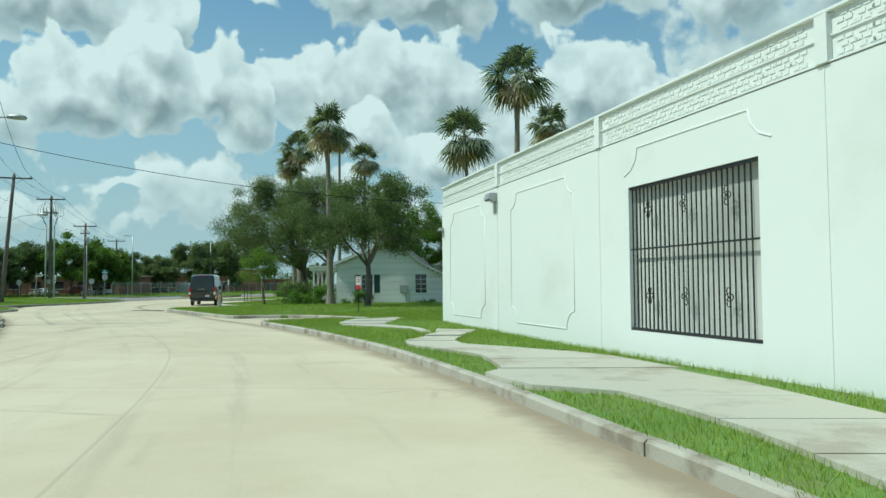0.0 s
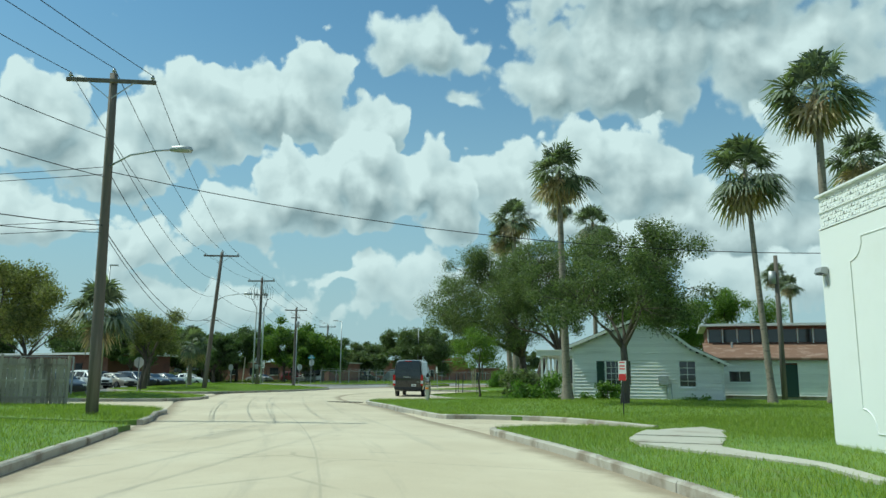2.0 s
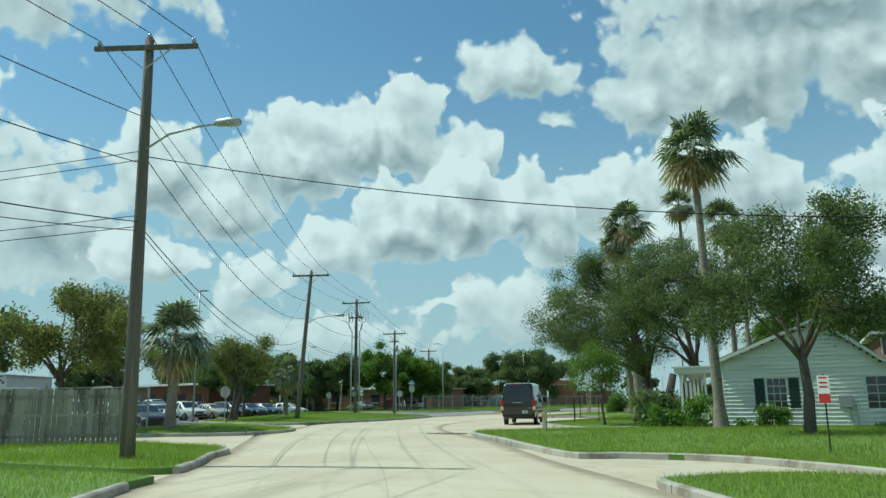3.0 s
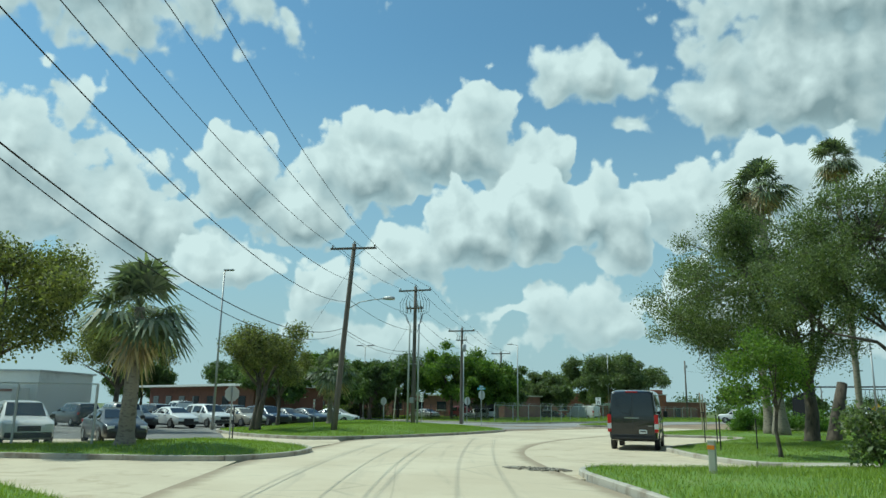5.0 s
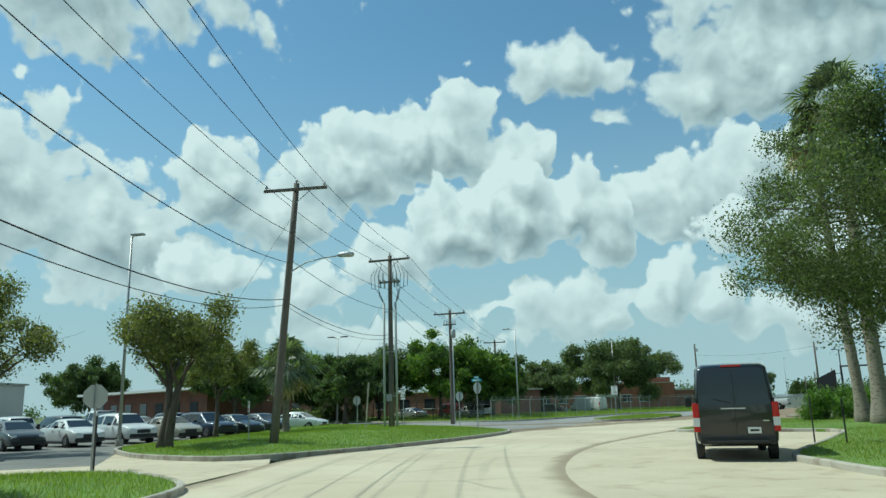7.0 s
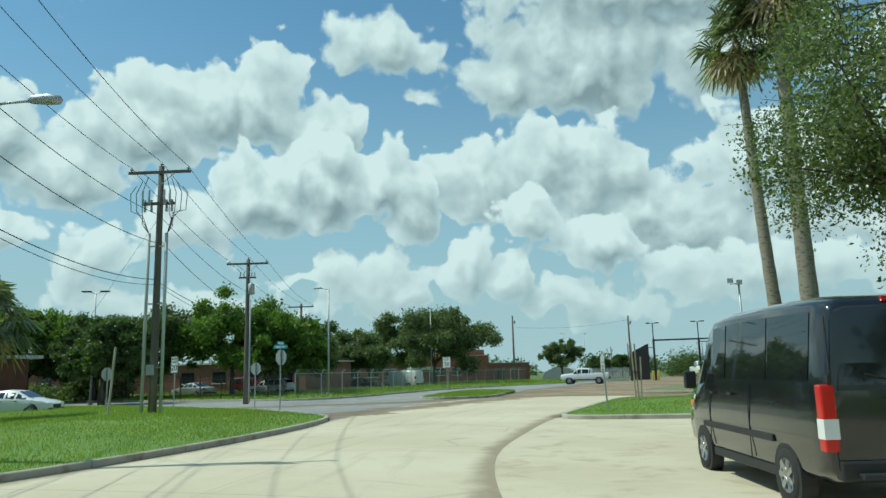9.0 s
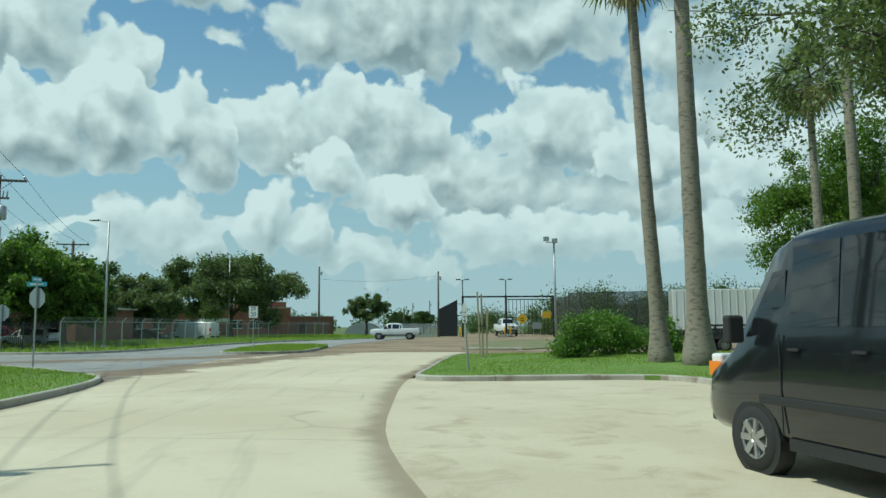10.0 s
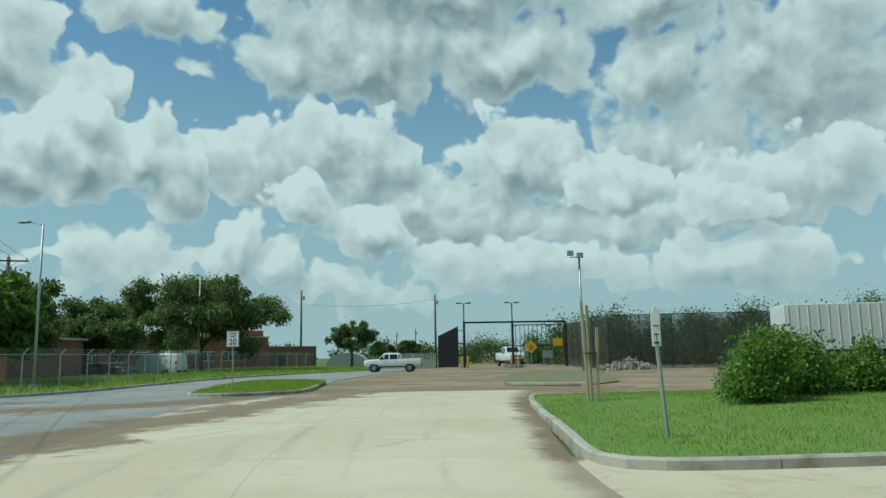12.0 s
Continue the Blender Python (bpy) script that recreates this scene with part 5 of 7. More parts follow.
def build_palms():
    palm((-9.05, 49.6, 0.2), 11.9, 2.0, "tall fan palm with a heavy brown skirt beside the house", 0, (-0.25, 0), 0.22)
    palm((0.35, 49.5, 0.2), 11.2, 2.25, "fan palm with a slender curved trunk and yellowing fronds", 1, (-0.6, 0), 0.17, False)
    palm((3.1, 50.5, 0.2), 15.3, 2.45, "very tall green fan palm behind the white building", 2, (0.2, 0), 0.26)
    palm((6.0, 55.0, 0.2), 12.9, 2.1, "fan palm rising behind the white building", 0)
    palm((-9.9, 70.6, 0.2), 13.4, 1.9, "fan palm rising over the oak crowns", 1)
    palm((-18.57, 81.5, 0.3), 16.5, 2.3, "tall fan palm with a brown skirt and thick grey trunk", 2, (-0.15, 0), 0.36)
    palm((-19.4, 82.9, 0.3), 14.9, 2.1, "fan palm with a slightly leaning grey trunk on the lawn", 0, (-0.7, 0), 0.28)
    palm((-14.0, 80.0, 0.3), 17.2, 1.7, "slim tall fan palm behind the oaks", 1, (0, 0), 0.2)
    palm((6.0, 95.0, 0.2), 11.9, 1.6, "slender far-off fan palm", 2)
    palm((7.0, 93.0, 0.2), 10.6, 1.4, "slender far-off fan palm", 0)
    palm((-10.0, 89.6, 0.3), 12.5, 2.0, "fan palm with a smooth grey trunk on the lawn", 2, (-0.2, 0), 0.24)
    palm((-34.8, 45.8, 0.3), 4.7, 2.2, "short stout palm with old leaf stubs on the grass island", 0, (0.1, 0), 0.3, False, "short palms")
    palm((-51.0, 76.0, 0.3), 4.2, 2.2, "short green palm beside the parking lot", 2, (0, 0), 0.24, False, "short palms")


def build_trees():
    tree((-5.9, 44.5, 0.3), (-0.2, 0, 5.2), (3.7, 3.2, 2.9), 0.19, 62000, 0.047, "small oak with a straight trunk in front of the house", 11, limbs=6, clumps=64, fork=0.52, low=-0.9)
    tree((-15.9, 71.4, 0.3), (-1.7, -4.2, 6.9), (5.0, 6.4, 3.9), 0.36, 125000, 0.048, "large spreading live oak with two leaning trunks", 12, clumps=110, limbs=16, stems=((0, 0), (0.9, 1.4)), fork=0.42, low=-0.95)
    tree((-11.3, 61.5, 0.3), (-0.4, 0, 6.9), (3.8, 3.5, 3.7), 0.25, 60000, 0.05, "live oak between the palms beside the porch", 13, clumps=90, limbs=10, low=-0.9)
    tree((-15.6, 57.2, 0.25), (-0.1, 0, 2.75), (1.55, 1.5, 1.45), 0.07, 9000, 0.05, "young tree with thin stakes on the lawn", 14, mat=LIGHT_LEAF, clumps=18, limbs=7, fork=0.5, name="young_tree")
    tree((-5.8, 94.5, 0.3), (0, 0, 6.6), (4.4, 4.0, 4.9), 0.25, 56000, 0.08, "light green tree on the lawn by the yard", 15, mat=LIGHT_LEAF, clumps=60, limbs=10)
    tree((0.5, 99, 0.3), (0, 0, 6.8), (5.0, 4.2, 4.8), 0.25, 44000, 0.09, "light green tree on the lawn by the yard", 16, mat=LIGHT_LEAF, clumps=30)
    tree((-45.2, 62.0, 0.35), (0.2, 0, 4.7), (2.9, 2.8, 2.2), 0.2, 24000, 0.065, "parking lot tree with a leaning forked trunk", 17, mat=LOT_LEAF, clumps=26, stems=((0, 0), (0.25, 0.1)), lean=(0.3, 0), fork=0.5)
    tree((-53.5, 58.5, 0.3), (0, 0, 5.2), (3.2, 3.0, 2.5), 0.2, 24000, 0.07, "dark leafy parking lot tree", 18, mat=LOT_LEAF, clumps=26)
    tree((-39.5, 43.5, 0.35), (-0.6, 0.4, 5.0), (3.4, 3.2, 2.3), 0.22, 28000, 0.07, "leaning dark tree on the grass island", 19, mat=LOT_LEAF, clumps=28, lean=(-0.7, 0))
    tree((-52.3, 71.5, 0.35), (0, 0, 4.3), (2.2, 2.2, 1.9), 0.14, 16000, 0.07, "small tree beside the parking lot", 20, mat=LOT_LEAF, clumps=20)
    tree((-60, 50, 0.1), (0, 0, 6), (5, 4, 3), 0.25, 9000, 0.16, "tree behind the parking lot", 21, mat=FAR_LEAF)
    tree((-47, 37, 0.2), (0, 0, 5), (4, 3.6, 2.8), 0.2, 9000, 0.14, "tree behind the wooden fence", 22, mat=FAR_LEAF)
    tree((-58, 33, 0.2), (0, 0, 5.2), (4.5, 4, 3), 0.22, 9000, 0.15, "tree behind the wooden fence", 23, mat=FAR_LEAF)
    # row beyond the cross street
    row = [(-61, 112, 5.4, 6.4, 3.9, LIGHT_LEAF), (-72.5, 108, 4.6, 5.2, 3.4, FAR_LEAF), (-65, 100, 4.2, 3.6, 2.9, FAR_LEAF), (-55.5, 114, 4.2, 3.2, 2.8, LIGHT_LEAF), (-84, 104, 4.8, 5.5, 3.5, FAR_LEAF), (-98, 112, 5.4, 6.5, 4.0, FAR_LEAF),
           (-112, 104, 5.2, 6, 4, FAR_LEAF), (-60, 138, 4.0, 5.0, 2.8, OAK_LEAF), (-66, 141, 3.6, 3.5, 2.4, OAK_LEAF), (-53.2, 152, 6.3, 8.4, 4.3, OAK_LEAF), (-39.3, 188, 4.4, 3.8, 2.7, OAK_LEAF), (-72, 92, 4.2, 4.2, 2.8, FAR_LEAF),
           (-68, 110, 4.8, 4.5, 3.4, FAR_LEAF), (-78, 106, 5, 5, 3.6, LIGHT_LEAF), (-58, 119, 4.6, 4.5, 3.2, FAR_LEAF), (-90, 107, 5, 5, 3.6, FAR_LEAF),
           (-30, 240, 3.2, 2.6, 2.0, FAR_LEAF), (-37, 260, 3.4, 3, 2.2, FAR_LEAF)]
    for i, (x, y, cz, r, rz, mat) in enumerate(row):
        tree((x, y, 0.1), (0, 0, cz), (r, r * 0.85, rz), 0.24, 80000 if r > 8 else 40000 if r > 4.5 else 22000, 0.15, "dark round-crowned tree beyond the cross street" if mat is OAK_LEAF else "green tree beyond the cross street", 40 + i, mat=mat, clumps=80, limbs=9, group="trees beyond the street")
    bush((-21.3, 87.2, 0.3), (1.3, 1.2, 1.4), 8000, 0.06, "light green leafy bush on the lawn", 70)
    bush((-19.8, 88.9, 0.3), (1.5, 1.2, 1.6), 9000, 0.065, "tall light green bush on the lawn", 71)
    bush((-17.6, 90.2, 0.3), (1.4, 1.2, 1.4), 6500, 0.07, "light green bush on the lawn", 72)
    bush((-10.9, 51.6, 0.2), (1.5, 0.9, 1.2), 3600, 0.08, "green bush beside the porch", 73)
    bush((-12.4, 54.2, 0.2), (1.0, 1.2, 1.4), 3000, 0.08, "green bush beside the porch", 74, OAK_LEAF)
    bush((-7.2, 51.2, 0.2), (0.6, 0.35, 0.9), 1300, 0.07, "small bush against the house wall", 75)
    bush((-3.0, 50.9, 0.2), (0.9, 0.4, 0.35), 900, 0.06, "low weeds against the house", 76)
    bush((-8.0, 51.3, 0.2), (0.8, 0.3, 0.4), 900, 0.06, "low weeds against the house", 77)
    bush((-7.0, 94.0, 0.3), (0.7, 0.6, 2.4), 1800, 0.12, "dark upright shrub beside a trunk", 78, OAK_LEAF)
    bush((1.5, 96.5, 0.3), (3.5, 0.8, 0.7), 2500, 0.1, "low weeds along the yard edge", 79)


def treeline():
    """Far woods round the horizon."""
    rng = np.random.default_rng(5)
    mids, sizes = [], []
    for k in range(150):
        az = math.radians(rng.uniform(-75, 75))
        far = rng.uniform(250, 340)
        r = rng.uniform(2.5, 5.5)
        mids.append((-25 + math.sin(az) * far, 60 + math.cos(az) * far, r * 0.7))
        sizes.append(r)
    v, f = leaf_cloud(mids, sizes, 30000, 0.55, rng, 0.8, 0.3)
    v[:, 2] = np.maximum(v[:, 2], 0)
    tagged(part("far_woods", mesh_np("far_woods", v, f, FAR_LEAF), None), "low green woods on the horizon", "trees", "", "stuff")
    mids, sizes = [], []
    for k in range(330):
        s = rng.random()
        r = rng.uniform(1.2, 3.0)
        if k % 3:
            x, y, top = -8.5 + 46 * s, 167 - 30 * s, 4.9 + 0.9 * math.sin(s * 17) + 0.8 * math.sin(s * 41 + 2)
        else:
            x, y, top = -22 + 75 * s, 205 - 55 * s, 2.2 + 7 * s ** 0.6
        mids.append((x + rng.uniform(-2, 2), y + rng.uniform(-3, 6), top * rng.uniform(0.12, 1.0)))
        sizes.append(r)
    v, f = leaf_cloud(mids, sizes, 210000, 0.15, rng, 0.9, 0.05, 0.4)
    v[:, 2] = np.maximum(v[:, 2], 0)
    tagged(part("thicket", mesh_np("thicket", v, f, FAR_LEAF), None), "dense green thicket behind the yard fence", "trees", "", "stuff")


def grass_on(name, poly, keep, count, tall, wide, label, seed, slope=0.03, top=0.2, rim=0.13, skip=()):
    """Grass blades over a lawn, inside a stretch of the plan."""
    rng = np.random.default_rng(seed)
    x0, x1, y0, y1 = keep
    x, y = rng.uniform(x0, x1, count), rng.uniform(y0, y1, count)
    poly = rounded(poly)
    ok = inside(x, y, poly)
    for s in skip:
        ok &= ~inside(x, y, s)
    x, y = x[ok], y[ok]
    d = edge_distance(x, y, poly)
    base = rim + np.clip((d - 0.15) * slope, 0, top)
    patch = np.array([0.65 + 0.8 * (0.5 + 0.5 * noise.noise((a * 0.6, b * 0.6, 1.3))) for a, b in zip(x, y)])
    n = len(x)
    h = tall * patch * rng.uniform(0.5, 1.3, n)
    a = rng.uniform(0, 2 * math.pi, n)
    w = wide * rng.uniform(0.7, 1.3, n)
    lean = rng.normal(0, 0.45, (n, 2)) * h[:, None]
    ca, sa = np.cos(a) * w, np.sin(a) * w
    z = base - 0.03
    v = np.stack([np.stack([x - ca, y - sa, z], 1), np.stack([x + ca, y + sa, z], 1), np.stack([x + lean[:, 0], y + lean[:, 1], z + h + 0.03], 1)], 1).reshape(-1, 3)
    tagged(part(name, mesh_np(name, v, np.arange(n * 3).reshape(-1, 3), GRASS), None), label, "grass", "", "stuff")


build_palms()
build_trees()
treeline()
SIDEWALK = rounded([(0.62, 13.95), (0.31, 16.2), (-0.7, 17.9), (-1.32, 18.9), (-1.5, 20.0), (-1.15, 21.2), (-0.85, 22.4), (-0.9, 24.0), (0.3, 23.4), (-0.06, 21.8), (-0.29, 20.1), (-0.07, 19.1), (1.03, 18.0),
                    (1.91, 17.1), (2.8, 15.8), (3.6, 13.5), (4.5, 9), (4.9, 5), (3.3, 5), (2.7, 9), (2.0, 11.3), (0.95, 11.9), (0.35, 13.4)])
SIDEWALK_FAR = rounded([(-4.64, 28.3), (-4.34, 27.2), (-3.1, 25.85), (-1.7, 24.5), (-1.35, 23.1), (-1.0, 22.7), (-1.5, 24.9), (-2.9, 27.2), (-2.7, 29.0), (-2.75, 30.75), (-2.58, 31.8), (-3.1, 33.3), (-4.3, 31.2)])
grass_on("grass", VERGE, (-12, 8, 6, 38), 320000, 0.08, 0.007, "long bright green grass on the verge", 1, skip=(SIDEWALK, SIDEWALK_FAR))
grass_on("grass", VERGE, (-22, 10, 34, 58), 170000, 0.10, 0.010, "bright green grass round the house", 2)
grass_on("grass", TREE_LAWN, (-28, 0, 54, 96), 240000, 0.055, 0.010, "bright green grass on the lawn", 3)
grass_on("grass", LEFT_LAWN, (-40, -9, 8, 30), 130000, 0.10, 0.009, "bright green grass on the verge", 4)
grass_on("grass", SIGN_LAWN, (-40, -18, 27, 38), 70000, 0.11, 0.010, "bright green grass by the wooden fence", 5)
grass_on("grass", PALM_ISLAND, (-60, -29, 36, 54), 110000, 0.10, 0.010, "bright green grass on the island", 6, slope=0.06, top=0.3)
grass_on("grass", POLE_LAWN, (-60, -35, 58, 96), 170000, 0.075, 0.012, "bright green grass under the poles", 7, slope=0.04, top=0.3)
grass_on("grass", SPEED_ISLAND, (-42, -35, 100, 118), 24000, 0.10, 0.02, "grass on the small island", 8)
grass_on("grass", FAR_LAWN, (-75, -34, 100, 175), 60000, 0.22, 0.035, "rough grass along the chain-link fence", 9, rim=0.06)

# ---- vehicles ----
TYRE = material("tyre_rubber", (0.02, 0.02, 0.02), 0.85, grain=0.2)
RIM = material("alloy_rim", (0.45, 0.46, 0.47), 0.3, 0.9, grain=0.05)
CAR_GLASS = material("car_glass", (0.012, 0.014, 0.016), 0.03, spec=0.9)
BLACK_TRIM = material("black_plastic", (0.02, 0.02, 0.021), 0.6, grain=0.1)
RED_LENS = material("red_lens", (0.50, 0.012, 0.012), 0.15)
CLEAR_LENS = material("clear_lens", (0.70, 0.70, 0.70), 0.12)
AMBER_LENS = material("amber_lens", (0.75, 0.22, 0.02), 0.2)
CHROME = material("chrome", (0.65, 0.65, 0.66), 0.15, 1.0)


def car_paint(name, base, metal=0.0, rough=0.28):
    m = material(name, base, rough, metal, grain=0.04, grain_scale=3)
    bsdf = m.node_tree.nodes["Principled BSDF"]
    bsdf.inputs["Coat Weight"].default_value, bsdf.inputs["Coat Roughness"].default_value = 0.8, 0.05
    return m


PAINTS = {"black": car_paint("black_paint", (0.014, 0.015, 0.018)), "white": car_paint("white_paint", (0.70, 0.70, 0.68)), "silver": car_paint("silver_paint", (0.42, 0.42, 0.41), 0.3),
          "grey": car_paint("dark_grey_paint", (0.045, 0.05, 0.058), 0.2), "blue": car_paint("dark_blue_paint", (0.02, 0.03, 0.055), 0.2), "red": car_paint("dark_red_paint", (0.20, 0.012, 0.015)),
          "orange": car_paint("red_orange_paint", (0.65, 0.06, 0.02)), "bronze": car_paint("blue_black_paint", (0.008, 0.0095, 0.012), 0.0, 0.2), "beige": car_paint("beige_paint", (0.40, 0.36, 0.29))}

# stations along a body: share of the length from the tail, bottom, belt, top, half width and half width at the top (shares of half the width)
SEDAN = [(0, .36, .80, .82, .80, .74), (.03, .28, .93, .97, .93, .80), (.16, .22, .97, 1.03, 1, .82), (.34, .20, .97, 1.40, 1, .66), (.48, .20, .96, 1.45, 1, .68), (.60, .20, .95, 1.39, 1, .66), (.77, .20, .93, .98, 1, .84),
         (.92, .22, .84, .86, .97, .80), (.985, .28, .70, .72, .88, .72), (1, .36, .60, .62, .80, .66)]
SUV = [(0, .42, .95, 1.0, .86, .76), (.02, .35, 1.0, 1.25, .94, .74), (.09, .27, 1.02, 1.62, 1, .72), (.3, .24, 1.02, 1.70, 1, .73), (.57, .24, 1.01, 1.66, 1, .72), (.75, .25, 1.0, 1.06, 1, .86), (.92, .27, .95, .98, .97, .82),
       (.985, .33, .82, .84, .9, .75), (1, .42, .74, .76, .84, .7)]
VAN = [(0, .46, 1.32, 2.36, .94, .80), (.012, .42, 1.36, 2.44, .98, .83), (.07, .36, 1.40, 2.50, 1, .85), (.3, .32, 1.40, 2.53, 1, .86), (.6, .32, 1.40, 2.53, 1, .86), (.72, .32, 1.40, 2.50, 1, .85), (.78, .32, 1.38, 2.38, 1, .83),
       (.895, .34, 1.22, 1.34, 1, .86), (.965, .36, 1.02, 1.06, .97, .82), (1, .42, .82, .85, .88, .74)]
PICKUP = [(0, .60, 1.24, 1.30, .95, .93), (.012, .55, 1.26, 1.33, 1, .96), (.365, .48, 1.24, 1.31, 1, .96), (.372, .48, 1.20, 1.76, 1, .76), (.40, .48, 1.20, 1.88, 1, .76), (.56, .48, 1.19, 1.92, 1, .77), (.65, .48, 1.19, 1.88, 1, .76), (.745, .48, 1.19, 1.30, 1, .90),
          (.93, .50, 1.14, 1.24, .99, .88), (.985, .55, 1.08, 1.16, .96, .84), (1, .60, .95, 1.0, .92, .8)]


def ring(st, L, W, sh):
    x = (st[0] - 0.5) * L
    lo, belt, top, w, wt = st[1] * sh, st[2] * sh, st[3] * sh, st[4] * W / 2, st[5] * W / 2
    half = [(0.0, lo), (w * .84, lo), (w * .97, lo + .10), (w, lo + (belt - lo) * .55), (w * .975, belt), (wt, top - .06 * (top - belt > .2) - .01), (wt * .84, top), (0.0, top + .015)]
    return [(x, -y, z) for y, z in half] + [(x, y, z) for y, z in reversed(half[1:-1])]


def wheel(owner, x, y, r, wide, side):
    """Tyre and spoked rim, lathed about the local y axis."""
    prof = [(r * .62, -wide / 2), (r * .92, -wide / 2), (r, -wide * .3), (r, wide * .3), (r * .92, wide / 2), (r * .62, wide / 2)]
    g, n = Geo(), 22
    g.v = [(x + p * math.cos(2 * math.pi * k / n), y + q, r + p * math.sin(2 * math.pi * k / n)) for p, q in prof for k in range(n)]
    g.f = [(i * n + k, i * n + (k + 1) % n, (i + 1) * n + (k + 1) % n, (i + 1) * n + k) for i in range(len(prof) - 1) for k in range(n)]
    w = part("wheel", Geo().tube([(x, y - side * wide * .2, r), (x, y + side * wide * .1, r)], r * .63, 20), BLACK_TRIM, owner)
    part("tyre", g, TYRE, w, smooth=True)
    rim = Geo()
    yo = y + side * wide * .38
    for k in range(7):
        a = 2 * math.pi * k / 7
        rim.bar((x + .05 * math.cos(a), yo, r + .05 * math.sin(a)), (x + r * .6 * math.cos(a), yo + side * .01, r + r * .6 * math.sin(a)), .05, .07)
    rim.tube([(x + r * .6 * math.cos(a), yo, r + r * .6 * math.sin(a)) for a in (2 * math.pi * k / 22 for k in range(23))], .025, 6, caps=False)
    rim.tube([(x, yo - side * .04, r), (x, yo + side * .02, r)], .07, 10)
    part("rim", rim, RIM, w)


def vehicle(name, style, at, turn, L, W, H, paint, label, category, glass=(2, 6), group="", pillar=(0.08, 0.92), wheels=(.19, .80), wheel_r=.33, plate=True):
    """A car with lofted body, glass, lights, wheels, bumpers and mirrors. The front looks along local +x; glass: first and last station of the cabin."""
    st = {"sedan": SEDAN, "suv": SUV, "van": VAN, "pickup": PICKUP}[style]
    sh = H / max(s[3] for s in st)
    v = thing(name, (*at, 0.0) if len(at) == 2 else at, label, category, group, turn)
    rings = [ring(s, L, W, sh) for s in st]
    k = len(rings[0])
    g = Geo()
    g.v = [p for r in rings for p in r]
    g.f = [(i * k + j, (i + 1) * k + j, (i + 1) * k + (j + 1) % k, i * k + (j + 1) % k) for i in range(len(rings) - 1) for j in range(k)]
    g.f += [tuple(range(k)), tuple((len(rings) - 1) * k + j for j in reversed(range(k)))]
    body = part("body", g, PAINTS[paint], v, smooth=True)
    bev = body.modifiers.new("bevel", "BEVEL")
    bev.width, bev.segments, bev.limit_method, bev.angle_limit = 0.04, 2, "ANGLE", radians(28)
    a, b = glass

    def at_side(i, f, s, off):
        p, q = Vector(rings[i][4]), Vector(rings[i][5])
        r = p.lerp(q, f)
        return Vector((r.x, s * (-r.y + off), r.z))

    for s in (-1, 1):
        for i in range(a, b):
            lo_i, hi_i = (.12, .9)
            p0, p1 = at_side(i, lo_i, s, .008), at_side(i + 1, lo_i, s, .008)
            q0, q1 = at_side(i, hi_i, s, .008), at_side(i + 1, hi_i, s, .008)
            if (q0 - p0).length < .12 and (q1 - p1).length < .12:
                continue
            m0, m1 = pillar
            pts = [p0.lerp(p1, m0), p0.lerp(p1, m1), q0.lerp(q1, m1), q0.lerp(q1, m0)]
            if (q0 - p0).length < .12:
                pts = [p0.lerp(p1, .25), p0.lerp(p1, m1), q0.lerp(q1, m1), q0.lerp(q1, .3)]
            if (q1 - p1).length < .12:
                pts = [p0.lerp(p1, m0), p0.lerp(p1, .82), q0.lerp(q1, .72), q0.lerp(q1, m0)]
            part("side_window", Geo().put(pts, [(0, 1, 2, 3) if s < 0 else (3, 2, 1, 0)]), CAR_GLASS, v)
    ends = [(b - 1, b, "windscreen")] if style != "van" else [(6, 7, "windscreen")]
    if style in ("sedan", "suv"):
        ends.append((a, a + 1, "rear_window") if style == "sedan" else (1, 2, "rear_window"))
    if style == "pickup":
        ends = [(6, 7, "windscreen"), (3, 4, "rear_window")]
    for i, j, nm in ends:
        p, q = rings[i], rings[j]
        lo, hi = (.08, .9)
        c = []
        for f in (lo, hi):
            for sgn in (-1, 1):
                y0, y1 = abs(p[6][1]) * 1.06, abs(q[6][1]) * 1.06
                x, z = p[7][0] + (q[7][0] - p[7][0]) * f, p[6][2] + (q[6][2] - p[6][2]) * f
                c.append(Vector((x, sgn * (y0 + (y1 - y0) * f), z)))
        nrm = (c[1] - c[0]).cross(c[2] - c[0]).normalized()
        nrm = nrm if nrm.z > 0 else -nrm
        part(nm, Geo().put([p + nrm * .016 for p in c], [(0, 1, 3, 2)]), CAR_GLASS, v)
    tail, nose = rings[1], rings[-2]
    zt = tail[4][2]
    for s in (-1, 1):
        hw = W / 2
        if style == "van":
            t = part("tail_light", Geo().box((-L / 2 + .06, s * (hw - .055), 1.12), (.16, .16, .74)), RED_LENS, v, "tall red and clear tail light", bevel=.02)
            part("lens", Geo().box((-L / 2 + .055, s * (hw - .055), 1.0), (.17, .165, .22)), CLEAR_LENS, t)
        else:
            part("tail_light", Geo().box((-L / 2 + .07, s * (hw * .76), zt - .07), (.10, hw * .34, .14)), RED_LENS, v, bevel=.02)
        zn = nose[4][2]
        h = part("headlight", Geo().box((L / 2 - .12, s * hw * .70, zn - .04 + (.1 if style == "van" else 0)), (.2, hw * .30, .16 + (.1 if style == "van" else 0))), CLEAR_LENS, v, bevel=.03)
        if style == "van":
            part("turn_lens", Geo().box((L / 2 - .2, s * (hw * .86), zn + .02), (.26, .1, .16)), AMBER_LENS, h)
        part("side_mirror", Geo().box(((st[b - 1][0] - .5) * L if style != "van" else L * .34, s * (hw + .13), st[4][2] * sh + .1), (.12, .2, .3 if style == "van" else .15)), BLACK_TRIM, v, bevel=.03)
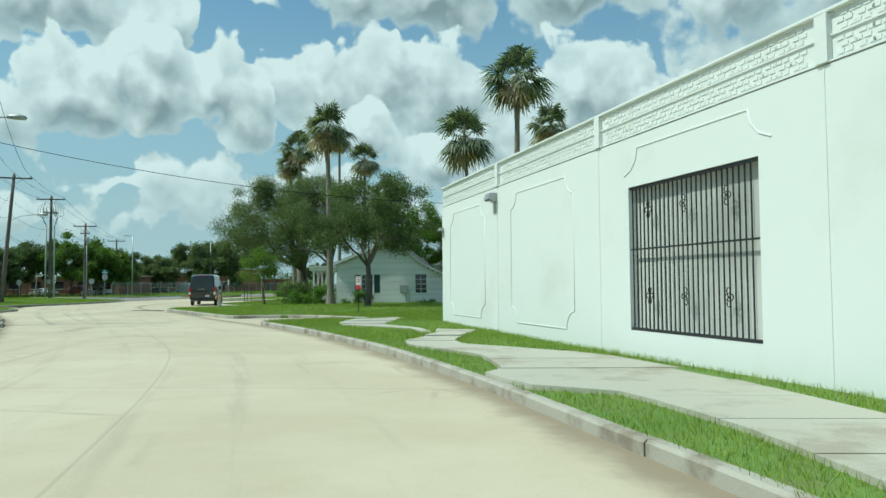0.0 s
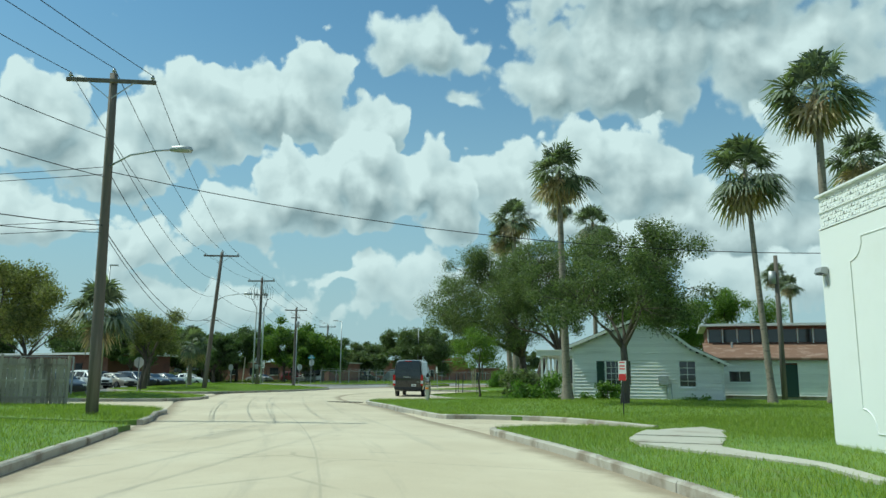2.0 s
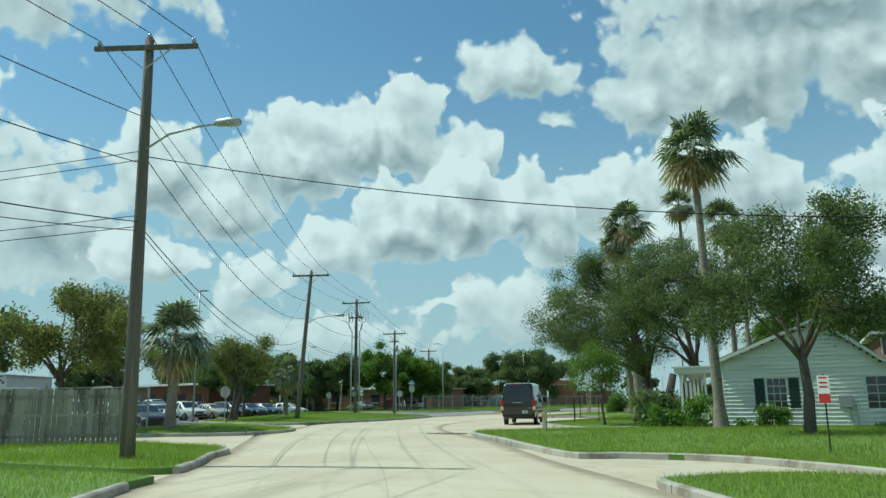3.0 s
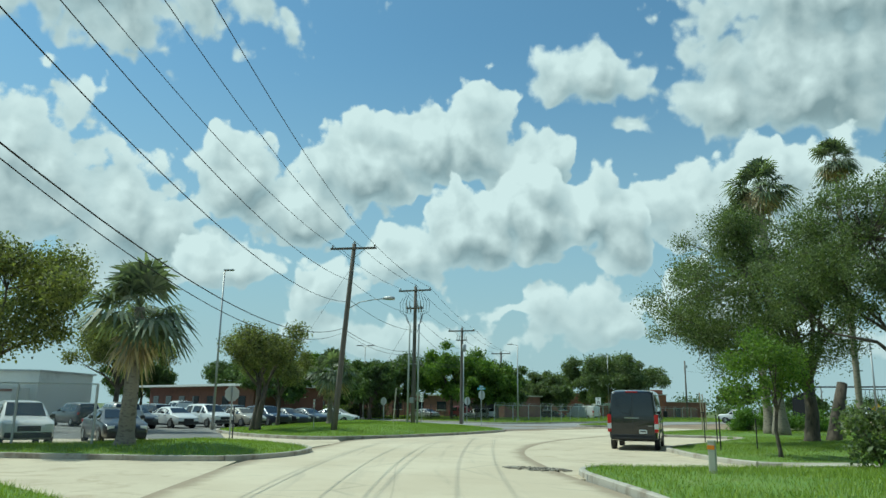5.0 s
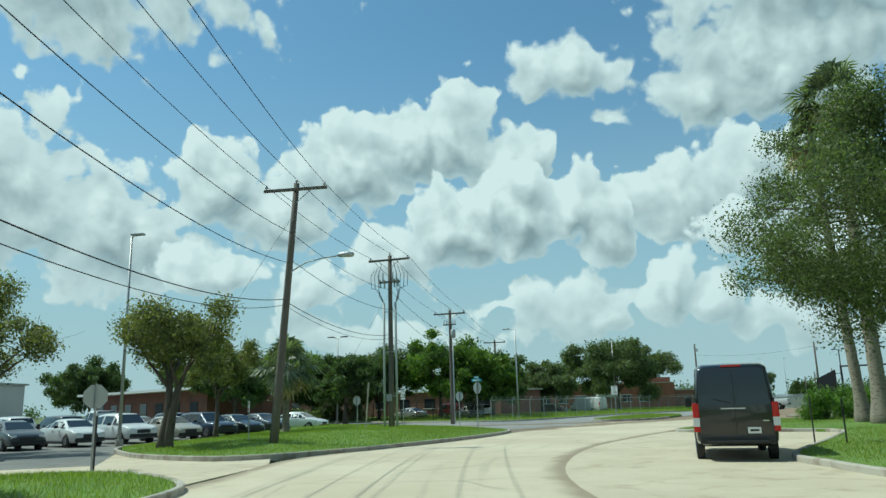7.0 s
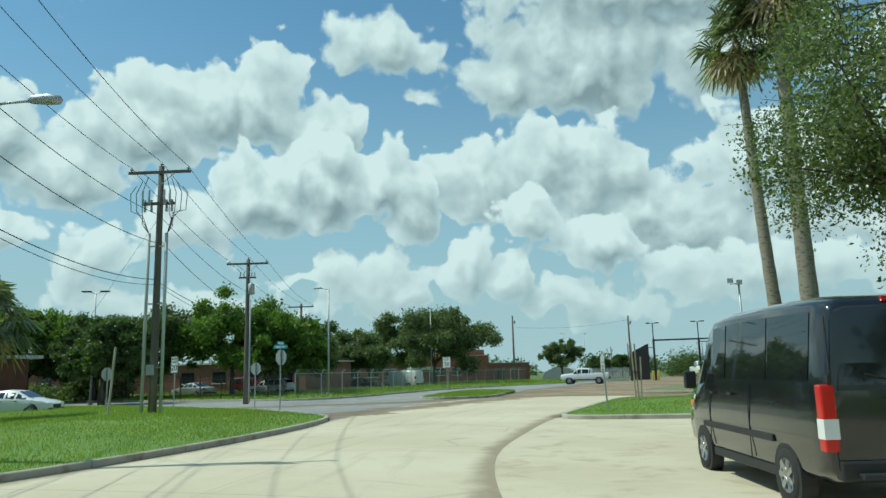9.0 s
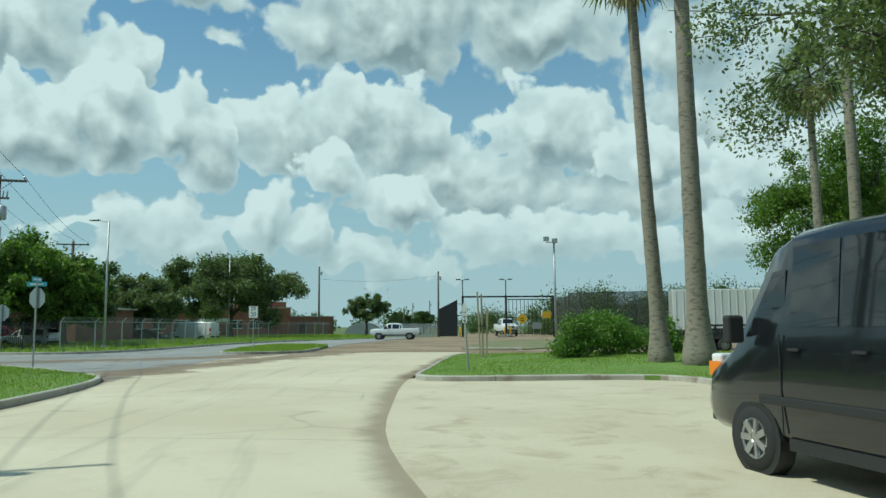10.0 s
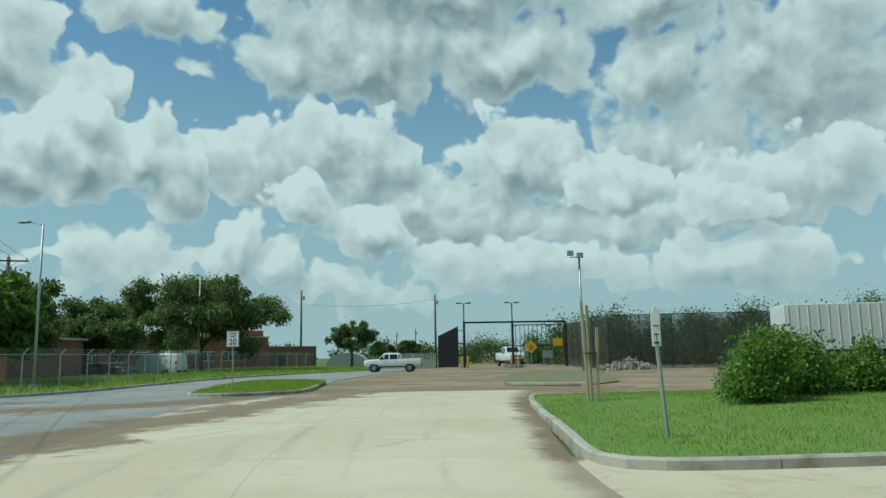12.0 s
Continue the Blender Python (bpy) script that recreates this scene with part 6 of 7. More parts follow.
        for wx in wheels:
            x = (wx - .5) * L
            part("wheel_arch", Geo().tube([(x, s * hw * .80, wheel_r), (x, s * (hw * .985 + .004), wheel_r)], wheel_r * 1.16, 22), BLACK_TRIM, v)
            wheel(v, x, s * (hw - .105), wheel_r, .22, s)
        for wx in ((.45, .62) if style != "van" else (.55, .70)):
            part("door_handle", Geo().box(((wx - .5) * L, s * (hw + .012), st[4][2] * sh - .1), (.16, .03, .03)), BLACK_TRIM if style == "van" else CHROME, v)
        part("sill", Geo().box((0, s * hw * .955, st[4][1] * sh + .04), (L * .46, .06, .12)), BLACK_TRIM, v)
    lo = st[1][1] * sh
    part("rear_bumper", Geo().box((-L / 2 + .03, 0, lo + .13), (.16, W * .9, .22)), BLACK_TRIM, v, bevel=.03)
    part("front_bumper", Geo().box((L / 2 - .05, 0, lo + .10), (.16, W * .84, .2)), BLACK_TRIM, v, bevel=.03)
    part("grille", Geo().box((L / 2 - .02, 0, nose[4][2] - .14), (.06, W * .42, .2)), BLACK_TRIM, v, bevel=.02)
    if plate:
        p = part("number_plate", Geo().box((-L / 2 - .06, .0 if style != "van" else -.42, lo + (.42 if style != "van" else .36)), (.02, .32, .16)), SIGN_WHITE, v, "white number plate with a plain dark bar")
        part("plate_bar", Geo().box((-L / 2 - .072, .0 if style != "van" else -.42, lo + (.42 if style != "van" else .36)), (.006, .22, .05)), SIGN_BLACK, p)
    if style == "pickup":
        part("bed_liner", Geo().box((-L * .31, 0, 1.325 * sh), (L * .34, W * .80, .02)), BLACK_TRIM, v)
    return v


def passenger_van():
    """The dark van parked in the bay, seen from all round."""
    L, W = 5.65, 2.06
    v = vehicle("van", "van", (-22.42, 63.75, 0.0), 102.4, L, W, 2.54, "bronze", "black high-roofed passenger van parked in the concrete bay", "van", glass=(2, 5), wheels=(.215, .825), wheel_r=.35, pillar=(.02, .98))
    x = -L / 2
    for s in (-1, 1):
        g = Geo().put([(x + .012, s * .06, 1.42), (x + .012, s * .86, 1.42), (x + .06, s * .72, 2.22), (x + .06, s * .06, 2.22)], [(0, 1, 2, 3) if s > 0 else (3, 2, 1, 0)])
        for i, q in enumerate(g.v):
            g.v[i] = (q[0] - .03, q[1], q[2])
        part("rear_window", g, CAR_GLASS, v)
        part("door_seam", Geo().box((x - .012, s * .93, 1.4), (.012, .012, 1.7)), BLACK_TRIM, v)
        part("hinge", Geo().box((x - .005, s * .95, 1.55), (.05, .04, .1)), BLACK_TRIM, v)
        part("side_moulding", Geo().box((0.2, s * (W / 2 + .006), .78), (3.0, .03, .09)), BLACK_TRIM, v, bevel=.01)
        for wx in (-.08, .24):
            part("door_seam", Geo().box((wx * L, s * (W / 2 + .002), .95), (.012, .012, 1.0)), BLACK_TRIM, v)
        part("front_door_window", Geo().put([(L * .235, s * (W / 2 * .955), 1.5), (L * .345, s * (W / 2 * .965), 1.42), (L * .27, s * (W / 2 * .90), 2.1), (L * .235, s * (W / 2 * .90), 2.12)], [(0, 1, 2, 3) if s < 0 else (3, 2, 1, 0)]), CAR_GLASS, v)
    part("door_seam", Geo().box((x - .012, 0, 1.4), (.012, .012, 1.75)), BLACK_TRIM, v)
    part("chrome_strip", Geo().box((x - .02, 0.05, 1.34), (.02, .6, .03)), CHROME, v)
    part("badge", Geo().box((x - .02, -.72, 1.02), (.015, .16, .03)), CHROME, v)
    part("brake_light", Geo().box((x + .03, 0, 2.44), (.06, .5, .05)), RED_LENS, v, "high red brake light")
    part("step_bumper", Geo().box((x - .08, 0, .5), (.16, 1.5, .06)), BLACK_TRIM, v, bevel=.02)
    part("wiper", Geo().bar((x - .03, .1, 1.48), (x - .03, .55, 1.6), .02, .02), BLACK_TRIM, v)
    return v


def box_truck():
    t = thing("box_truck", (-8.0, 103.2, 0.0), "white box truck parked on the dirt yard", "truck", turn=-12)
    part("cargo_box", Geo().box((-1.6, 0, 2.45), (5.4, 2.4, 2.5)), PAINTS["white"], t, bevel=.04)
    for i in range(12):
        part("box_rib", Geo().box((-4.1 + i * .45, -1.21, 2.45), (.04, .03, 2.4)), TRIM, t)
    cab = part("cab", Geo().prism([(1.2, -1.1), (2.6, -1.1), (2.6, 1.1), (1.2, 1.1)], .7, 2.6), PAINTS["white"], t, bevel=.12)
    part("hood", Geo().box((3.1, 0, 1.1), (1.2, 1.9, .95)), PAINTS["white"], t, bevel=.12)
    part("windscreen", Geo().box((2.6, 0, 2.1), (.03, 1.9, .75)), CAR_GLASS, cab)
    part("side_window", Geo().box((2.0, -1.11, 2.1), (.9, .03, .65)), CAR_GLASS, cab)
    part("wind_deflector", Geo().box((1.9, 0, 3.0), (1.2, 1.8, .8)), PAINTS["white"], t, bevel=.2)
    part("chassis", Geo().box((-.4, 0, .72), (7.0, 1.0, .25)), BLACK_STEEL, t)
    for x in (-3.0, 2.6):
        for s in (-1, 1):
            wheel(t, x, s * .95, .48, .3, s)
    u = thing("flatbed_trailer", (-9.6, 99.6, 0.0), "black steel utility trailer with slatted sides", "trailer", turn=-8)
    part("deck", Geo().box((0, 0, .75), (4.6, 1.9, .12)), BLACK_STEEL, u)
    for s in (-1, 1):
        for i in range(10):
            part("stake", Geo().box((-2.2 + i * .49, s * .92, 1.15), (.06, .05, .7)), BLACK_STEEL, u)
        for z in (1.0, 1.25, 1.48):
            part("side_rail", Geo().box((0, s * .93, z), (4.6, .04, .12)), BLACK_STEEL, u)
        wheel(u, 1.4, s * .9, .38, .24, s)
        wheel(u, -1.2, s * .9, .38, .24, s)
    part("ramp", Geo().bar((-2.4, -.5, .7), (-3.4, -.5, .1), .5, .06), STEEL, u)
    r = thing("utility_cart", (-5.7, 99.4, 0.0), "small red-orange utility vehicle parked by the yard", "vehicle", turn=-20)
    part("body", Geo().prism([(-1.1, -.6), (1.0, -.6), (1.25, -.35), (1.25, .35), (1.0, .6), (-1.1, .6)], .45, .95), PAINTS["orange"], r, bevel=.08)
    part("roof", Geo().box((-.1, 0, 1.75), (1.3, 1.2, .06)), BLACK_TRIM, r)
    for x in (-.7, .5):
        for s in (-1, 1):
            part("roll_bar", Geo().tube([(x, s * .55, .9), (x, s * .55, 1.75)], .025, 6), BLACK_STEEL, r)
    for x in (-.75, .8):
        for s in (-1, 1):
            wheel(r, x, s * .6, .3, .22, s)


passenger_van()
box_truck()
row = "cars in the parking lot"
vehicle("car", "sedan", (-57.0, 62.3), -12, 4.7, 1.82, 1.45, "grey", "dark grey sedan parked in the lot", "car", (2, 6), row)
vehicle("car", "sedan", (-56.6, 65.3), -10, 4.6, 1.8, 1.45, "white", "white sedan parked in the lot", "car", (2, 6), row)
vehicle("car", "suv", (-56.4, 68.4), -10, 4.6, 1.85, 1.68, "white", "white sport utility car parked in the lot", "car", (2, 5), row)
vehicle("car", "sedan", (-56.2, 71.4), -8, 4.7, 1.82, 1.44, "beige", "pale beige sedan parked in the lot", "car", (2, 6), row)
vehicle("car", "suv", (-56.3, 74.4), -8, 4.5, 1.82, 1.62, "blue", "dark blue sport utility car parked in the lot", "car", (2, 5), row)
vehicle("car", "sedan", (-57.0, 77.4), -6, 4.6, 1.8, 1.43, "black", "black sedan parked in the lot", "car", (2, 6), row)
vehicle("car", "sedan", (-57.6, 80.6), -6, 4.6, 1.8, 1.44, "grey", "dark grey sedan parked in the lot", "car", (2, 6), row)
vehicle("car", "sedan", (-57.4, 84.3), 14, 4.6, 1.8, 1.45, "white", "white sedan parked at the end of the lot", "car", (2, 6), row)
vehicle("car", "suv", (-50.6, 56.6), 158, 4.9, 1.9, 1.72, "silver", "silver sport utility car with red tail lights in the lot", "car", (2, 5), row)
vehicle("car", "suv", (-42.0, 46.2), -22, 4.8, 1.88, 1.72, "white", "white sport utility car facing the grass island", "car", (2, 5), row)
vehicle("car", "sedan", (-41.6, 50.1), -22, 4.8, 1.85, 1.47, "black", "black sedan with a chrome grille facing the grass island", "car", (2, 6), row)
vehicle("car", "suv", (-43.4, 42.6), -22, 4.7, 1.88, 1.7, "grey", "dark grey sport utility car facing the grass island", "car", (2, 5), row)
for i, (x, y, kind, col) in enumerate(((-64, 66, "suv", "white"), (-64.5, 69.5, "suv", "black"), (-65, 73, "pickup", "white"), (-66, 76.5, "sedan", "silver"), (-67, 80, "suv", "grey"), (-63, 62, "suv", "black"))):
    vehicle("car", kind, (x, y), 170, 4.8, 1.85, 1.9 if kind == "pickup" else 1.65 if kind == "suv" else 1.45, col, "%s %s in the second row of the lot" % ({"grey": "dark grey"}.get(col, col), {"suv": "sport utility car", "pickup": "pickup truck", "sedan": "sedan"}[kind]),
            "car", (3, 7) if kind == "pickup" else (2, 5) if kind == "suv" else (2, 6), "far cars in the lot")
vehicle("pickup_truck", "pickup", (-31.9, 145.2), 176, 5.85, 2.03, 1.92, "white", "white crew-cab pickup truck crossing the dirt yard", "pickup truck", (3, 7), wheels=(.2, .82), wheel_r=.41)
vehicle("utility_truck", "pickup", (-16.5, 169.0), -80, 6.2, 2.25, 2.6, "white", "white work truck standing in the gateway", "pickup truck", (3, 7), wheels=(.2, .82), wheel_r=.42)
vehicle("cargo_van", "van", (-54.5, 141.5), 165, 5.2, 1.95, 2.2, "white", "white cargo van behind the chain-link fence", "van", (5, 5), wheels=(.215, .825))
vehicle("car", "sedan", (-58.5, 137.5), 170, 4.8, 1.85, 1.45, "black", "black sedan behind the chain-link fence", "car", (2, 6))
vehicle("car", "suv", (-63.5, 131.5), 160, 4.8, 1.9, 1.75, "black", "black sport utility car behind the chain-link fence", "car", (2, 5))
vehicle("car", "suv", (-64.5, 121.5), 20, 4.2, 1.9, 1.85, "red", "dark red boxy four-wheel-drive car behind the fence", "car", (2, 5), wheel_r=.4)
vehicle("car", "suv", (-60, 117.5), 170, 4.6, 1.85, 1.65, "white", "white car behind the iron fence", "car", (2, 5))
vehicle("car", "sedan", (-68, 116.5), 165, 4.6, 1.85, 1.45, "silver", "silver car behind the iron fence", "car", (2, 6))

# ---- pavement slabs ----
def band(poly, y, side):
    """The part of a plan polygon on one side of a line of constant y."""
    out = []
    for a, b in zip(poly, poly[1:] + poly[:1]):
        ia, ib = (a[1] - y) * side >= 0, (b[1] - y) * side >= 0
        if ia:
            out.append(a)
        if ia != ib:
            k = (y - a[1]) / (b[1] - a[1])
            out.append((a[0] + (b[0] - a[0]) * k, y))
    return out


def build_sidewalk():
    walk_way = tagged(new("sidewalk"), "broken pale concrete sidewalk half overgrown by grass", "sidewalk", "", "structure")
    for poly, step in ((SIDEWALK, 1.5), (SIDEWALK_FAR, 1.6)):
        ys = [p[1] for p in poly]
        y0 = min(ys)
        while y0 < max(ys):
            q = band(band(poly, y0 + 0.008, 1), y0 + step - 0.008, -1)
            y0 += step
            if len(q) > 2:
                mx, my = sum(p[0] for p in q) / len(q), sum(p[1] for p in q) / len(q)
                z = 0.165 + min(max(float(edge_distance(np.array([mx]), np.array([my]), VERGE)[0]) * 0.03, 0), 0.2) + random.uniform(-0.006, 0.006)
                part("paving_slab", Geo().prism(q, 0.02, z), SLAB, walk_way)
    porch_path = tagged(new("garden_path"), "narrow concrete path across the lawn to the porch", "path", "", "structure")
    line = curve_points([(-14.9, 54.2), (-13, 55.7), (-11, 57.2), (-8.6, 59.0)], 1.4)
    for a, b in zip(line, line[1:]):
        d = (b - a).normalized()
        s = Vector((d.y, -d.x, 0))
        q = [a + d * 0.01 - s * 0.55, a + d * 0.01 + s * 0.55, b - d * 0.01 + s * 0.55, b - d * 0.01 - s * 0.55]
        part("paving_slab", Geo().prism([(p.x, p.y) for p in q], -0.05, 0.15), SLAB, porch_path)


build_sidewalk()


# ---- fences ----
def board_fence():
    f = thing("wooden_fence", (-26.9, 36.0, 0.15), "weathered grey wooden board fence on the grass", "fence", turn=math.degrees(math.atan2(-11.4, -9.1)))
    for i in range(92):
        h = 1.86 + random.uniform(-0.03, 0.02)
        x = 0.08 + i * 0.152
        me = Geo().put([(x - .07, -.01, 0), (x + .07, -.01, 0), (x + .07, -.01, h - .04), (x + .035, -.01, h), (x - .035, -.01, h), (x - .07, -.01, h - .04),
                        (x - .07, .012, 0), (x + .07, .012, 0), (x + .07, .012, h - .04), (x + .035, .012, h), (x - .035, .012, h), (x - .07, .012, h - .04)],
                       [(0, 1, 2, 3, 4, 5), (11, 10, 9, 8, 7, 6), (0, 6, 7, 1), (1, 7, 8, 2), (2, 8, 9, 3), (3, 9, 10, 4), (4, 10, 11, 5), (5, 11, 6, 0)])
        ob = part("board", me, OLD_WOOD, f)
        ob.rotation_euler = (random.uniform(-.01, .01), random.uniform(-.008, .008), 0)
    for z in (.35, 1.0, 1.6):
        part("rail", Geo().box((7, .04, z), (14, .05, .09)), OLD_WOOD, f)
    for i in range(7):
        part("post", Geo().box((.02 + i * 2.33, .1, .98), (.1, .1, 2.0)), OLD_WOOD, f)


def iron_fence():
    pts = [(-84, 113.5), (-76, 111), (-66, 108.2), (-58, 106.2), (-52, 105.2)]
    f = thing("iron_fence", (0, 0, 0.15), "black iron picket fence beyond the cross street", "fence")
    line = curve_points(pts, 2.4)
    for a, b in zip(line, line[1:]):
        part("post", Geo().box((a.x, a.y, .95), (.07, .07, 1.9)), BLACK_STEEL, f)
        for z in (.25, 1.55):
            part("rail", Geo().bar(a + Vector((0, 0, z)), b + Vector((0, 0, z)), .03, .04), BLACK_STEEL, f)
        for k in range(1, 16):
            p = a.lerp(b, k / 16)
            part("picket", Geo().box((p.x, p.y, .95), (.022, .022, 1.75)), BLACK_STEEL, f)


def mesh_material(name, base, cover):
    """Wire mesh too fine to see wire by wire: part of the light passes."""
    m = bpy.data.materials.new(name)
    m.use_nodes = True
    n = Nodes(m.node_tree)
    bsdf, out = m.node_tree.nodes["Principled BSDF"], m.node_tree.nodes["Material Output"]
    bsdf.inputs["Base Color"].default_value, bsdf.inputs["Roughness"].default_value = (*base, 1), 0.6
    mix = n.add("ShaderNodeMixShader")
    coord = n.add("ShaderNodeTexCoord").outputs["Object"]
    n.link(n.step(n.noise(coord, 0.7, 4, 0.6), 0.3, 0.7, cover * 0.75, cover * 1.2), mix.inputs[0])
    n.link(n.add("ShaderNodeBsdfTransparent"), mix.inputs[1])
    n.link(bsdf, mix.inputs[2])
    n.link(mix, out.inputs[0])
    return m


LINK = mesh_material("chain_link", (0.30, 0.30, 0.29), 0.22)
DARK_LINK = mesh_material("dark_mesh", (0.04, 0.042, 0.036), 0.68)


def link_fence(name, pts, high, spacing, mesh_mat, post_mat, label, arms=True, z=0.1):
    f = thing(name, (0, 0, z), label, "fence")
    line = curve_points(pts, spacing)
    for a, b in zip(line, line[1:]):
        d = (b - a).normalized()
        s = Vector((-d.y, d.x, 0))
        g = Geo().tube([a, a + Vector((0, 0, high))] + ([a + Vector((0, 0, high + .3)) - s * .3] if arms else []), .045, 6)
        part("post", g, post_mat, f)
        part("mesh_panel", Geo().put([a, b, b + Vector((0, 0, high)), a + Vector((0, 0, high))], [(0, 1, 2, 3)]), mesh_mat, f)
        r = Geo().tube([a + Vector((0, 0, high)), b + Vector((0, 0, high))], .025, 5)
        if arms:
            for k in (.12, .22, .3):
                r.tube([a + Vector((0, 0, high + k)) - s * k, b + Vector((0, 0, high + k)) - s * k], .008, 4)
        part("top_rail", r, post_mat, f)
    return f


board_fence()
iron_fence()
link_fence("chain_link_fence", [(-52, 106.5), (-50.4, 112), (-49.8, 122), (-49.6, 134), (-48, 146), (-45.5, 158), (-43, 168)], 1.9, 3.0, LINK, STEEL, "galvanised chain-link fence with barbed wire arms")
link_fence("yard_fence", [(-10.4, 160.5), (-10.6, 148), (-11.4, 140.5), (-4, 138.5), (8, 136), (22, 131)], 5.2, 3.0, DARK_LINK, BLACK_STEEL, "tall dark mesh fence round the scrap yard", False, 0.0)
link_fence("lawn_fence", [(-2, 108), (8, 106), (24, 102)], 3.4, 3.0, LINK, BLACK_STEEL, "tall wire fence with dark posts behind the lawn", False, 0.0)


link_fence("lot_fence", [(-35.6, 45.1), (-37.5, 43.6), (-44, 40.2), (-54, 36.8)], 2.0, 2.6, LINK, STEEL, "galvanised pipe and wire fence on the grass island", False, 0.3)


# ---- yard gate ----
def yard_gate():
    g = thing("yard_gate", (-23.3, 161.0, 0.0), "black steel gate frame with lamps and an open sliding panel", "gate")
    for x, h in ((0, 5.75), (6.1, 5.75), (12.8, 5.6)):
        part("gate_post", Geo().box((x, 0, h / 2), (.28, .28, h)), BLACK_STEEL, g, bevel=.02)
    part("beam", Geo().box((6.4, 0, 5.6), (12.9, .16, .22)), BLACK_STEEL, g)
    part("beam", Geo().box((9.4, 0, 5.2), (6.7, .1, .12)), BLACK_STEEL, g)
    for i in range(12):
        part("slat", Geo().box((6.5 + i * .55, .02, 2.7), (.06, .05, 5.1)), BLACK_STEEL, g)
    for z in (.4, 2.6):
        part("rail", Geo().box((9.4, .05, z), (6.6, .06, .1)), BLACK_STEEL, g)
    panel = [(-3.3, .1), (-.75, .1), (-.75, 5.2), (-3.3, 3.95)]
    part("gate_panel", Geo().slab(panel, Matrix.Identity(4), .08), BLACK_STEEL, g, "dark solid gate panel with a sloping top")
    for z in (1.5, 3.0, 4.6):
        part("hinge_bar", Geo().box((-.4, 0, z), (.8, .06, .08)), BLACK_STEEL, g)
    for x in (0, 6.1):
        m = part("lamp_mast", Geo().tube([(x, 0, 5.7), (x, 0, 8.0)], .07, 8), BLACK_STEEL, g)
        for s in (-1, 1):
            part("lamp_head", Geo().box((x + s * .62, 0, 8.05), (.6, .3, .14)).bar((x, 0, 7.95), (x + s * .5, 0, 8.05), .06, .06), BLACK_STEEL, m)
    for x in (-.35, .35, 5.8, 6.6):
        b = thing("bollard", (-23.3 + x, 160.4, 0), "yellow steel bollard at the gate", "bollard", "gate bollards")
        part("post", Geo().tube([(0, 0, -.2), (0, 0, 1.3), (0, 0, 1.38)], [.11, .11, .05], 10), YELLOW, b, smooth=True)
    s = thing("warning_sign", (-15.0, 160.6, 0), "yellow diamond warning sign on a steel post", "sign")
    part("post", Geo().tube([(0, 0, -.1), (0, 0, 2.9)], .04, 7), STEEL, s)
    part("panel", Geo().slab([(-.85, 2.45), (0, 1.6), (.85, 2.45), (0, 3.3)], pose(0, -.06, 0), .02), YELLOW, s)
    for k in (-.2, .1):
        part("marking", Geo().box((0, -.068, 2.4 + k), (.5, .006, .1)), SIGN_BLACK, s)
    s = thing("gate_sign", (-11.6, 160.6, 0), "yellow square notice on the mesh fence", "sign")
    part("panel", Geo().box((0, -.2, 3.0), (1.2, .04, .95)), YELLOW, s)
    s = thing("notice_board", (-13.0, 160.2, 0), "small white notice board by the gate", "sign")
    part("panel", Geo().box((0, 0, 1.5), (1.3, .05, .9)), SIGN_BACK, s)
    for x in (-.5, .5):
        part("post", Geo().tube([(x, 0.05, -.1), (x, .05, 1.6)], .04, 6), STEEL, s)
    w = thing("slat_fence", (-27.0, 160.6, 0), "pale upright slat fence beside the gate", "fence")
    for i in range(26):
        part("slat", Geo().box((-i * .24, 0, .95), (.15, .05, 1.9)), SIGN_BACK, w)
    part("rail", Geo().box((-3, .05, 1.5), (6.2, .05, .1)).box((-3, .05, .5), (6.2, .05, .1)), STEEL, w)


def scrap():
    rng = np.random.default_rng(9)
    for name, x, y, n, r, h, label in (("scrap_heap", -9.8, 137.0, 260, 2.4, 1.1, "heap of grey scrap and branches against the mesh fence"), ("rubble_pile", -12.5, 134, 90, 1.1, .6, "low pile of debris beside the dirt track"),
                                       ("scrap_pile", -17.5, 157.5, 60, 1.2, .4, "small scatter of pale rubbish by the gate")):
        g = Geo()
        for _ in range(n):
            a, k = rng.uniform(0, 6.28), rng.random() ** .6
            z = h * (1 - k) * rng.uniform(.2, 1)
            m = pose(r * k * math.cos(a), r * k * math.sin(a), z, *rng.uniform(0, 180, 3))
            g.box((0, 0, 0), (rng.uniform(.1, .8), rng.uniform(.03, .2), rng.uniform(.03, .2)), 0, m)
        tagged(part(name, g, DEBRIS), label, "debris", "", "stuff").location = (x, y, 0.05)


yard_gate()
scrap()


# ---- signs and posts ----
def words(owner, text, at, size, mat=None, depth=0.004, wide=1.0):
    """Flat lettering facing -y on a sign."""
    c = bpy.data.curves.new("lettering", "FONT")
    c.body, c.size, c.align_x, c.align_y, c.extrude = text, size, "CENTER", "CENTER", depth
    c.materials.append(mat or SIGN_BLACK)
    ob = new("lettering", c)
    ob.parent, ob.location, ob.rotation_euler, ob.scale = owner, at, (radians(90), 0, 0), (wide, 1, 1)
    return ob


def octagon(r):
    return [(r * math.cos(radians(22.5 + 45 * k)), r * math.sin(radians(22.5 + 45 * k))) for k in range(8)]


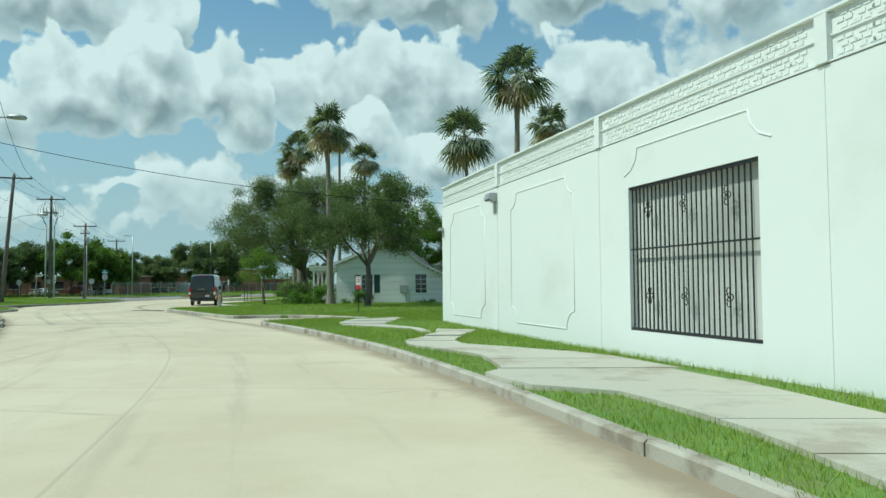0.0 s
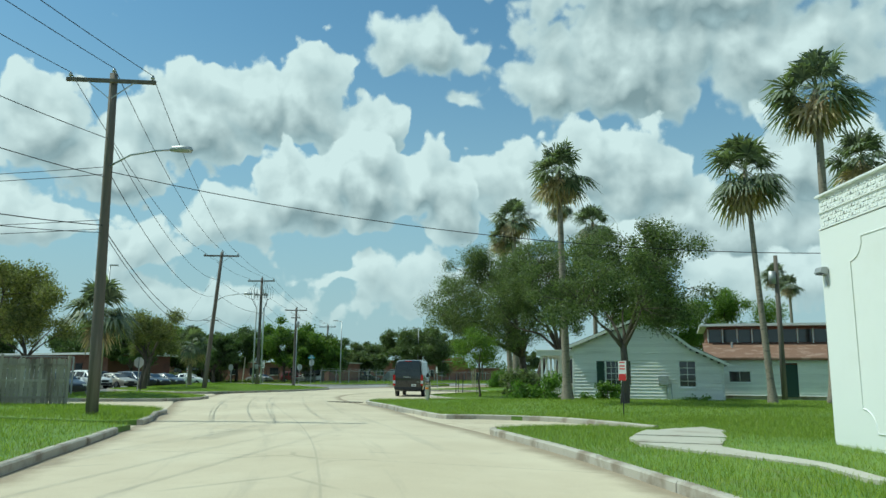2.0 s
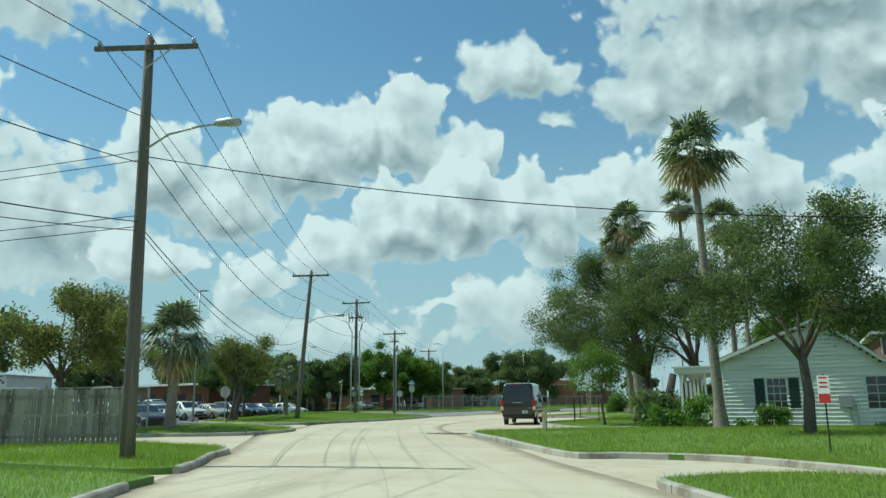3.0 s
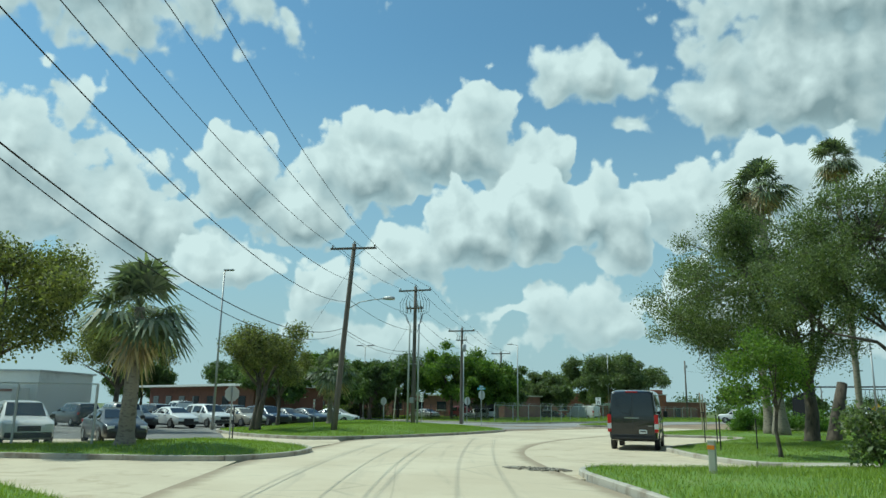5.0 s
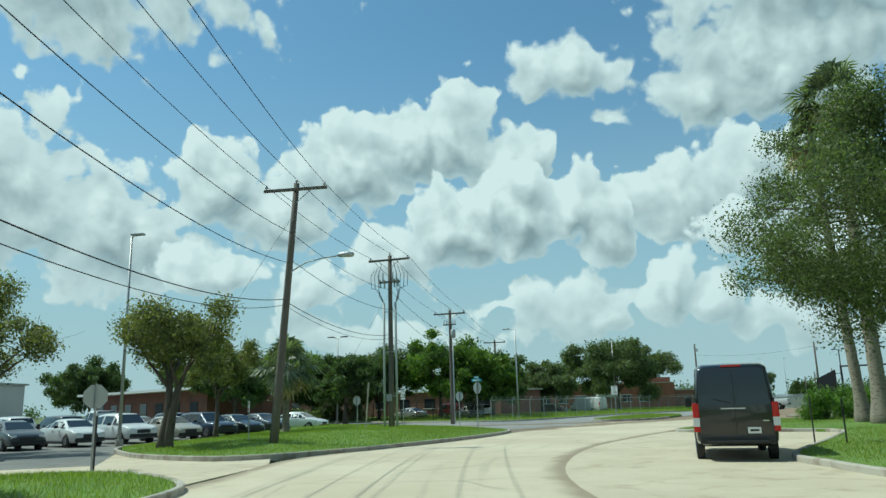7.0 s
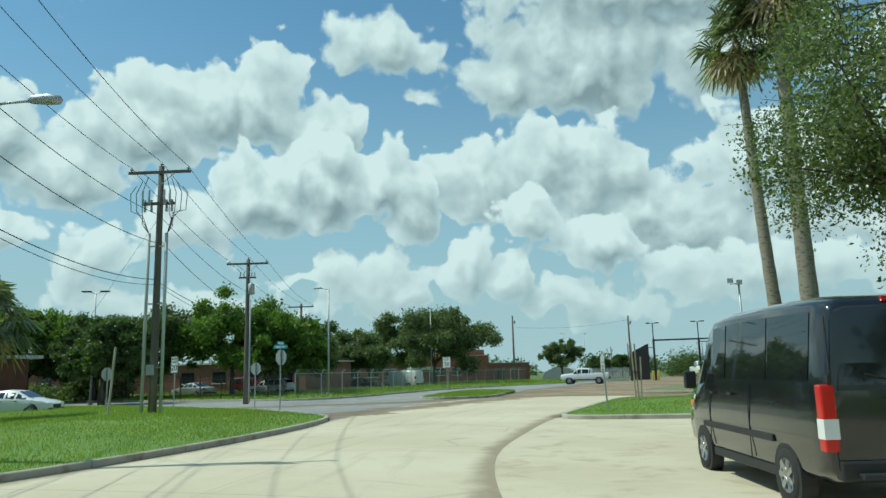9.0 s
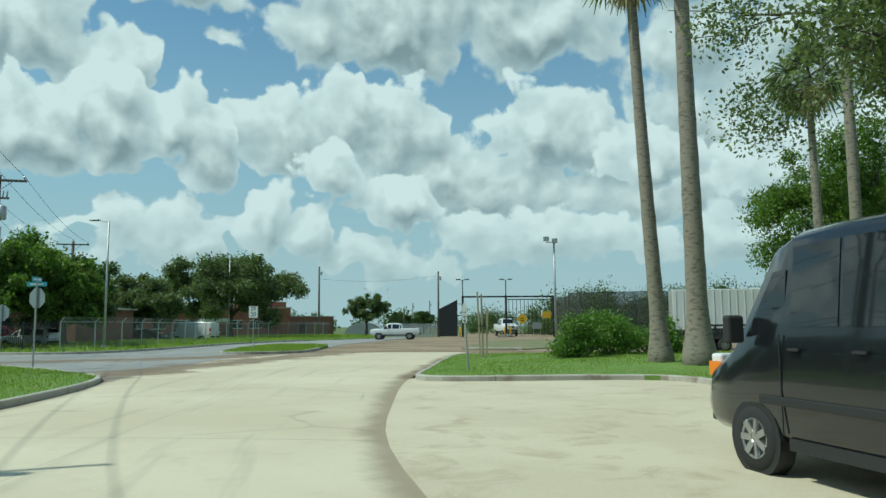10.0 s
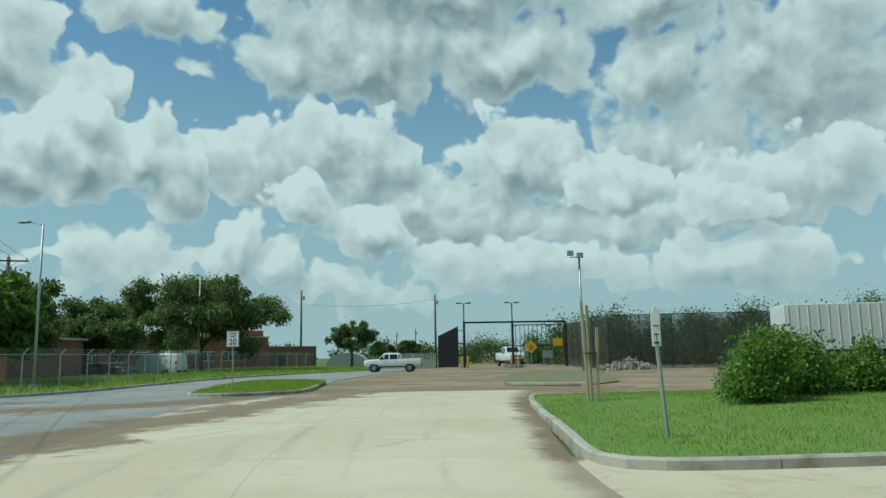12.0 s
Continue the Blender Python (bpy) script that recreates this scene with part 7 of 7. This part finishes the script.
def stop_sign(at, top, turn, label, street=False, r=.41):
    s = thing("stop_sign", (*at, .2), label, "sign", "", turn)
    part("post", Geo().tube([(0, 0, -.3), (0, 0, top + (.35 if street else 0))], .035, 7), STEEL, s)
    part("panel", Geo().slab([(x, z + top - r) for x, z in octagon(r)], pose(0, .045, 0), .006), SIGN_BACK, s, "bare grey back of an octagonal sign")
    part("face", Geo().slab([(x * .97, z * .97 + top - r) for x, z in octagon(r)], pose(0, .054, 0), .003), SIGN_RED, s, "red sign face")
    if street:
        for k, t in ((0, 0), (1, 90)):
            b = Geo().box((0, 0, 0), (.75, .015, .17))
            ob = part("street_name", b, SIGN_GREEN, s, "blue street-name blade with a plain white bar")
            ob.location, ob.rotation_euler = (0, 0, top + .12 + k * .19), (0, 0, radians(t + 20))
            part("name_bar", Geo().box((0, -.01, 0), (.5, .004, .06)), SIGN_WHITE, ob)
    return s


def speed_sign(at, top, turn, label, w=.61, h=.76):
    s = thing("speed_sign", (*at, .15), label, "sign", "", turn)
    part("post", Geo().tube([(0, 0.04, -.3), (0, 0.04, top)], .03, 7), STEEL, s)
    p = part("panel", Geo().box((0, 0, top - h / 2), (w, .012, h)), SIGN_WHITE, s)
    g = Geo()
    for x, z, a, b in ((0, h / 2 - .02, w - .03, .012), (0, -h / 2 + .02, w - .03, .012), (w / 2 - .02, 0, .012, h - .03), (-w / 2 + .02, 0, .012, h - .03)):
        g.box((x, -.008, top - h / 2 + z), (a, .004, b))
    part("border", g, SIGN_BLACK, p)
    words(p, "SPEED", (0, -.01, top - h * .16), h * .17)
    words(p, "LIMIT", (0, -.01, top - h * .35), h * .17)
    words(p, "20", (0, -.01, top - h * .70), h * .52)
    return s


def plain_post(name, at, tall, r, mat, label, lean=(0, 0), category="post"):
    s = thing(name, (*at, .1), label, category)
    part("shaft", Geo().tube([(0, 0, -.2), (lean[0], lean[1], tall)], r, 6), mat, s)
    return s


def build_signs():
    stop_sign((-42.6, 85.9), 2.95, -18, "back of a stop sign with blue street-name blades", True)
    stop_sign((-46.6, 90.5), 2.45, -10, "back of a smaller octagonal sign on a steel post", False, .38)
    stop_sign((-39.2, 54.6), 2.35, 70, "octagonal sign seen from its edge on the island", False, .38)
    stop_sign((-52.2, 85), 2.3, 75, "red octagonal sign beside the lot", False, .36)
    speed_sign((-38.8, 104.5), 2.75, -8, "white speed limit 20 sign on a steel post")
    speed_sign((-47.6, 84.2), 2.75, -12, "white speed limit 20 sign near the utility pole", .45, .8)
    s = thing("parking_sign", (-42.6, 64.4, .3), "small white sign with two red marks", "sign", "", -30)
    part("post", Geo().tube([(0, .03, -.2), (0, .03, 1.75)], .025, 6), STEEL, s)
    part("panel", Geo().box((0, 0, 1.5), (.3, .01, .48)), SIGN_WHITE, s)
    for z in (1.62, 1.38):
        part("mark", Geo().box((0, -.008, z), (.15, .004, .1)), SIGN_RED, s)
    plain_post("leaning_post", (-45.4, 76.8), 3.0, .045, OLD_WOOD, "thin grey leaning post in the grass", (.25, 0))
    plain_post("steel_post", (-38.8, 54.4), 1.5, .03, BLACK_STEEL, "thin dark post on the grass island")
    s = thing("yard_sign", (-5.5, 38.3, .25), "small red and white sign on a black post", "sign", "", -10)
    part("post", Geo().box((0, .03, .85), (.035, .035, 1.9)), BLACK_STEEL, s)
    p = part("panel", Geo().box((0, 0, 1.45), (.27, .015, .64)), SIGN_WHITE, s)
    part("red_field", Geo().box((0, -.01, 1.22), (.25, .006, .22)), SIGN_RED, p)
    for z in (1.5, 1.6, 1.72):
        part("text_bar", Geo().box((0, -.01, z), (.18, .006, .04)), SIGN_RED, p)
    s = thing("marker_post", (-16.0, 48.4, .18), "short grey concrete marker post with an orange band", "post")
    part("shaft", Geo().box((0, 0, .36), (.17, .17, .8)), SLAB, s, bevel=.02)
    part("cap", Geo().box((0, 0, .78), (.18, .18, .06)), SLAB, s, bevel=.015)
    part("band", Geo().box((-.01, -.005, .64), (.175, .175, .1)), AMBER_LENS, s, "faded orange band")
    s = thing("wooden_stakes", (-25.1, 89.9, .2), "three tall weathered timber posts standing together", "post")
    for x, y, h, tilt in ((-.12, 0, 2.85, -.12), (.0, .12, 2.75, -.06), (.14, .0, 2.1, .05)):
        part("stake", Geo().bar((x, y, -.2), (x + tilt, y, h), .075, .075), PALE_WOOD, s)
    part("strap", Geo().box((-.04, 0, 1.35), (.34, .2, .04)), BLACK_STEEL, s)
    s = thing("marker_sign", (-26.28, 80.75, .15), "white pointed marker on a grey steel post in the lawn", "sign")
    part("post", Geo().tube([(.12, .03, -.2), (0, .03, 1.7)], .035, 7), STEEL, s)
    part("panel", Geo().slab([(-.075, 1.5), (.075, 1.5), (.075, 2.02), (.0, 2.2), (-.075, 2.02)], pose(0, 0, 0), .02), SIGN_WHITE, s)
    for z in (1.56, 1.7, 1.84):
        part("text_bar", Geo().box((0, -.006, z), (.09, .004, .03 if z < 1.6 else .02)), SIGN_BLACK, s)
    for x, y, h in ((-20.7, 69.5, 1.5), (-17.0, 61.6, 1.3), (-18.2, 60.6, 1.4), (-19.6, 67.0, 1.4)):
        plain_post("steel_post", (x, y), h, .028, BLACK_STEEL, "thin dark steel fence post in the lawn")
    s = thing("tyre_scrap", (-20.9, 49.0, .01), "patch of mud and weeds around a broken drain", "debris", kind="stuff")
    g = Geo()
    rng = np.random.default_rng(4)
    for _ in range(160):
        a, k = rng.uniform(0, 6.28), rng.random() ** .5
        g.box((1.0 * k * math.cos(a), .55 * k * math.sin(a), .015), (rng.uniform(.03, .22), rng.uniform(.02, .06), .03), rng.uniform(0, 180))
    part("litter", g, DEBRIS, s)


build_signs()


# ---- buildings beyond ----
def brick_building():
    b = thing("brick_building", (-76, 152, 0.0), "long low red brick building with flat roofs", "building", turn=40)
    part("wall", Geo().box((17, 7, 2.2), (34, 14, 4.6)), BRICK, b)
    part("parapet", Geo().box((17, 7, 4.56), (34.3, 14.3, .16)), SLAB, b)
    part("tower_wall", Geo().box((31, 5, 2.7), (6, 7, 5.6)), BRICK, b)
    part("wing_wall", Geo().box((38, 5, 1.55), (8.5, 9, 3.3)), BRICK_DARK, b)
    part("wing_parapet", Geo().box((38, 5, 3.24), (8.7, 9.2, .12)), SLAB, b)
    for x, w in ((6.5, 5), (21, 4)):
        c = part("canopy", Geo().box((x, -1.0, 2.6), (w, 2.4, .5)), CREAM, b, "pale entrance canopy")
        for s in (-1, 1):
            part("canopy_post", Geo().box((x + s * (w / 2 - .2), -2.0, 1.2), (.18, .18, 2.4)), CREAM, c)
    for x in (2.5, 10.5, 13.5, 16.5, 25, 28):
        w = part("window", Geo().box((x, -.01, 2.0), (1.6, .08, 1.1)), PANE, b)
        part("window_frame", Geo().box((x, -.03, 2.6), (1.8, .1, .1)).box((x, -.03, 1.4), (1.8, .1, .1)).box((x, -.03, 2.0), (.08, .09, 1.1)), TRIM, w)
    part("roof_unit", Geo().box((12, 6, 5.0), (2.2, 1.6, .9)), STEEL, b)
    part("door", Geo().box((36.5, .47, 1.1), (1.1, .08, 2.1)), BLACK_TRIM, b, "dark steel door")


def far_buildings():
    b = thing("brick_hall", (-96, 96, 0), "low brown brick building behind the parking lot", "building", turn=-12)
    part("wall", Geo().box((8, 5, 1.9), (26, 10, 3.8)), BRICK_DARK, b)
    part("roof", Geo().box((8, 4.5, 3.9), (27.5, 12.5, .25)), TRIM, b, "flat pale overhanging roof")
    for i in range(7):
        w = part("window", Geo().box((-3 + i * 3.6, -.02, 2.0), (1.5, .08, 1.3)), PANE, b)
        part("window_sill", Geo().box((-3 + i * 3.6, -.05, 1.3), (1.7, .14, .08)), TRIM, w)
    b = thing("warehouse", (-118, 70, 0), "long cream metal warehouse behind the parking lot", "building", turn=28)
    part("wall", Geo().box((0, 5, 2.6), (44, 12, 5.2)), CREAM, b)
    part("roof_edge", Geo().box((0, 5, 5.25), (44.6, 12.6, .2)), STEEL, b)
    part("lean_to", Geo().box((6, -2.5, 1.6), (30, 3.5, 3.2)), CREAM, b)
    part("band", Geo().box((6, -4.3, 2.9), (30.1, .06, .3)), BRICK_DARK, b)
    for i in range(8):
        part("window", Geo().box((-18 + i * 5, -1.02 if abs(-18 + i * 5 - 6) > 15.5 else -4.28, 2.0 if abs(-18 + i * 5 - 6) <= 15.5 else 3.6), (1.6, .08, .9)), PANE, b)
    for x in (-10, 8):
        part("roof_vent", Geo().tube([(x, 4, 5.2), (x, 4, 6.2)], .4, 8), STEEL, b)
    b = thing("shed", (-41.5, 205, 0), "pale round-roofed metal shed in the distance", "shed")
    g = Geo()
    n = 10
    for y in (0, 9):
        g.v += [(3.8 * math.cos(math.pi * k / n), y, 2.4 * math.sin(math.pi * k / n)) for k in range(n + 1)]
    g.f = [(k, k + 1, n + 2 + k, n + 1 + k) for k in range(n)] + [tuple(range(n + 1)), tuple(reversed(range(n + 1, 2 * n + 2)))]
    part("shell", g, SIGN_BACK, b, smooth=False)


brick_building()
far_buildings()


def long_wall():
    b = thing("brick_block", (-128, 131, 0), "long dark red brick building behind the street trees", "building", turn=-6)
    part("wall", Geo().box((34, 5, 1.7), (70, 10, 3.4)), BRICK_DARK, b)
    part("roof_edge", Geo().box((34, 5, 3.45), (70.6, 10.6, .18)), SLAB, b)
    for i in range(16):
        w = part("window", Geo().box((2 + i * 4.3, -.02, 1.9), (1.7, .08, 1.2)), PANE, b)
        part("window_sill", Geo().box((2 + i * 4.3, -.05, 1.25), (1.9, .14, .08)), TRIM, w)
    rng = np.random.default_rng(31)
    mids = [(-125 + 54 * k / 60 + rng.uniform(-1, 1), 121 - 11 * k / 60 + rng.uniform(-1.5, 1.5), rng.uniform(.3, 1.1)) for k in range(60)]
    v, f = leaf_cloud(mids, [rng.uniform(.8, 1.5) for _ in mids], 16000, .16, rng, .9, .3)
    v[:, 2] = np.maximum(v[:, 2], 0)
    tagged(part("hedge", mesh_np("hedge", v, f, OAK_LEAF), None), "dark green hedge behind the iron fence", "hedge", "", "stuff")


long_wall()
